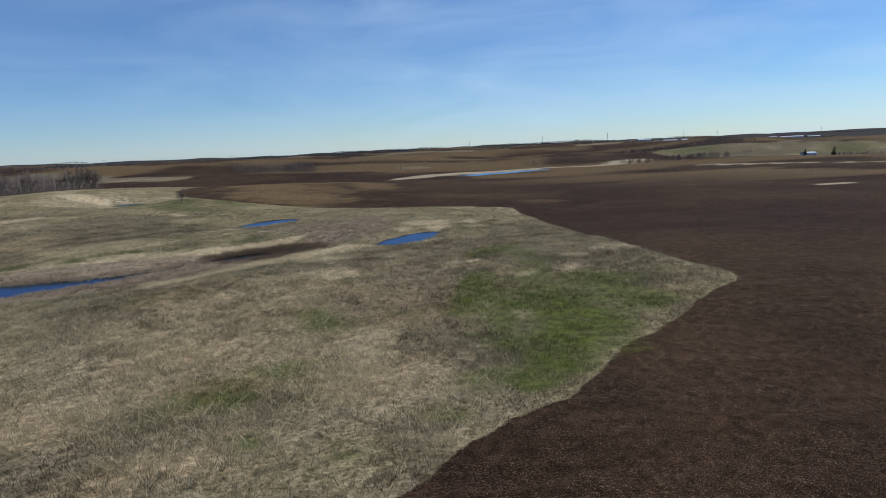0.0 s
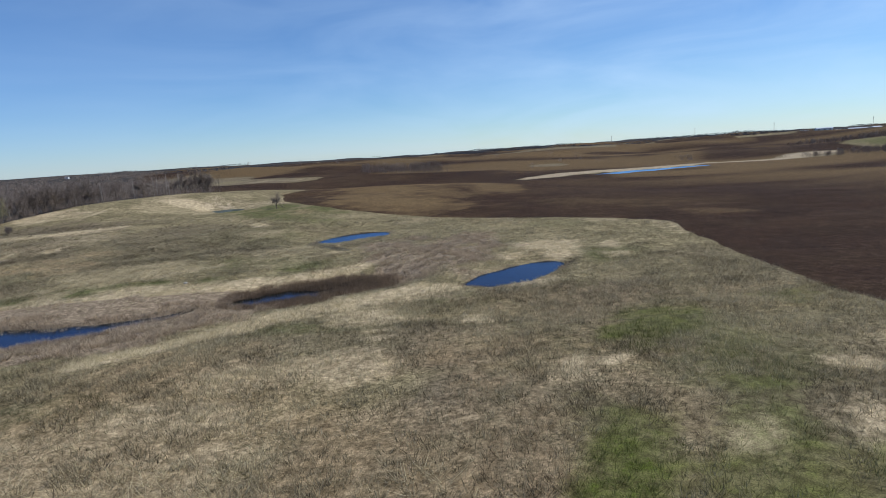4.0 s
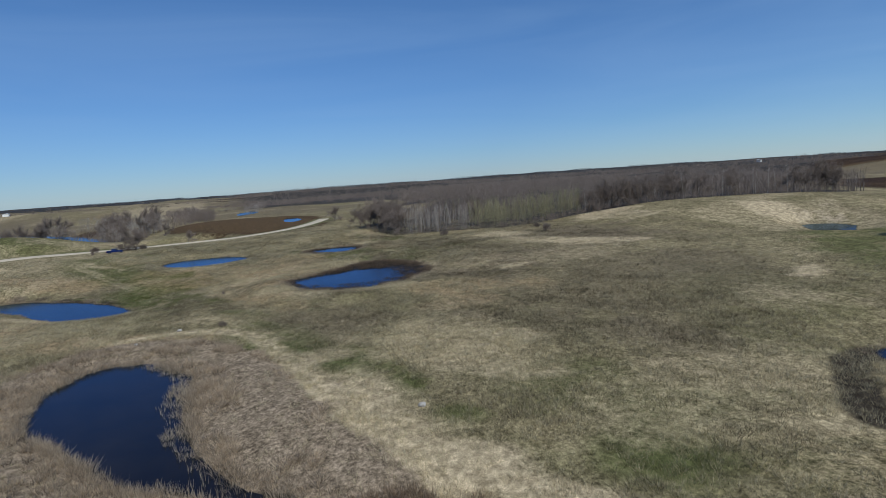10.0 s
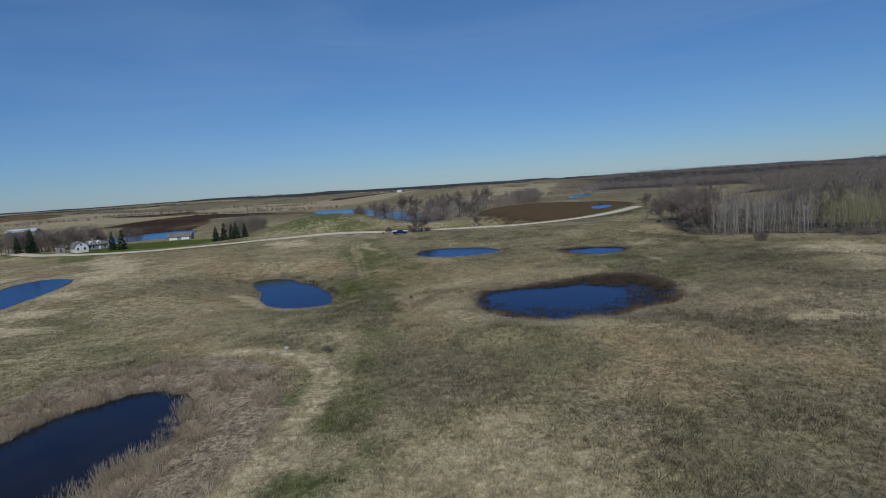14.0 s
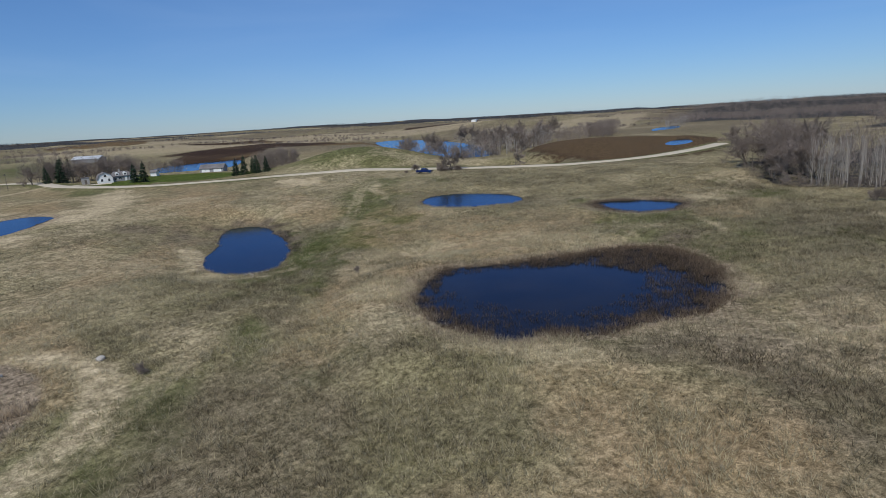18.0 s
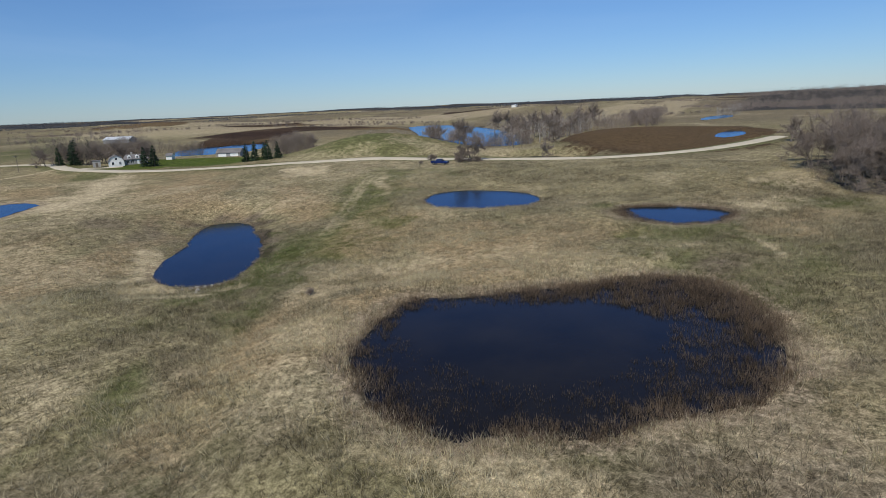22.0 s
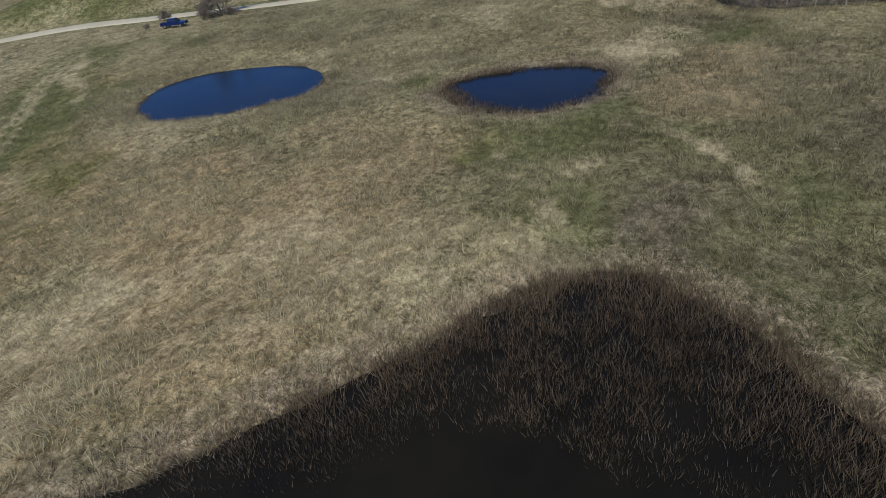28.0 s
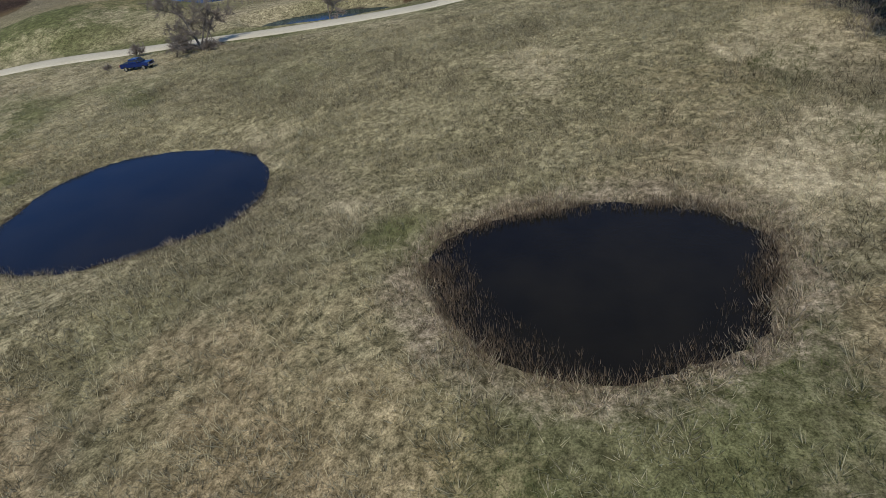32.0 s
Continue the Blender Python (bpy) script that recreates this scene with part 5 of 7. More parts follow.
for p in PONDS:
    out = p.line - p.line.mean(0)
    q = p.line + out / np.maximum(np.hypot(*out.T), 1)[:, None] * 1.3
    bm = bmesh.new()
    ring = [bm.verts.new((a, c, p.level)) for a, c in q]
    bm.faces.new(ring)
    bmesh.ops.triangulate(bm, faces=bm.faces[:])
    bm.normal_update()
    for f in bm.faces:
        if f.normal.z < 0:
            f.normal_flip()
    me = bpy.data.meshes.new("pond")
    bm.to_mesh(me)
    bm.free()
    me.materials.append(M_WATER)
    tagged(new("pond", me), p.label, "pond", kind="structure")


def ribbon(name, line, width, lift, mat, label, category):
    d = np.gradient(line, axis=0)
    d /= np.linalg.norm(d, axis=1)[:, None]
    side = np.stack([-d[:, 1], d[:, 0]], 1)
    offs = np.array([-0.5, -0.44, -0.2, 0, 0.2, 0.44, 0.5]) * width
    crown = np.array([-0.25, 0.0, 0.06, 0.1, 0.06, 0.0, -0.25])
    mid = ground_height(line[:, 0], line[:, 1])
    v = np.concatenate([np.stack([line[:, 0] + side[:, 0] * o, line[:, 1] + side[:, 1] * o,
                                  np.maximum(mid, ground_height(line[:, 0] + side[:, 0] * o, line[:, 1] + side[:, 1] * o)) + lift + c], 1) for o, c in zip(offs, crown)])
    m = len(line)
    f = [(k * m + i, (k + 1) * m + i, (k + 1) * m + i + 1, k * m + i + 1) for k in range(len(offs) - 1) for i in range(m - 1)]
    return tagged(mesh_object(name, v, f, mat), label, category, kind="structure")


def denser(line, step=2.0):
    d = np.concatenate([[0], np.cumsum(np.hypot(*np.diff(line, axis=0).T))])
    s = np.arange(0, d[-1], step)
    return np.stack([np.interp(s, d, line[:, 0]), np.interp(s, d, line[:, 1])], 1)


ribbon("road", denser(ROAD), 6.5, 0.12, M_ROAD, "pale gravel country road", "road")
ribbon("farm_drive", denser(SIDE_ROAD, 1.0), 3.4, 0.14, M_ROAD, "pale gravel drive to the farmhouse", "road")


# ---- grass and reeds ----
def tufts(name, x, y, tall, wide, blades, width, mat, tone, green, label, category, sink=0.05, z=None, lie_flat=(0.1, 0.65)):
    """Many clumps of bent blades as one mesh."""
    rng = np.random.default_rng(len(x) + blades)
    z = ground_height(x, y) if z is None else z
    m = len(x) * blades
    bx, by, bz, th, wd, tn, gr = (np.repeat(np.broadcast_to(v, x.shape), blades) for v in (x, y, z, tall, wide, tone, green))
    ang, out = rng.uniform(0, 2 * np.pi, m), rng.uniform(0.1, 1, m)
    rx, ry = bx + np.cos(ang) * wd * out * 0.5, by + np.sin(ang) * wd * out * 0.5
    h = th * rng.uniform(0.45, 1.1, m)
    turn = rng.uniform(0, 2 * np.pi, m)
    sx, sy = np.cos(turn) * width * 0.5, np.sin(turn) * width * 0.5
    lean = rng.uniform(*lie_flat, m) * h
    tx, ty = rx + np.cos(ang) * lean, ry + np.sin(ang) * lean
    v = np.stack([np.stack([rx - sx, ry - sy, bz - sink], 1), np.stack([rx + sx, ry + sy, bz - sink], 1), np.stack([tx, ty, bz + h], 1)], 1).reshape(-1, 3)
    f = np.arange(m * 3).reshape(-1, 3)
    shade = np.clip(np.repeat(tn + rng.uniform(-0.38, 0.42, m), 3), 0, 1)
    ob = mesh_object(name, v, f, mat, False, {"tone": shade, "green": np.repeat(np.clip(gr + rng.uniform(-0.15, 0.15, m) * (gr > 0.05), 0, 1), 3)})
    return tagged(ob, label, category, kind="stuff")


def scatter(xlo, xhi, ylo, yhi, per_square_metre, seed):
    rng = np.random.default_rng(seed)
    n_pts = int((xhi - xlo) * (yhi - ylo) * per_square_metre)
    return rng.uniform(xlo, xhi, n_pts), rng.uniform(ylo, yhi, n_pts), rng.uniform(0, 1, n_pts)


FLIGHT = np.array([(0, 30), (0, 75), (-20, 130), (-60, 150), (-110, 150), (-160, 140), (-215, 140), (-235, 130)], float)


def water_depth(x, y):
    s = np.full(x.shape, 50.0)
    level = np.zeros(x.shape)
    for p in PONDS:
        d = signed(x, y, p.line, 20.0)
        level, s = np.where(d < s, p.level, level), np.minimum(s, d)
    return s, level


gx0, gy0, keep = scatter(-285, 65, 15, 260, 2.6, 3)
from_line = line_distance(gx0, gy0, FLIGHT, False)
shore, _ = water_depth(gx0, gy0)
clump = fbm(gx0, gy0, 5, 3, 15)
want = np.where(from_line < 55, 0.85, np.where(from_line < 95, 0.3, 0.1)) * (0.45 + 0.9 * smooth(0.35, 0.65, clump))
ok = (keep < want) & (shore > 0.6)
gx0, gy0, clump = gx0[ok], gy0[ok], clump[ok]
land = cover(gx0, gy0)
ok = (land["plough"] < 0.4) & (land["sand"] < 0.45) & (land["reed"] < 0.75) & (line_distance(gx0, gy0, ROAD, False) > 5)
gx0, gy0, clump = gx0[ok], gy0[ok], clump[ok]
land = {k: v[ok] for k, v in land.items()}
tone = np.clip(0.42 + 0.75 * (fbm(gx0, gy0, 4, 3, 29) - 0.5) + 0.4 * (fbm(gx0, gy0, 16, 4, 19) - 0.5) + 0.42 * land["pale"] + 0.2 * land["rust"] - 0.32 * land["drab"] - 0.13 * smooth(-75, -45, gx0) * (1 - smooth(85, 115, gy0)), 0, 1)
leafy = 0.85 * smooth(0.42, 0.9, np.maximum(land["green"], 1.6 * land["lawn"]) + (fbm(gx0, gy0, 3, 2, 23) - 0.5) * 0.5) * np.where((gx0 < -25) & (gx0 > -150), 0.5, 0.95)
tufts("dry_grass", gx0, gy0, 0.3 + 0.42 * clump + 0.14 * land["drab"] - 0.26 * leafy, 0.8 + 0.6 * clump, 12, 0.042, M_GRASS, tone, leafy,
      "tan dry prairie grass in uneven matted clumps", "grass", lie_flat=(0.25, 1.3))

# taller pale bunches that stand out of the mat
hx0, hy0, keep = scatter(-285, 60, 20, 235, 0.55, 43)
land = cover(hx0, hy0)
ok = (line_distance(hx0, hy0, FLIGHT, False) < 60) & (water_depth(hx0, hy0)[0] > 1.2) & (land["plough"] < 0.3) & (land["lawn"] < 0.35) & (keep < 0.15 + 0.85 * smooth(0.4, 0.62, fbm(hx0, hy0, 6, 3, 45)))
hx0, hy0, keep = hx0[ok], hy0[ok], keep[ok]
tufts("bunch_grass", hx0, hy0, 0.4 + 0.35 * keep, 0.9, 16, 0.032, M_GRASS, 0.62 + 0.2 * land["pale"][ok] - 0.25 * land["drab"][ok], 0.15 * smooth(0.5, 0.9, land["green"][ok]),
      "pale bent bunches of last year's grass", "grass", lie_flat=(0.4, 1.5))

# long broken straws lying across the near slope
jx, jy, keep = scatter(-60, 6, 36, 84, 1.6, 53)
land = cover(jx, jy)
ok = (land["plough"] < 0.2) & (keep < 0.9 * smooth(0.42, 0.62, fbm(jx, jy, 7, 3, 59)))
tufts("fallen_straw", jx[ok], jy[ok], 0.55 + 0.5 * keep[ok], 0.9, 6, 0.05, M_GRASS, 0.85 - 0.25 * land["drab"][ok], 0.0, "long broken straws lying in the grass", "straw", lie_flat=(1.2, 2.6))

# a plot of hummocky mown grass
ix, iy = np.meshgrid(np.arange(-118, -76, 1.05), np.arange(141, 176, 1.05))
rngh = np.random.default_rng(47)
ix, iy = ix.ravel() + rngh.uniform(-0.42, 0.42, ix.size), iy.ravel() + rngh.uniform(-0.42, 0.42, ix.size)
ok = blob(ix, iy, -97, 157.5, 17, 10.5, 25, 0.35) * (0.5 + fbm(ix, iy, 6, 2, 49)) > rngh.uniform(0.1, 0.9, ix.size)
tufts("hummock_grass", ix[ok], iy[ok], 0.26, 0.85, 30, 0.07, M_GRASS, 0.92, 0.0, "pale hummocks of cut grass in rough rows", "grass", lie_flat=(0.6, 1.9))

# stalks and clods left on the ploughed soil
sx0, sy0, keep = scatter(-15, 120, 10, 190, 2.2, 33)
soil_share = cover(sx0, sy0)["plough"]
ok = (soil_share > 0.6) & (keep < np.where(sy0 < 120, 0.4, 0.2) * smooth(0.3, 0.6, fbm(sx0, sy0, 7, 3, 35)))
tufts("stubble", sx0[ok], sy0[ok], 0.16, 0.5, 5, 0.05, M_STUBBLE, 0.3 + 0.3 * keep[ok], 0.0, "short pale corn stubble on dark soil", "stubble", 0.02)

# stands of dead cattail round the marshy ponds
rx0, ry0, keep = scatter(-255, 15, 90, 240, 4.6, 4)
shore, level = water_depth(rx0, ry0)
land = cover(rx0, ry0)
thick, clot = fbm(rx0, ry0, 4.5, 3, 27), fbm(rx0, ry0, 1.7, 2, 57)
ok = (land["reed"] > 0.5) & (keep < smooth(0.22, 0.5, thick) * smooth(0.33, 0.58, clot) * smooth(0.4, 0.8, land["reed"])) & (shore > -0.4) & (land["pale"] < 0.75)
belt = signed(rx0, ry0, BELT, 20.0)[ok] < 1
tufts("cattails", rx0[ok], ry0[ok], (0.45 + 0.5 * thick[ok]) * np.where(rx0[ok] < -130, 0.6, np.where(belt, 1.25, 1.0)), 0.75, 12, 0.06, M_REED, 0.38 + 2.1 * (clot[ok] - 0.46), 0.0,
      "grey-brown dead cattail stand on marshy ground", "cattails", lie_flat=(0.3, 1.3))


def standing(pond, band, toward, per, seed, tone, label, tall=1.0, wide=0.04, mat=None):
    """Sparse reeds standing in the shallows of a pond."""
    lo, hi = pond.line.min(0) - 2, pond.line.max(0) + 2
    x, y, keep = scatter(lo[0], hi[0], lo[1], hi[1], per, seed)
    s = signed(x, y, pond.line, 20.0)
    mid = pond.line.mean(0)
    d = np.stack([x, y], 1) - mid
    side = (d @ np.array(toward)) / np.maximum(np.hypot(d[:, 0], d[:, 1]), 0.1)
    deep = band * np.clip(0.2 + 0.8 * smooth(-0.3, 0.6, side), 0, 1) * (0.6 + 0.8 * fbm(x, y, 6, 3, seed))
    ok = (s < 0.8) & (-s < deep) & (keep < (1.0 - 0.75 * np.clip(-s / np.maximum(deep, 0.1), 0, 1)) * (0.25 + 0.75 * smooth(0.4, 0.56, fbm(x, y, 3.0, 3, seed + 5))))
    z = np.full(x.shape, pond.level)
    tufts("standing_reeds", x[ok], y[ok], tall * (0.7 + 0.6 * keep[ok]), 0.7, 9, wide, mat or M_REED, tone, 0.0, label, "reeds", 0.25, z[ok])


OPEN_WATER = rounded([(-154.6, 142.6), (-152.6, 148.2), (-152.9, 153.6), (-155.2, 157.5), (-159.4, 160), (-166, 161.2), (-170.5, 160), (-173.2, 157), (-172.5, 151.5), (-169.5, 147), (-166.5, 140.5), (-161.8, 135.8), (-156.5, 137.6)])


def reed_margin(pond, open_line, dense, seed, label, rise=1.0, pale=0.0, band=3.4):
    """Thin reeds in the shallows between the shore and open water; dense gives the share of a thick stand at each place."""
    lo, hi = pond.line.min(0) - 2, pond.line.max(0) + 2
    x, y, keep = scatter(lo[0], hi[0], lo[1], hi[1], 17.0, seed)
    s, o = signed(x, y, pond.line, 20.0) + (fbm(x, y, 5.5, 3, 63) - 0.5) * 2.6, signed(x, y, open_line, 20.0) + (fbm(x, y, 4, 3, seed + 1) - 0.5) * 2.5
    u = np.clip(-s / np.maximum(-s + np.maximum(o, 0), 0.05), 0, 1)
    end = dense(x + (fbm(x, y, 5, 2, seed) - 0.5) * 4, y + (fbm(x, y, 5, 2, seed + 9) - 0.5) * 4)
    want = 0.16 + 0.2 * (1 - u) + 0.62 * end * (1 - 0.45 * u) + 0.75 * (1 - smooth(0.18 * band, band, -s)) * (0.6 + 0.4 * end)
    want = want * (0.2 + 1.2 * smooth(0.3, 0.62, fbm(x, y, 1.9, 3, seed + 3)))
    ok = (s < 0.9 + 18 * pale * smooth(0.35, 0.7, fbm(x, y, 4, 3, seed + 7))) & (o > -0.3) & (keep < want)
    x, y, s, end, keep = x[ok], y[ok], s[ok], end[ok], keep[ok]
    edge = 1 - smooth(0.2, 2.6, -s)
    tufts("standing_reeds", x, y, rise * (0.26 + 0.3 * keep + 0.15 * edge + 0.22 * end), 0.7, 7, 0.048, M_DARK_REED, 0.12 + pale + 0.23 * edge + 0.1 * end + 0.3 * (fbm(x, y, 1.5, 2, seed + 4) - 0.5), 0.0, label, "reeds", 0.2, np.full(x.shape, pond.level), (0.05, 0.9))


def shrunk(pond, by):
    mid = pond.line.mean(0)
    return mid + (pond.line - mid) * by


reed_margin(PONDS[4], OPEN_WATER, lambda x, y: np.maximum(0.38 * smooth(160, 163.5, y), 0.9 * (1 - smooth(-175.5, -167, x)) * smooth(132, 139, y)) * smooth(132, 140, y), 11, "dark dead reeds standing in shallow water")
reed_margin(PONDS[7], shrunk(PONDS[7], 0.86) + np.array([-0.8, 0.8]), lambda x, y: 0.6 * (1 - smooth(144, 149, y)) * smooth(-221, -217, x), 13, "dead reeds along a pond edge", band=1.2)
reed_margin(PONDS[1], shrunk(PONDS[1], 0.6) + np.array([-6.4, -3.8]), lambda x, y: 0.72 + 0.28 * smooth(-50, -41, x + 0.5 * (y - 146)), 12, "brown reeds filling a marsh pool", 1.75, 0.16)


def fringe(pond, seed, tall, label):
    """Pale bent sedge that hangs over the water's edge."""
    lo, hi = pond.line.min(0) - 4, pond.line.max(0) + 4
    x, y, keep = scatter(lo[0], hi[0], lo[1], hi[1], 5.0, seed)
    s = signed(x, y, pond.line, 20.0) + (fbm(x, y, 5.5, 3, 63) - 0.5) * 2.6
    ok = (s > -0.25) & (s < 2.6) & (keep < 0.95 * (1 - smooth(0.4, 2.6, s)) * (0.15 + smooth(0.35, 0.6, fbm(x, y, 4, 3, seed))))
    x, y, s, keep = x[ok], y[ok], s[ok], keep[ok]
    tufts("edge_sedge", x, y, tall * (0.6 + 0.5 * keep), 0.7, 10, 0.045, M_REED, 0.3 + 0.25 * keep + 0.12 * s, 0.0, label, "sedge", 0.1, None, (0.3, 1.3))


for k, tall in ((0, 0.9), (1, 0.8), (2, 0.4), (3, 0.45), (4, 0.55), (5, 0.4), (6, 0.42), (7, 0.6)):
    fringe(PONDS[k], 70 + k, tall, "pale bent sedge along a " + ("marsh" if k < 2 else "pond") + " edge")
standing(PONDS[0], 3.2, (-0.3, 0.95), 7.0, 14, 0.72, "cattails leaning over dark water", 0.95, 0.05)
standing(PONDS[6], 0.9, (0.9, 0.3), 5.0, 15, 0.3, "thin dead reeds at a pond edge", 0.3, 0.03, M_DARK_REED)


# ---- trees ----
class Shape:
    """Vertices and triangles gathered for one mesh."""

    def __init__(self):
        self.v, self.f = [], []

    def tube(self, a, b, ra, rb, sides=4):
        d = (b - a).normalized()
        u = d.orthogonal().normalized()
        w = d.cross(u)
        k = len(self.v)
        for c, r in ((a, ra), (b, rb)):
            for i in range(sides):
                t = 2 * math.pi * i / sides
                self.v.append(c + (u * math.cos(t) + w * math.sin(t)) * r)
        for i in range(sides):
            j = (i + 1) % sides
            self.f += [(k + i, k + j, k + sides + j), (k + i, k + sides + j, k + sides + i)]

    def stem(self, line, radii, sides=5):
        """One unbroken tapering tube along a line of points."""
        k = len(self.v)
        for c, r in zip(line, radii):
            for i in range(sides):
                t = 2 * math.pi * i / sides
                self.v.append(c + Vector((math.cos(t) * r, math.sin(t) * r, 0)))
        for j in range(len(line) - 1):
            for i in range(sides):
                p, q = k + j * sides + i, k + j * sides + (i + 1) % sides
                self.f += [(p, q, q + sides), (p, q + sides, p + sides)]

    def twig(self, a, d, length, width):
        side = d.orthogonal().normalized()
        side.rotate(Matrix.Rotation(random.uniform(0, 6.28), 3, d))
        k = len(self.v)
        self.v += [a - side * width / 2, a + side * width / 2, a + d * length]
        self.f.append((k, k + 1, k + 2))

    def mesh(self, name, mat):
        me = bpy.data.meshes.new(name)
        me.from_pydata([tuple(v) for v in self.v], [], self.f)
        me.materials.append(mat)
        return me


def near_way(d, spread_by):
    v = Vector((random.gauss(0, 1), random.gauss(0, 1), random.gauss(0, 1)))
    return (d + v * spread_by).normalized()


def grow(wood, twigs, a, d, length, radius, level, top, spread_by, twig_count, twig_width):
    steps = 3 if level < 2 else 2
    for i in range(steps):
        d = near_way(d, 0.13 + 0.05 * level)
        d = (d + Vector((0, 0, 0.07))).normalized()
        b = a + d * (length / steps)
        r = radius * (1 - 0.55 * (i + 1) / steps)
        wood.tube(a, b, radius * (1 - 0.55 * i / steps), r, 5 if level == 0 else 3)
        if level >= 1 or i > 0:
            for _ in range(2 if level < top else 0):
                grow(wood, twigs, b, near_way(d, spread_by), length * random.uniform(0.45, 0.7), r * 0.62, level + 1, top, spread_by, twig_count, twig_width)
        if level >= top - 1:
            for _ in range(twig_count):
                twigs.twig(a.lerp(b, random.random()), near_way(d, 0.75), length * random.uniform(0.35, 0.9), twig_width)
        a = b


def bare_tree(name, tall, seed, label, bark=None, twig=None, low=0.28, spread_by=0.55, top=3, twig_count=5, twig_width=0.035, slim=0.03, stems=1, category="tree"):
    """A leafless tree that stands at the origin: trunk with limbs, and a crown of twigs."""
    random.seed(seed)
    wood, twigs = Shape(), Shape()
    for s in range(stems):
        base = Vector((random.uniform(-0.3, 0.3), random.uniform(-0.3, 0.3), -0.3)) * (1 if stems > 1 else 0) + Vector((0, 0, -0.2))
        d = near_way(Vector((0, 0, 1)), 0.05 if stems == 1 else 0.35)
        fork = base + d * tall * low
        wood.tube(base, fork, tall * slim, tall * slim * 0.8, 6)
        for _ in range(4 if stems == 1 else 2):
            grow(wood, twigs, fork, near_way(d, spread_by * 0.8), tall * (1 - low) * random.uniform(0.5, 0.68), tall * slim * 0.55, 0, top, spread_by, twig_count, twig_width)
        grow(wood, twigs, fork, d, tall * (1 - low) * 0.72, tall * slim * 0.7, 0, top, spread_by * 0.8, twig_count, twig_width)
    root = tagged(new(name), label, category)
    for part_name, sh, mat in (("trunk", wood, bark or M_BARK), ("crown", twigs, twig or M_TWIG)):
        new(part_name, sh.mesh(part_name, mat)).parent = root
    return root


def standing_at(ob, x, y, turn=0.0, size=1.0):
    ob.matrix_basis = pose(x, y, height_at(x, y), 0, 0, turn) @ Matrix.Scale(size, 4)
    return ob


def again(ob, x, y, turn=0.0, size=1.0, label="", group=""):
    c = copy_thing(ob, pose(x, y, height_at(x, y), 0, 0, turn))
    c.scale = (size, size, size * 0.95)
    return tagged(c, label, "", group)


def spruce(name, tall, seed, label):
    random.seed(seed)
    wood, needles = Shape(), Shape()
    wood.tube(Vector((0, 0, -0.2)), Vector((0, 0, tall)), tall * 0.022, 0.02, 6)
    rings = 15
    for k in range(rings):
        z = tall * (0.06 + 0.9 * k / rings)
        reach = tall * 0.24 * (1 - k / rings) ** 0.85 + 0.15
        for j in range(13):
            a = random.uniform(0, 6.283)
            d = Vector((math.cos(a), math.sin(a), random.uniform(-0.45, -0.05))).normalized()
            tip = reach * random.uniform(0.7, 1.12)
            for s in range(4):
                p = Vector((0, 0, z)) + d * tip * (0.15 + 0.2 * s)
                needles.twig(p, near_way(d, 0.35), tip * 0.45, tall * 0.05)
    root = tagged(new(name), label, "tree")
    for part_name, sh, mat in (("trunk", wood, M_BARK), ("crown", needles, M_NEEDLE)):
        new(part_name, sh.mesh(part_name, mat)).parent = root
    return root


standing_at(bare_tree("bare_tree", 9.0, 5, "spreading leafless oak beside the gravel road", low=0.06, spread_by=1.3, top=3, twig_count=17, twig_width=0.045, slim=0.04), -281.7, 71.6)
standing_at(bare_tree("bare_tree", 6.0, 18, "dark leafless tree alone on a grassy crest", low=0.08, spread_by=1.15, twig_count=6, twig_width=0.03), -121, 272)
thorn = standing_at(bare_tree("shrub", 2.4, 12, "grey leafless shrub in the dry grass", stems=4, low=0.12, top=2, twig_count=7, twig_width=0.03, category="shrub"), -125.7, 123.6, 0, 0.45)
for sx, sy, size, text in ((-281.4, 55.7, 1.1, "small bare shrub at the roadside"), (-199, 219, 1.25, "round dark shrub in front of the woods"),
                           (-163.7, 119.2, 0.4, "low shrub on the slope beside a pond"), (-211.3, 221.2, 0.8, "low brown shrub at the wood's edge"),
                           (-279.9, 74.4, 0.9, "tangled brush under the roadside oak"), (-228.3, 190.2, 1.1, "low brown shrub near the woods"), (-271.5, 58.4, 0.5, "small shrub near the parked truck")):
    again(thorn, sx, sy, sx * 7, size, text)

# the woods: a margin of single trees, then a joined mass behind
def slim_tree(name, tall, seed, label, bark, twig, low, count, reach, width):
    """A slender straight tree that stands at the origin: thin stem, short rising twigs."""
    random.seed(seed)
    wood, twigs = Shape(), Shape()
    a, d = Vector((0, 0, -0.2)), near_way(Vector((0, 0, 1)), 0.04)
    line = [a]
    for k in range(6):
        d = near_way(d, 0.035)
        b = a + d * tall / 6.3
        line.append(b)
        a = b
    wood.stem(line, [tall * 0.0066 * (1 - k / 6.6) for k in range(7)])
    for _ in range(count):
        h = (low + (1 - low) * random.random() ** 0.8) * 5.95
        k = int(h)
        p = line[k].lerp(line[k + 1], h - k)
        out = near_way(Vector((0, 0, 0.9)), 0.55)
        ln = reach * random.uniform(0.5, 1.1) * (1.25 - 0.12 * h)
        twigs.twig(p, out, ln, width)
        for _ in range(2):
            twigs.twig(p + out * ln * random.uniform(0.3, 0.8), near_way(out, 0.45), ln * 0.55, width * 0.8)
    root = tagged(new(name), label, "tree", "trees at the wood's edge")
    for part_name, sh, mat in (("trunk", wood, bark), ("crown", twigs, twig)):
        new(part_name, sh.mesh(part_name, mat)).parent = root
    return root


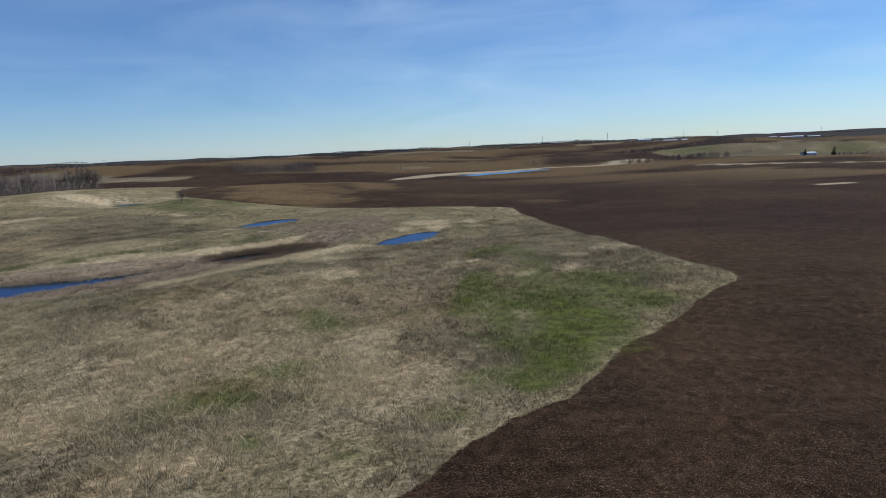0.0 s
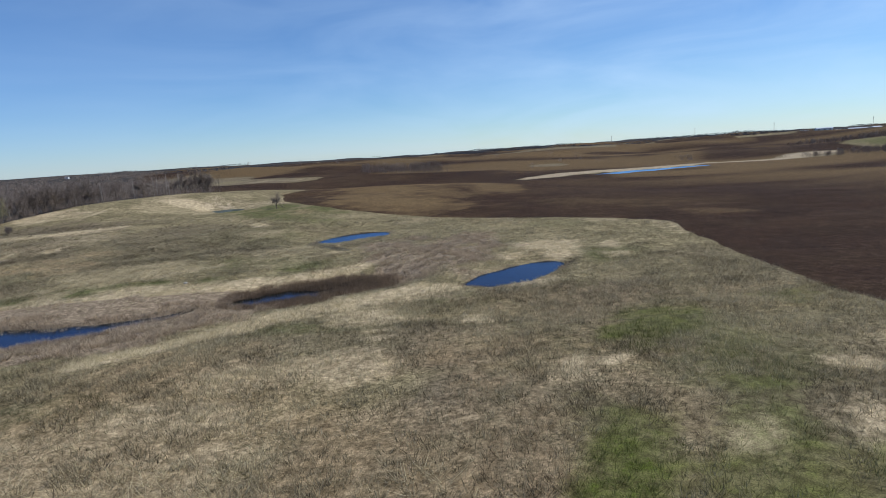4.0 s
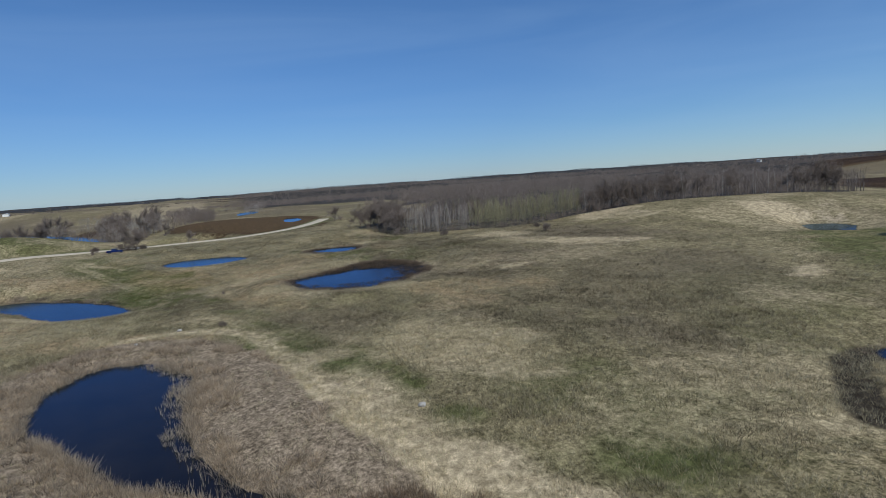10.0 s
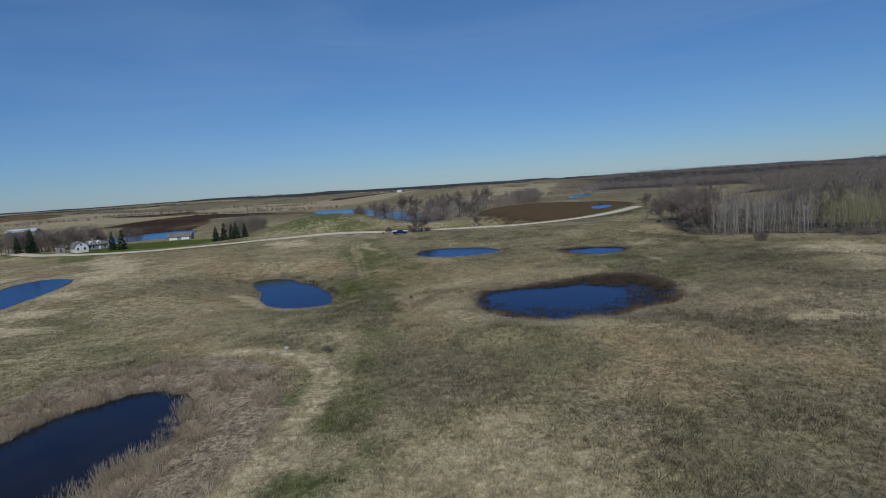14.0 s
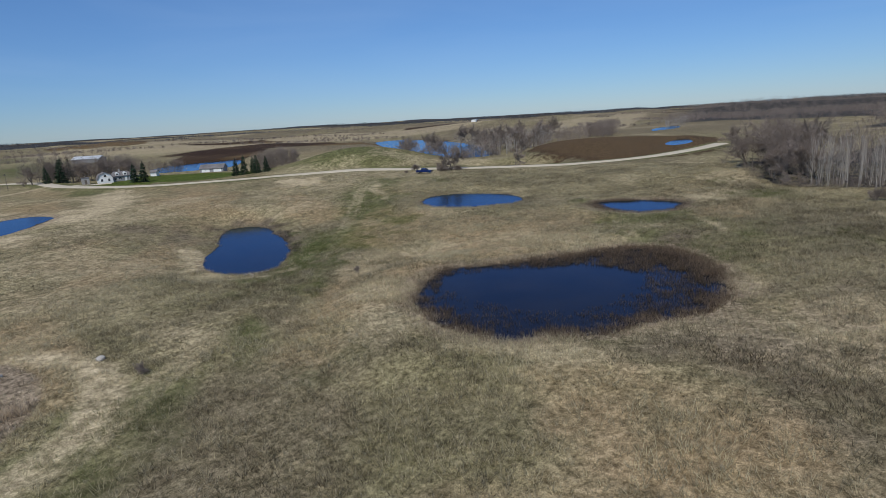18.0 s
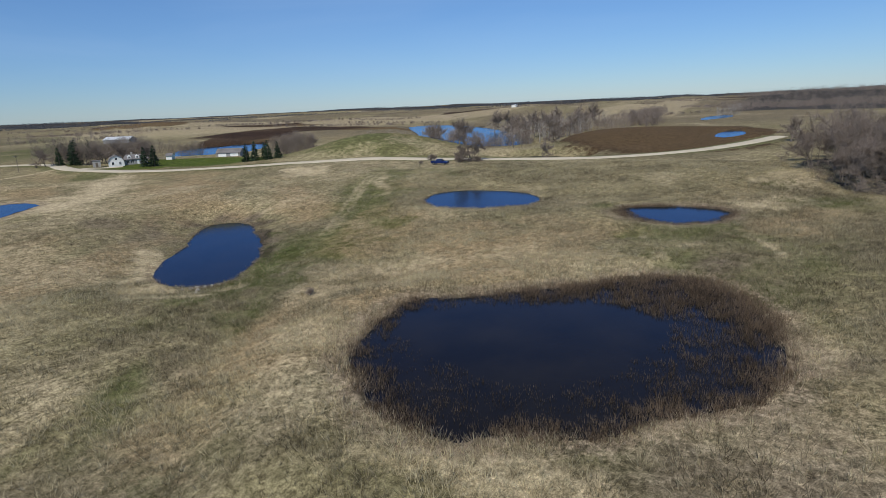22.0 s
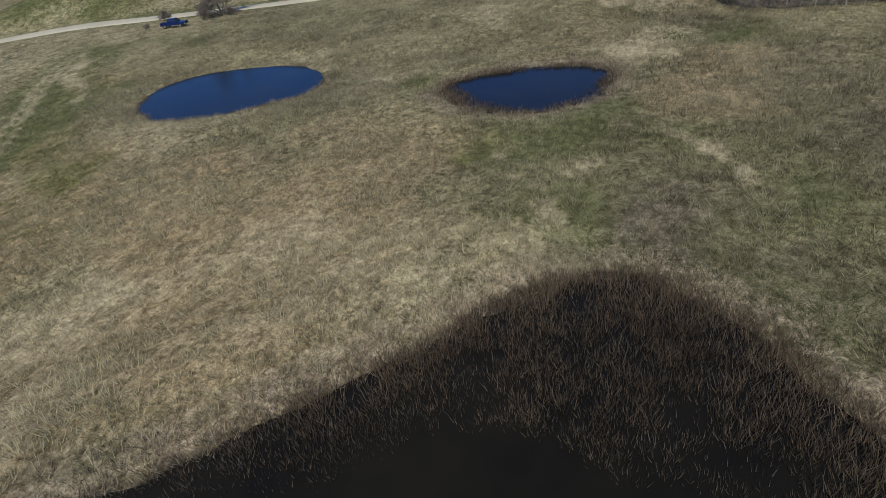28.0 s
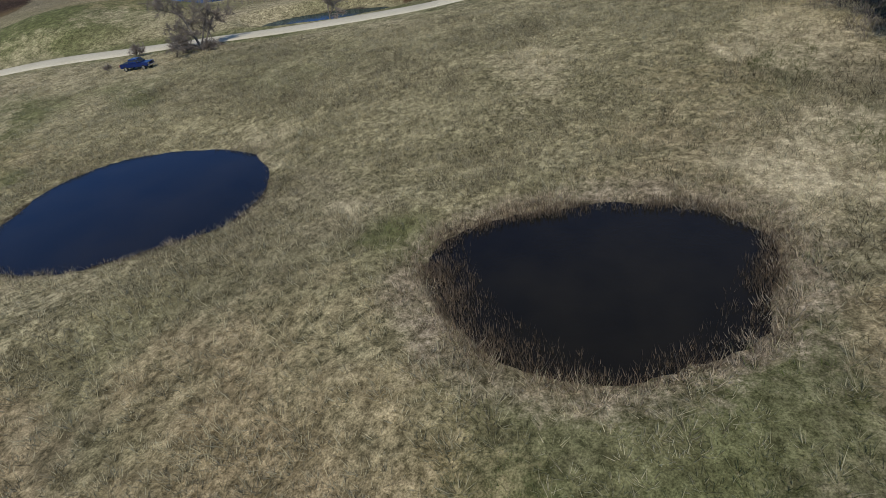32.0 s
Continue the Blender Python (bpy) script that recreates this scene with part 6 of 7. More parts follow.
aspen = [slim_tree("aspen", 11.2, 20 + k, "slim pale-barked aspen without leaves at the wood's edge", M_PALE_BARK, M_ASPEN_TWIG, 0.22, 95, 1.5, 0.04) for k in range(3)]
budding = [slim_tree("aspen", 11.4, 30 + k, "slim aspen in yellow-green bud at the wood's edge", M_BARK, M_BUD, 0.22, 120, 2.1, 0.055) for k in range(3)]
oak = [tagged(bare_tree("oak", 11.5, 40 + k, "grey-brown leafless oak at the wood's edge", M_BARK, M_TWIG, 0.12, 0.62, 2, 20, 0.04, 0.016), group="trees at the wood's edge") for k in range(2)]


def wood_kind(x, y, depth):
    """0 oak, 1 aspen, 2 budding aspen, by place in the wood."""
    v = y + (value_noise(x / 9.0, y / 9.0, 77) - 0.5) * 6
    return np.where((v > 180) & (x > -272) & (v + 0.28 * (x + 236) < 203) & (depth < 15), 1, np.where((v + 0.28 * (x + 235) > 205) & (v + 0.5 * (x + 229) < 248) & (depth < 34) & (x > -285), 2, 0))


rng = random.Random(6)
rngw = np.random.default_rng(7)
tx0, ty0 = rngw.uniform(-300, -195, 5200), rngw.uniform(160, 345, 5200)
depth0 = -signed(tx0, ty0, WOOD, 20.0)
sort0 = wood_kind(tx0, ty0, depth0)
placed_trees = []
for px, py, dp, sort in zip(tx0, ty0, depth0, sort0):
    gap, near, deep = ((4.6, 3.2, 15), (1.35, 0.8, 13), (1.9, 1.0, 13))[sort]
    if not near < dp < deep or any((px - qx) ** 2 + (py - qy) ** 2 < gap * gap for qx, qy in placed_trees):
        continue
    placed_trees.append((px, py))
    kinds = (oak, aspen, budding)[sort]
    if sort == 0 and py > 255 and rng.random() < 0.4:
        kinds = aspen
    again(rng.choice(kinds), px, py, rng.uniform(0, 360), rng.uniform(0.78, 1.08), group="trees at the wood's edge")
for k, source in enumerate(aspen + budding + oak):
    standing_at(source, -262 - 3.5 * k, 192 + 4 * k, 40 * k, 0.95)


def tree_mass(name, x, y, tall, twigs_each, twig_len, twig_wide, mat, label, low=0.25, width=0.28, seed=1, trunk=True):
    """Many leafless trees far off, joined: thin trunks and slender twigs."""
    rng = np.random.default_rng(seed + len(x))
    z = ground_height(x, y)
    m = len(x)
    tall = tall * rng.uniform(0.7, 1.15, m)
    rep = lambda v: np.repeat(v, twigs_each)
    hgt = rng.uniform(low, 1.0, m * twigs_each) ** 0.8
    around = rng.uniform(0, 2 * np.pi, m * twigs_each)
    out = rep(tall) * width * np.sqrt(rng.uniform(0, 1, m * twigs_each)) * np.sqrt(np.clip(1.15 - hgt, 0.05, 1))
    px, py, pz = rep(x) + np.cos(around) * out, rep(y) + np.sin(around) * out, rep(z) + hgt * rep(tall) * 0.86
    ln = twig_len * rng.uniform(0.5, 1.3, len(px))
    dx, dy = np.cos(around) * 0.5 + rng.normal(0, 0.25, len(px)), np.sin(around) * 0.5 + rng.normal(0, 0.25, len(px))
    dz = rng.uniform(0.4, 1.1, len(px))
    turn = rng.uniform(0, 2 * np.pi, len(px))
    wx, wy = np.cos(turn) * twig_wide / 2, np.sin(turn) * twig_wide / 2
    v = np.stack([np.stack([px - wx, py - wy, pz], 1), np.stack([px + wx, py + wy, pz], 1), np.stack([px + dx * ln, py + dy * ln, pz + dz * ln], 1)], 1).reshape(-1, 3)
    if trunk:
        r = tall * 0.014
        t = []
        for k in range(3):
            a0, a1 = 2.094 * k, 2.094 * (k + 1)
            t.append(np.stack([np.stack([x + np.cos(a0) * r, y + np.sin(a0) * r, z - 0.2], 1), np.stack([x + np.cos(a1) * r, y + np.sin(a1) * r, z - 0.2], 1),
                               np.stack([x, y, z + tall * 0.7], 1)], 1).reshape(-1, 3))
        v = np.concatenate([v] + t)
    return tagged(mesh_object(name, v, np.arange(len(v)).reshape(-1, 3), mat, False), label, "woods", kind="stuff")


def in_wood(n_pts, seed):
    rng = np.random.default_rng(seed)
    x, y = rng.uniform(-650, -214, n_pts), rng.uniform(164, 450, n_pts)
    s = signed(x, y, WOOD, 10.0)
    depth = -s
    ok = (s < -4) & ((depth < 60) | (rng.uniform(0, 1, n_pts) < 0.45))
    return x[ok], y[ok]


wx0, wy0 = in_wood(5200, 5)
sort = wood_kind(wx0, wy0, -signed(wx0, wy0, WOOD, 10.0))
for key, mat, text in ((0, M_TWIG, "grey-brown leafless oak wood on a low hill"), (1, M_ASPEN_TWIG, "stand of pale leafless aspens"), (2, M_BUD, "aspen stand in yellow-green bud")):
    ok = sort == key
    tree_mass("woodland", wx0[ok], wy0[ok], 11.5, 84, 1.7, 0.085, mat, text, 0.04, 0.27, seed=3 + key)


bx0, by0 = denser(WOOD, 1.6)[14:150].T
rngb = np.random.default_rng(16)
bx0, by0 = (np.concatenate([v + rngb.uniform(-2.5, 1.0, len(v)) for _ in range(4)]) for v in (bx0, by0))
keep0 = signed(bx0, by0, WOOD, 10.0) < -0.5
bx0, by0 = bx0[keep0], by0[keep0]
tree_mass("underbrush", bx0, by0, 2.6, 56, 0.9, 0.05, M_TWIG, "grey leafless brush along the foot of the woods", 0.02, 0.4, 18, False)


def grove(x, y, rx, ry, turn, count, tall, mat, label, seed, twigs=90, ln=1.5, wide=0.13):
    rng = np.random.default_rng(seed)
    a, r = rng.uniform(0, 2 * np.pi, count), np.sqrt(rng.uniform(0, 1, count))
    u, w = np.cos(a) * r * rx, np.sin(a) * r * ry
    c, s = math.cos(radians(turn)), math.sin(radians(turn))
    return tree_mass("grove", x + u * c - w * s, y + u * s + w * c, tall, twigs, ln, wide, mat, label, 0.08, 0.3, seed=seed)


# ---- groves and far woods ----
grove(-136, -40, 36, 20, 44, 330, 11.5, M_RED_TWIG, "red-brown leafless thicket beside the channel", 61, 130, 1.5, 0.09)
grove(-140, -95, 34, 44, 10, 260, 13.5, M_TWIG, "grey leafless wood behind the thicket", 81, 120, 1.8, 0.12)
grove(-156, -26, 32, 5, 44, 150, 4.2, M_BUD, "budding willow brush along the channel", 74, 90, 1.1, 0.06)
grove(-192, -188, 12, 12, 20, 44, 12.5, M_BUD, "budding willows beyond the road bend", 82, 150, 1.7, 0.12)
grove(-150, -232, 44, 40, -20, 170, 13, M_TWIG, "leafless wood beyond the road bend", 62)
grove(-258, -122, 26, 9, -12, 84, 11.5, M_TWIG, "leafless yard trees behind the farmhouse", 63, 330, 1.5, 0.07)
grove(-293.9, -151, 36, 9, -40, 70, 9, M_TWIG, "leafless windbreak behind the farmyard", 64, 220, 1.5, 0.08)
grove(-306, -41.6, 18, 10, 60, 90, 9.5, M_TWIG, "grey bare saplings by the farm pond", 65, 150, 1.5, 0.08)
grove(-417.1, 39.3, 46, 8, 172, 70, 12, M_GREY_TWIG, "row of grey bare trees on the lake shore", 66, 60)
grove(-407.3, -48.2, 30, 5, 150, 26, 9, M_GREY_TWIG, "bare willows on the near lake shore", 75, 60)
grove(-339.8, 41.5, 30, 6, 150, 40, 7, M_TWIG, "brown brush below the green hill", 76)
grove(-494.3, 53, 70, 12, 170, 90, 11, M_TWIG, "line of bare trees beyond the lake", 67)
grove(-690, 20, 90, 14, 5, 90, 9, M_TWIG, "bare wood beyond the lake", 68, 90, 1.8, 0.2)
grove(-540, 60, 27, 12, 10, 60, 10, M_TWIG, "brown copse beyond the ploughed hill", 69, 140, 1.6, 0.14)
grove(-660, 92, 26, 10, 10, 14, 10, M_GREY_TWIG, "bare trees round a far pool", 83, 90, 1.8, 0.16)
grove(-556.6, -17.8, 60, 8, 150, 40, 10, M_GREY_TWIG, "grey trees standing in the flooded lake", 70)
grove(-196, 702, 62, 12, -20, 120, 13, M_TWIG, "row of bare trees in the far fields", 71, 110, 1.9, 0.16)
grove(240, 592, 56, 7, -22, 90, 6.5, M_TWIG, "belt of bare trees along a flooded swale", 77, 90, 1.6, 0.16)
grove(415, 855, 46, 14, -25, 60, 9, M_TWIG, "bare trees before the far town", 78, 80, 1.9, 0.22)
grove(330, 900, 60, 10, -20, 60, 8, M_TWIG, "bare hedge before the far town", 79, 80, 1.9, 0.22)
grove(470, 640, 45, 10, -35, 40, 7, M_TWIG, "yard trees of a far farmstead", 80, 80, 1.6, 0.18)
grove(112, 722, 10, 5, -8, 12, 7, M_TWIG, "clump of bare trees beside the flooded hollow", 72)
grove(-351.9, -411.5, 160, 20, 20, 120, 10, M_TWIG, "far windbreak of bare trees", 73)

# distance haze is painted in: twig colour made paler and bluer
M_FAR_HAZE = plain("far_woods", (0.085, 0.090, 0.100), 0.95, 0.25, 30)


def far_woods():
    rng = np.random.default_rng(8)
    total = 30000
    r = 520 + 3900 * rng.uniform(0, 1, total) ** 0.8
    a = rng.uniform(-np.pi, np.pi, total)
    x, y = -120 + np.sin(a) * r, 130 + np.cos(a) * r
    ground_is = cover(x, y)
    strip = (abs(fbm(x, y, 520, 2, 111) - 0.5) < 0.011) * 0.9
    share = np.maximum(strip, np.maximum(smooth(0.56, 0.64, fbm(x, y, 420, 3, 101)) * 0.3 * (a > -1.6), ground_is["woods"]))
    ok = (rng.uniform(0, 1, total) < share) & (water_depth(x, y)[0] > 3) & (signed(x, y, FIELD, 10.0) > 5)
    x, y, r = x[ok], y[ok], r[ok]
    k = r < 1100
    tree_mass("far_woods", x[k], y[k], 9, 26, 3.0, 0.4, M_TWIG, "brown leafless woods in the middle distance", 0.05, 0.5, 9)
    # hedgerows and belts of trees toward the horizon, in the haze-tinted twig colour
    hx, hy = [], []
    for _ in range(170):
        r0, a0, half = 1500 + 2900 * rng.uniform() ** 0.8, rng.uniform(-np.pi, np.pi), rng.uniform(60, 420)
        along = a0 + np.pi / 2 + rng.normal(0, 0.35)
        t = np.arange(-half, half, 3.6) + rng.uniform(-3, 3)
        hx.append(-120 + np.sin(a0) * r0 + np.sin(along) * t + rng.normal(0, 6, len(t)))
        hy.append(130 + np.cos(a0) * r0 + np.cos(along) * t + rng.normal(0, 6, len(t)))
    tree_mass("far_woods", np.concatenate(hx), np.concatenate(hy), 7.0, 9, 3.0, 2.2, M_FAR_HAZE, "dark hedgerows and wooded ridges on the horizon, haze tinted into their colour", 0.05, 0.6, 11, False)
    hx, hy = [], []
    for _ in range(30):
        r0, a0, half = 520 + 1100 * rng.uniform() ** 0.9, rng.uniform(-2.75, -1.62), rng.uniform(12, 110)
        along = a0 + np.pi / 2 + rng.normal(0, 0.3)
        t = np.arange(-half, half, 2.6) + rng.uniform(-3, 3)
        hx.append(-120 + np.sin(a0) * r0 + np.sin(along) * t + rng.normal(0, 4, len(t)))
        hy.append(130 + np.cos(a0) * r0 + np.cos(along) * t + rng.normal(0, 4, len(t)))
    hx, hy = np.concatenate(hx), np.concatenate(hy)
    ok = water_depth(hx, hy)[0] > 3
    tree_mass("far_woods", hx[ok], hy[ok], 3.2, 44, 1.2, 0.34, M_TWIG, "brown hedgerows and shelter belts across the plain", 0.03, 0.6, 12, False)
    # the wooded hill behind the aspens
    total = 9000
    r, a = 400 + 1500 * rng.uniform(0, 1, total) ** 0.7, rng.uniform(-1.7, -0.62, total)
    x, y = -120 + np.sin(a) * r, 130 + np.cos(a) * r
    more, turn = 290 + 160 * rng.uniform(0, 1, 650), rng.uniform(-1.33, -1.0, 650)
    x, y = np.concatenate([x, -120 + np.sin(turn) * more]), np.concatenate([y, 130 + np.cos(turn) * more])
    ok = (signed(x, y, WOOD, 10.0) > -2) & (x < -250) & (cover(x, y)["woods"] > rng.uniform(0.1, 0.7, len(x)))
    tree_mass("far_woods", x[ok], y[ok], 9.5, 44, 2.0, 0.24, M_TWIG, "brown leafless woods climbing a long hill", 0.05, 0.5, 10, False)


far_woods()

# ---- building helpers ----
def part(name, bm, mat, parent, label=""):
    me = bpy.data.meshes.new(name)
    bm.normal_update()
    bm.to_mesh(me)
    bm.free()
    me.materials.append(mat)
    ob = new(name, me)
    ob.parent = parent
    return tagged(ob, label)


def box(bm, x0, x1, y0, y1, z0, z1, bevel=0.0):
    r = bmesh.ops.create_cube(bm, size=1.0)
    for v in r["verts"]:
        v.co = Vector(((x0 + x1) / 2 + v.co.x * (x1 - x0), (y0 + y1) / 2 + v.co.y * (y1 - y0), (z0 + z1) / 2 + v.co.z * (z1 - z0)))
    if bevel:
        es = {e for v in r["verts"] for e in v.link_edges}
        bmesh.ops.bevel(bm, geom=list(es), offset=bevel, segments=2, affect="EDGES")
    return bm


def boxed(*a, bevel=0.0):
    return box(bmesh.new(), *a, bevel=bevel)


def prism(profile, x0, x1):
    """A profile of (y, z) drawn out along x."""
    bm = bmesh.new()
    a = [bm.verts.new((x0, y, z)) for y, z in profile]
    b = [bm.verts.new((x1, y, z)) for y, z in profile]
    bm.faces.new(a[::-1])
    bm.faces.new(b)
    for i in range(len(a)):
        j = (i + 1) % len(a)
        bm.faces.new((a[i], a[j], b[j], b[i]))
    bmesh.ops.recalc_face_normals(bm, faces=bm.faces[:])
    return bm


def sheet_roof(profile, x0, x1, thick=0.14):
    """Roof slabs over an open profile of (y, z)."""
    low = [(y, z - thick) for y, z in profile]
    return prism(list(profile) + low[::-1], x0, x1)


def siding(name, colour, step, vary=0.1):
    """Boards with a shadow line at each lap."""
    m, n, l, b = material(name, 0.6, spec=0.3)
    w = n.new("ShaderNodeTexWave")
    w.bands_direction = "Z"
    w.inputs["Scale"].default_value, w.inputs["Distortion"].default_value = 0.314 / step, 0.0
    l.new(n.new("ShaderNodeNewGeometry").outputs["Position"], w.inputs["Vector"])
    dirt = noise_node(n, l, 1.5, 4)
    c = mixed(n, l, ranged(n, l, dirt, 0.35, 0.75), colour, tuple(k * (1 - 2 * vary) for k in colour))
    l.new(c, b.inputs["Base Color"])
    bumped(n, l, b, w.outputs["Fac"], 0.4, 0.02)
    return m


M_WHITE = siding("white_siding", (0.78, 0.78, 0.75), 0.2)
M_GREYWALL = siding("grey_siding", (0.28, 0.28, 0.28), 0.2)
M_SHINGLE = plain("grey_shingles", (0.16, 0.15, 0.145), 0.9, 0.3, 0.3, bump=0.02)
M_TIN = plain("pale_steel_roof", (0.62, 0.63, 0.63), 0.4, 0.12, 1.2, metal=0.3)
M_PANE = plain("window_glass", (0.03, 0.04, 0.05), 0.08, 0.2, 1.0, spec=0.6)
M_TRIM = plain("white_trim", (0.75, 0.75, 0.72), 0.5, 0.08, 0.6)
M_STONE = plain("grey_block", (0.36, 0.34, 0.31), 0.9, 0.2, 0.3, bump=0.02)
M_POST = plain("weathered_post", (0.17, 0.14, 0.11), 0.9, 0.3, 0.2)
M_BLUE = plain("dark_blue_paint", (0.010, 0.026, 0.13), 0.22, 0.12, 1.0, metal=0.35, spec=0.6)
M_TYRE = plain("tyre_rubber", (0.02, 0.02, 0.02), 0.85, 0.2, 0.1)
M_CHROME = plain("bright_metal", (0.6, 0.6, 0.6), 0.25, 0.1, 0.3, metal=0.9)
M_RED = plain("red_lens", (0.3, 0.01, 0.01), 0.2, 0.1, 0.2)
M_BLACK = plain("black_plastic", (0.02, 0.02, 0.022), 0.5, 0.2, 0.2)
M_ROCK = plain("pale_fieldstone", (0.38, 0.355, 0.315), 0.9, 0.25, 0.2, bump=0.03)


def window_in(parent, x, y, z, w, h, axis="y", out=0.04):
    """A framed window on a wall that faces along the given axis; y or x is the wall's plane."""
    e = 0.07
    frame_bm = bmesh.new()
    if axis == "y":
        for a in ((x - w / 2 - e, x + w / 2 + e, z + h, z + h + e), (x - w / 2 - e, x + w / 2 + e, z - e, z), (x - w / 2 - e, x - w / 2, z, z + h), (x + w / 2, x + w / 2 + e, z, z + h), (x - 0.02, x + 0.02, z, z + h)):
            box(frame_bm, a[0], a[1], y - out, y + out, a[2], a[3])
        pane = boxed(x - w / 2, x + w / 2, y - out * 0.5, y + out * 0.5, z, z + h)
    else:
        for a in ((y - w / 2 - e, y + w / 2 + e, z + h, z + h + e), (y - w / 2 - e, y + w / 2 + e, z - e, z), (y - w / 2 - e, y - w / 2, z, z + h), (y + w / 2, y + w / 2 + e, z, z + h), (y - 0.02, y + 0.02, z, z + h)):
            box(frame_bm, x - out, x + out, a[0], a[1], a[2], a[3])
        pane = boxed(x - out * 0.5, x + out * 0.5, y - w / 2, y + w / 2, z, z + h)
    fr = part("window", frame_bm, M_TRIM, parent)
    part("pane", pane, M_PANE, fr)


# ---- the farmyard ----
def farmhouse():
    root = tagged(new("farmhouse"), "white gambrel-fronted farmhouse with a long grey shingled roof", "house")
    gam = [(-3.4, 0), (3.4, 0), (3.4, 2.3), (2.5, 4.1), (0, 5.2), (-2.5, 4.1), (-3.4, 2.3)]
    part("front_wing", prism([(y, z) for y, z in gam], -4, 4), M_WHITE, root, "white lapped siding under a barn-shaped gable")
    part("front_roof", sheet_roof([(3.75, 2.1), (2.62, 4.25), (0, 5.45), (-2.62, 4.25), (-3.75, 2.1)], -4.1, 4.35), M_SHINGLE, root, "grey shingled gambrel roof")
    part("main_wall", prism([(3.42, 0), (14.5, 0), (14.5, 2.7), (3.42, 2.7)], -9, -1.2), M_GREYWALL, root, "grey lapped siding")
    roof = bmesh.new()
    pts = [(-9.5, 3.3, 2.65), (-0.7, 3.3, 2.65), (-0.7, 15.0, 2.65), (-9.5, 15.0, 2.65), (-5.1, 4.8, 4.9), (-5.1, 11.2, 4.9)]
    vs = [roof.verts.new(p) for p in pts]
    for f in ((0, 1, 4), (1, 2, 5, 4), (2, 3, 5), (3, 0, 4, 5), (3, 2, 1, 0)):
        roof.faces.new([vs[i] for i in f])
    part("main_roof", roof, M_SHINGLE, root, "grey hipped shingle roof")
    part("chimney", boxed(-5.6, -4.8, 7.2, 8.0, 4.4, 5.9), M_STONE, root)
    part("porch_post", boxed(-1.1, -0.95, 14.2, 14.35, 0, 2.6), M_TRIM, root)
    part("door", boxed(-1.24, -1.14, 9.4, 10.4, 0.1, 2.15), M_TRIM, root)
    for y in (-1.6, 1.6):
        window_in(root, 4.0, y, 0.9, 0.9, 1.3, "x")
    window_in(root, 4.0, 0.0, 3.2, 1.0, 1.1, "x")
    for y in (5.2, 7.2, 12.4):
        window_in(root, -1.2, y, 0.9, 1.4, 1.2, "x")
    for y in (6.2, 9.8):
        dormer = part("dormer", prism([(y - 0.9, 2.9), (y + 0.9, 2.9), (y + 0.9, 4.1), (y, 4.7), (y - 0.9, 4.1)], -4.2, -1.5), M_WHITE, root)
        window_in(dormer, -1.5, y, 3.2, 0.9, 0.8, "x")
    return root


def placed(ob, x, y, turn):
    ob.matrix_basis = pose(x, y, height_at(x, y) + 0.02, 0, 0, turn)
    return ob


placed(farmhouse(), -249.8, -90.4, 65).scale = (0.88, 0.88, 0.88)
silo = tagged(new("block_shed"), "small grey block shed with a flat roof beside the farmhouse", "shed")
part("wall", boxed(-1.5, 1.5, -1.5, 1.5, 0, 2.7), M_STONE, silo)
part("roof", boxed(-1.7, 1.7, -1.7, 1.7, 2.7, 2.9), M_SHINGLE, silo)
part("door", boxed(1.46, 1.56, -0.45, 0.45, 0, 2.0), M_POST, silo)
placed(silo, -243.9, -95.3, 65)


def long_shed(name, length, depth, wall_h, roof_h, wall_mat, roof_mat, doors, label):
    root = tagged(new(name), label, "shed")
    prof = [(-depth / 2, 0), (depth / 2, 0), (depth / 2, wall_h), (0, wall_h + roof_h), (-depth / 2, wall_h)]
    part("wall", prism(prof, -length / 2, length / 2), wall_mat, root)
    part("roof", sheet_roof([(depth / 2 + 0.35, wall_h - 0.1), (0, wall_h + roof_h + 0.16), (-depth / 2 - 0.35, wall_h - 0.1)], -length / 2 - 0.3, length / 2 + 0.3), roof_mat, root)
    for k in range(doors):
        x = -length / 2 + length * (k + 0.5) / doors
        d = part("door", boxed(x - length / doors * 0.33, x + length / doors * 0.33, depth / 2 - 0.02, depth / 2 + 0.06, 0.03, wall_h - 0.3), M_TRIM, root)
        part("handle", boxed(x - 0.1, x + 0.1, depth / 2 + 0.06, depth / 2 + 0.1, 0.9, 1.0), M_BLACK, d)
    window_in(root, -length / 2 + 0.9, depth / 2, 1.0, 0.9, 0.9, "y")
    return root


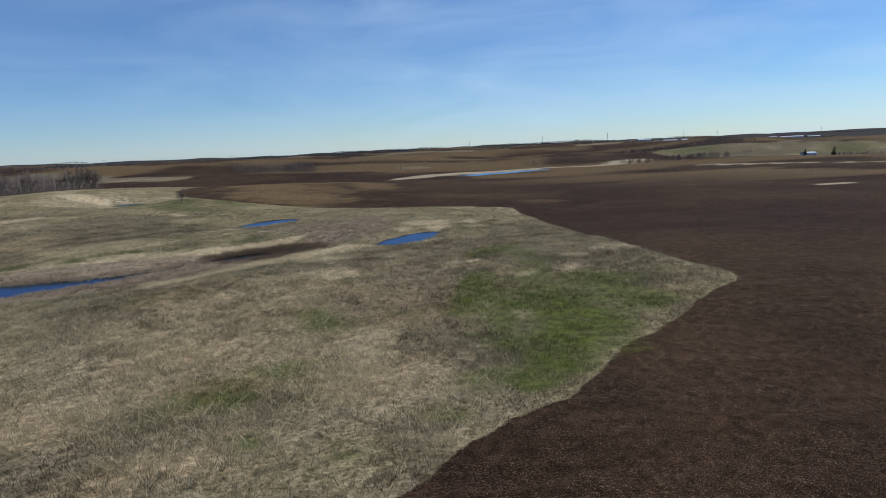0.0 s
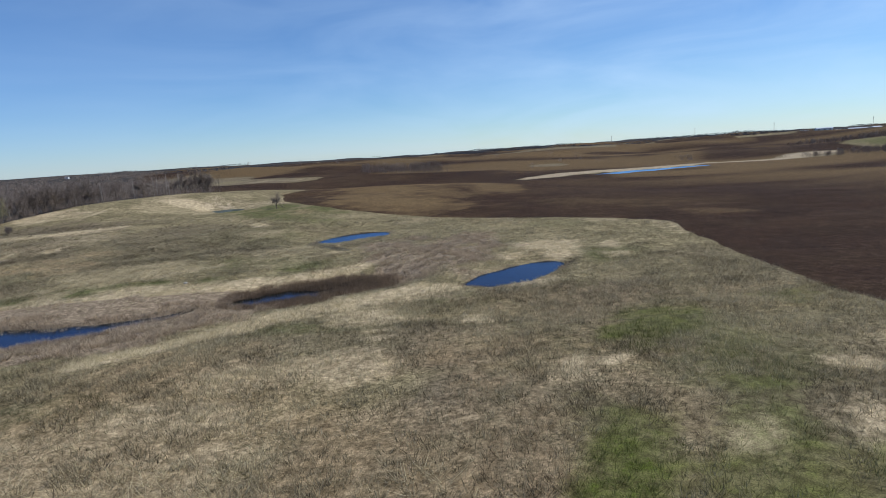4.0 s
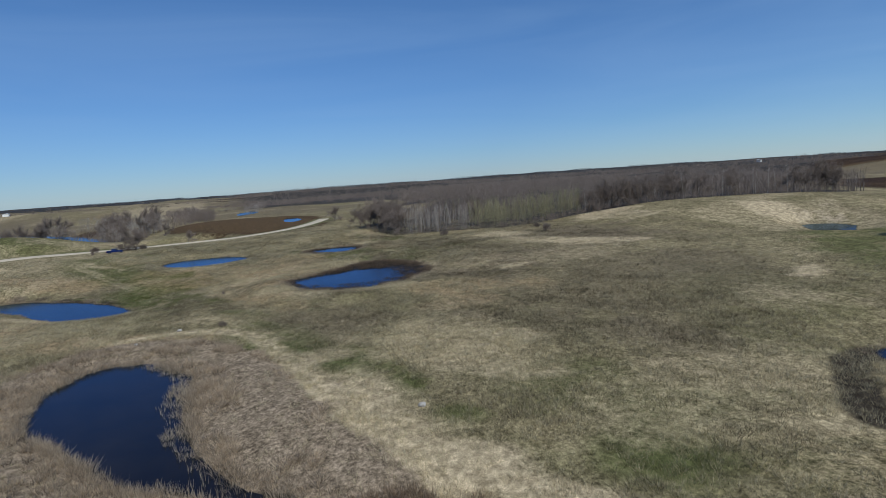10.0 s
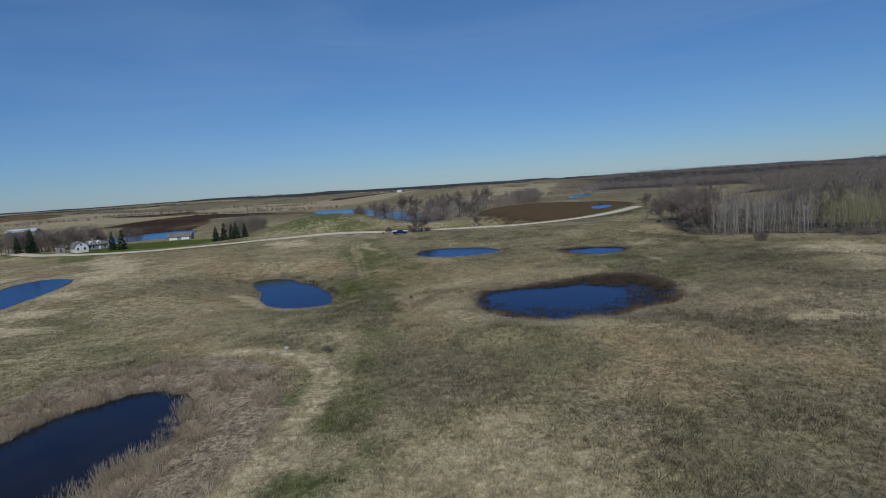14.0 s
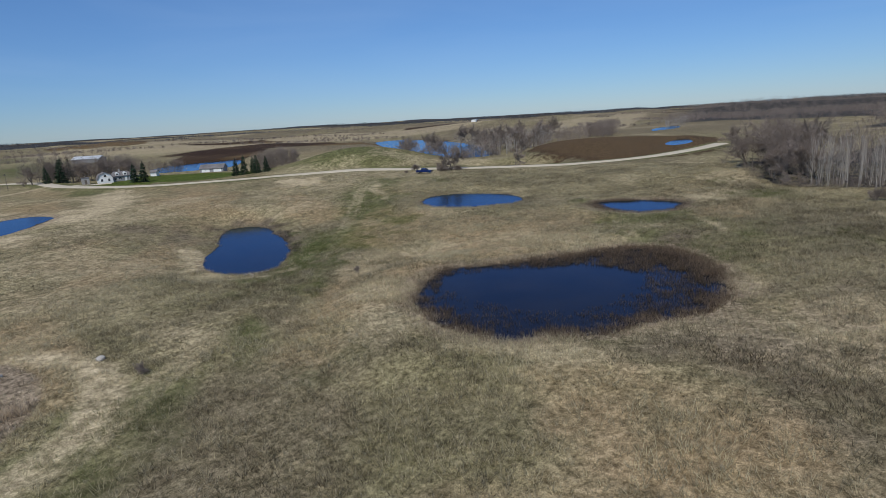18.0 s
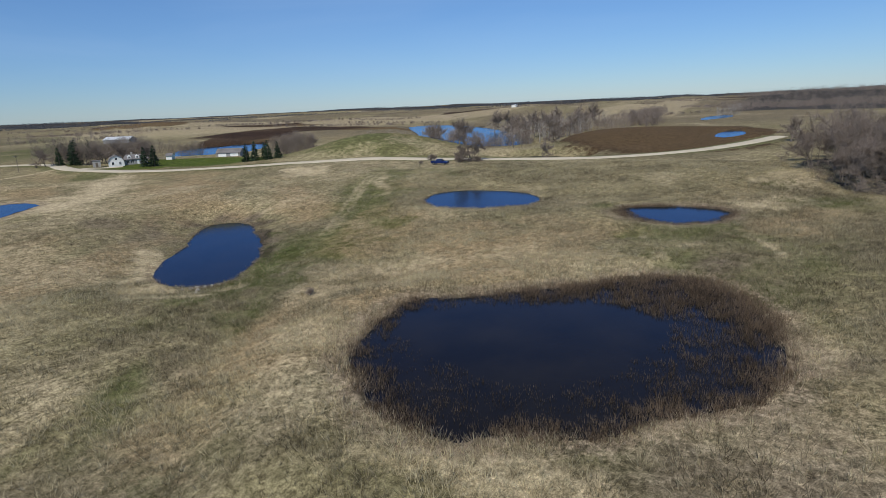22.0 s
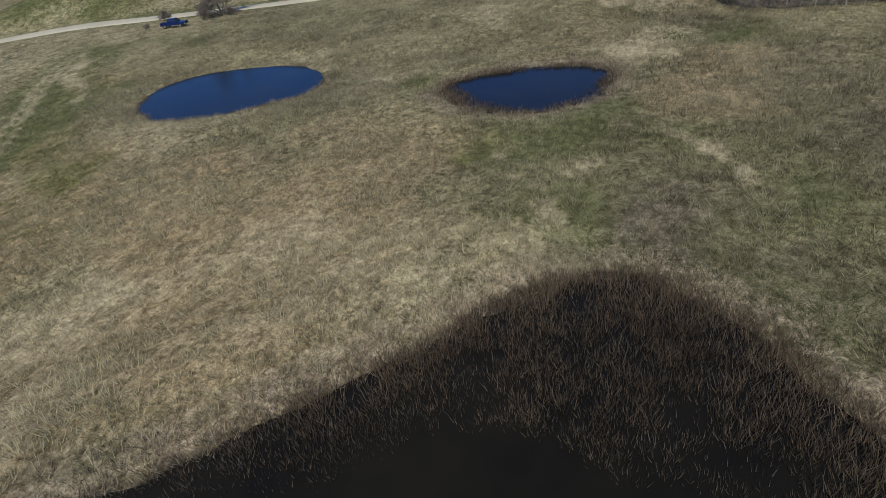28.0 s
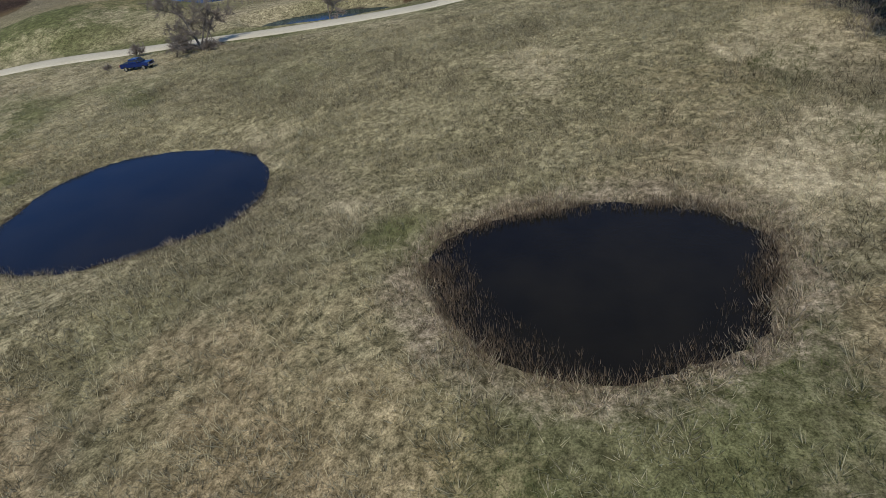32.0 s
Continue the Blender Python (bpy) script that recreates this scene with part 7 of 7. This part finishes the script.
placed(long_shed("garage", 12, 6.5, 1.9, 1.8, M_GREYWALL, M_SHINGLE, 2, "long low grey garage with white doors and a shingled roof"), -301.9, -81.1, -50 + 352)
placed(long_shed("garden_shed", 3, 3, 2.0, 1.0, M_WHITE, M_SHINGLE, 1, "little white garden shed beside the lawn"), -280.4, -98.8, 120)
placed(long_shed("pole_barn", 22, 11, 3.2, 2.0, M_GREYWALL, M_TIN, 3, "long barn with a pale steel roof behind bare trees"), -368.4, -311.4, 120)
green_tree = spruce("spruce", 7.6, 3, "dark green spruce at the edge of the lawn")
standing_at(green_tree, -254.2, -68, 0, 1.3)
for sx, sy, size, text in ((-251.9, -71.5, 1.25, ""), (-268.5, -25.9, 1.1, ""), (-270.4, -22.8, 1.2, ""), (-273.1, -18.2, 1.15, ""), (-274.7, -22.1, 1.05, ""), (-275.9, -15.6, 1.0, ""), (-242.7, -112.9, 1.6, "tall dark spruce beside the farmhouse"), (-247, -119.5, 1.7, "tall dark spruce behind the farmhouse"),
                           (-238, -115.7, 1.2, "tall dark spruce behind the farmhouse"), (-273.7, -163.5, 1.5, "tall dark spruce behind the farmhouse"), (-294.1, -158.6, 1.3, "tall dark spruce behind the farmhouse"), (-287.2, -156.8, 1.2, "tall dark spruce behind the farmhouse"), (425, 630, 1.7, "dark spruce of a far farmstead"), (400, 640, 1.2, "dark spruce of a far farmstead")):
    again(green_tree, sx, sy, sx * 31, size, text)
yard = bare_tree("bare_tree", 9, 51, "leafless yard tree behind the farmhouse", low=0.2, spread_by=0.6, top=2, twig_count=11, twig_width=0.08)
standing_at(yard, -261.4, -109.9, 10)
for sx, sy, size in ((-253.7, -113.8, 0.9), (-271.3, -105.8, 0.8), (-277.7, -113.3, 1.0), (-306.3, -45.8, 0.7), (-311.1, -33.9, 0.8), (-234.3, -121.2, 0.9)):
    again(yard, sx, sy, sx * 17, size)
for sx, sy, size in ((-392.2, -19.5, 1.35), (-409.3, -13.3, 1.6), (-408.3, -30.3, 1.4), (-445.4, -35.9, 1.5), (-409.3, 21.4, 1.7), (-402, 32.3, 1.6), (-397.8, 37.3, 1.3), (-444.5, 18.5, 1.7), (-415.1, 41.2, 1.5), (-454.1, 21.5, 1.5), (-479.4, 20.5, 1.6), (-433.3, 45.2, 1.3), (-466, 35.3, 1.4), (-495.7, 25.5, 1.6), (-520.1, 25.5, 1.7), (-518.2, -49.4, 1.8), (-523.7, -42.5, 1.6), (-359.4, 67.1, 0.7), (-352, 158, 0.9), (-299.9, 88.8, 0.6)):
    again(yard, sx, sy, sx * 13, size, "grey leafless tree near the water")


def post(x, y, tall, thick, label, crossbar=False):
    root = tagged(new("utility_pole" if crossbar else "post"), label, "pole" if crossbar else "post")
    bm = bmesh.new()
    bmesh.ops.create_cone(bm, cap_ends=True, segments=8, radius1=thick, radius2=thick * 0.75, depth=tall, matrix=Matrix.Translation((0, 0, tall / 2)))
    part("shaft", bm, M_POST, root)
    if crossbar:
        part("crossbar", boxed(-1.1, 1.1, -0.06, 0.06, tall - 0.7, tall - 0.55), M_POST, root)
        for k in (-1.0, 0.0, 1.0):
            part("insulator", boxed(k - 0.05, k + 0.05, -0.05, 0.05, tall - 0.55, tall - 0.4), M_CHROME, root)
    root.matrix_basis = pose(x, y, height_at(x, y) - 0.1, 0, 0, 30)
    return root


post(-221.2, -114.3, 7.5, 0.13, "weathered wooden utility pole by the road", True)


# ---- the parked truck ----
def pickup():
    root = tagged(new("pickup_truck"), "dark blue pickup truck parked in the dry grass", "truck")
    side = [(-2.85, 0.55), (2.75, 0.55), (2.85, 0.75), (2.8, 1.12), (1.35, 1.22), (-2.85, 1.22)]
    bm = prism([(0, 0)] * 0 + [(x, z) for x, z in side], -0.95, 0.95)
    bmesh.ops.rotate(bm, verts=bm.verts, cent=(0, 0, 0), matrix=Matrix.Rotation(radians(90), 3, "Z"))
    for v in bm.verts:
        v.co.x = -v.co.x
    bmesh.ops.recalc_face_normals(bm, faces=bm.faces[:])
    bmesh.ops.bevel(bm, geom=bm.edges[:], offset=0.06, segments=2, affect="EDGES")
    part("body", bm, M_BLUE, root, "dark blue painted body")
    cab = prism([(1.25, 1.2), (0.62, 1.86), (-0.95, 1.88), (-1.15, 1.2)], -0.82, 0.82)
    bmesh.ops.rotate(cab, verts=cab.verts, cent=(0, 0, 0), matrix=Matrix.Rotation(radians(90), 3, "Z"))
    for v in cab.verts:
        v.co.x = -v.co.x
        if v.co.z > 1.5:
            v.co.y *= 0.9
    bmesh.ops.recalc_face_normals(cab, faces=cab.faces[:])
    bmesh.ops.bevel(cab, geom=cab.edges[:], offset=0.07, segments=2, affect="EDGES")
    part("cab", cab, M_BLUE, root)
    for s in (-1, 1):
        for x0, x1 in ((-0.85, -0.05), (0.05, 0.8)):
            part("side_window", boxed(x0, x1, s * 0.77 - 0.02, s * 0.77 + 0.05 * (s > 0) + 0.02, 1.3, 1.7), M_PANE, root)
        part("mirror", boxed(0.85, 1.0, s * 1.0 - 0.12, s * 1.0 + 0.12, 1.25, 1.45, bevel=0.03), M_BLACK, root)
        part("headlight", boxed(2.76, 2.88, s * 0.7 - 0.16, s * 0.7 + 0.16, 0.85, 1.05), M_CHROME, root)
        part("tail_light", boxed(-2.9, -2.8, s * 0.85 - 0.07, s * 0.85 + 0.07, 0.8, 1.15), M_RED, root)
    shield = boxed(0.9, 0.96, -0.7, 0.7, 1.28, 1.8)
    for v in shield.verts:
        v.co.x += (1.54 - v.co.z) * 0.9
    part("windscreen", shield, M_PANE, root)
    part("bed", boxed(-2.72, -1.22, -0.78, 0.78, 1.16, 1.245), M_BLACK, root, "black bed liner")
    part("front_bumper", boxed(2.78, 2.98, -0.92, 0.92, 0.5, 0.72, bevel=0.04), M_CHROME, root)
    part("rear_bumper", boxed(-3.0, -2.82, -0.9, 0.9, 0.5, 0.7, bevel=0.04), M_CHROME, root)
    part("grille", boxed(2.82, 2.9, -0.5, 0.5, 0.8, 1.08), M_BLACK, root)
    for x in (-1.85, 1.8):
        for s in (-1, 1):
            bm = bmesh.new()
            bmesh.ops.create_cone(bm, cap_ends=True, segments=18, radius1=0.4, radius2=0.4, depth=0.27, matrix=Matrix.Translation((x, s * 0.86, 0.4)) @ Matrix.Rotation(radians(90), 4, "X"))
            tyre = part("wheel", bm, M_TYRE, root)
            bm = bmesh.new()
            bmesh.ops.create_cone(bm, cap_ends=True, segments=14, radius1=0.23, radius2=0.23, depth=0.29, matrix=Matrix.Translation((x, s * 0.865, 0.4)) @ Matrix.Rotation(radians(90), 4, "X"))
            part("rim", bm, M_CHROME, tyre)
    return root


placed(pickup(), -270.8, 66.6, 97)

# ---- stones ----
def stone(x, y, size, seed, label):
    random.seed(seed)
    bm = bmesh.new()
    bmesh.ops.create_icosphere(bm, subdivisions=2, radius=size)
    for v in bm.verts:
        v.co *= 1 + 0.22 * noise.noise(v.co * (2.0 / size) + Vector((seed, 0, 0)))
        v.co.z *= 0.7
    me = bpy.data.meshes.new("fieldstone")
    bm.to_mesh(me)
    bm.free()
    me.materials.append(M_ROCK)
    ob = tagged(new("fieldstone", me), label, "stone")
    ob.matrix_basis = pose(x, y, height_at(x, y) + size * 0.25, 0, 0, seed * 40)


stone(-73.4, 148.7, 0.42, 1, "pale fieldstone on the bank above the cattails")
stone(-126.1, 116.1, 0.45, 2, "pale fieldstone beside the cattail belt")
stone(-119.5, 110.7, 0.28, 3, "small pale fieldstone in the grass")
stone(-162.1, 98.1, 0.35, 4, "pale stone at the pond's edge")
stone(-161, 99.3, 0.28, 5, "pale stone at the pond's edge")
for k, (dx, dy, size) in enumerate(((0, 0, 0.34), (0.9, 0.5, 0.24), (-0.8, -0.2, 0.28), (0.3, 1.0, 0.2), (1.7, 1.2, 0.27), (-1.7, -1.0, 0.2), (2.6, 1.6, 0.18), (-0.4, 0.8, 0.16))):
    stone(-163.2 - dx, 96.2 + dy, size, 11 + k, "pale stone in a heap at the pond's edge")


# ---- far buildings and masts ----
def mast(head, away, tall):
    x, y = math.sin(radians(head)) * away, math.cos(radians(head)) * away
    root = tagged(new("mast"), "thin grey mast on the horizon", "mast", "masts on the ridge")
    bm = bmesh.new()
    bmesh.ops.create_cone(bm, cap_ends=True, segments=6, radius1=0.7, radius2=0.45, depth=tall, matrix=Matrix.Translation((0, 0, tall / 2)))
    part("shaft", bm, M_STONE, root)
    part("head", boxed(-1.6, 1.6, -0.4, 0.4, tall - 3, tall - 2.2), M_STONE, root)
    root.matrix_basis = pose(x, y, height_at(x, y) - 0.5)


for head in (3, 10, 16, 22.6, 25.3, 33):
    mast(head, 2300, 36)


def far_building(x, y, w, d, h, turn, mat, label):
    root = tagged(new("far_building"), label, "building", "buildings of the far town")
    part("wall", boxed(-w / 2, w / 2, -d / 2, d / 2, -1, h), mat, root)
    part("roof", sheet_roof([(d / 2 + 0.5, h - 0.1), (0, h + d * 0.12), (-d / 2 - 0.5, h - 0.1)], -w / 2 - 0.5, w / 2 + 0.5, 0.3), M_TIN, root)
    for k in range(3):
        part("door", boxed(-w / 2 + w * (k + 0.35) / 3, -w / 2 + w * (k + 0.65) / 3, -d / 2 - 0.1, -d / 2 + 0.05, 0, h * 0.6), M_GREYWALL, root)
    root.matrix_basis = pose(x, y, height_at(x, y), 0, 0, turn)


rng = random.Random(9)
for k in range(16):
    head, away = 18 + 0.95 * k + rng.uniform(-0.4, 0.4), rng.uniform(1500, 1900)
    far_building(math.sin(radians(head)) * away, math.cos(radians(head)) * away, rng.uniform(12, 45), rng.uniform(10, 16), rng.uniform(3.5, 6), rng.uniform(-30, 30), M_WHITE if k % 3 else M_GREYWALL,
                 "low white building in the far town" if k % 3 else "low grey building in the far town")
for head, away in ((-117, 1000), (-113, 1300), (-46, 1500)):
    far_building(-115 + math.sin(radians(head)) * away, 175 + math.cos(radians(head)) * away, rng.uniform(8, 16), 8, 4.5, rng.uniform(-40, 40), M_WHITE, "white farm building far across the fields")
far_building(410, 650, 15, 9, 4.5, 20, M_WHITE, "white farm building far across the fields")
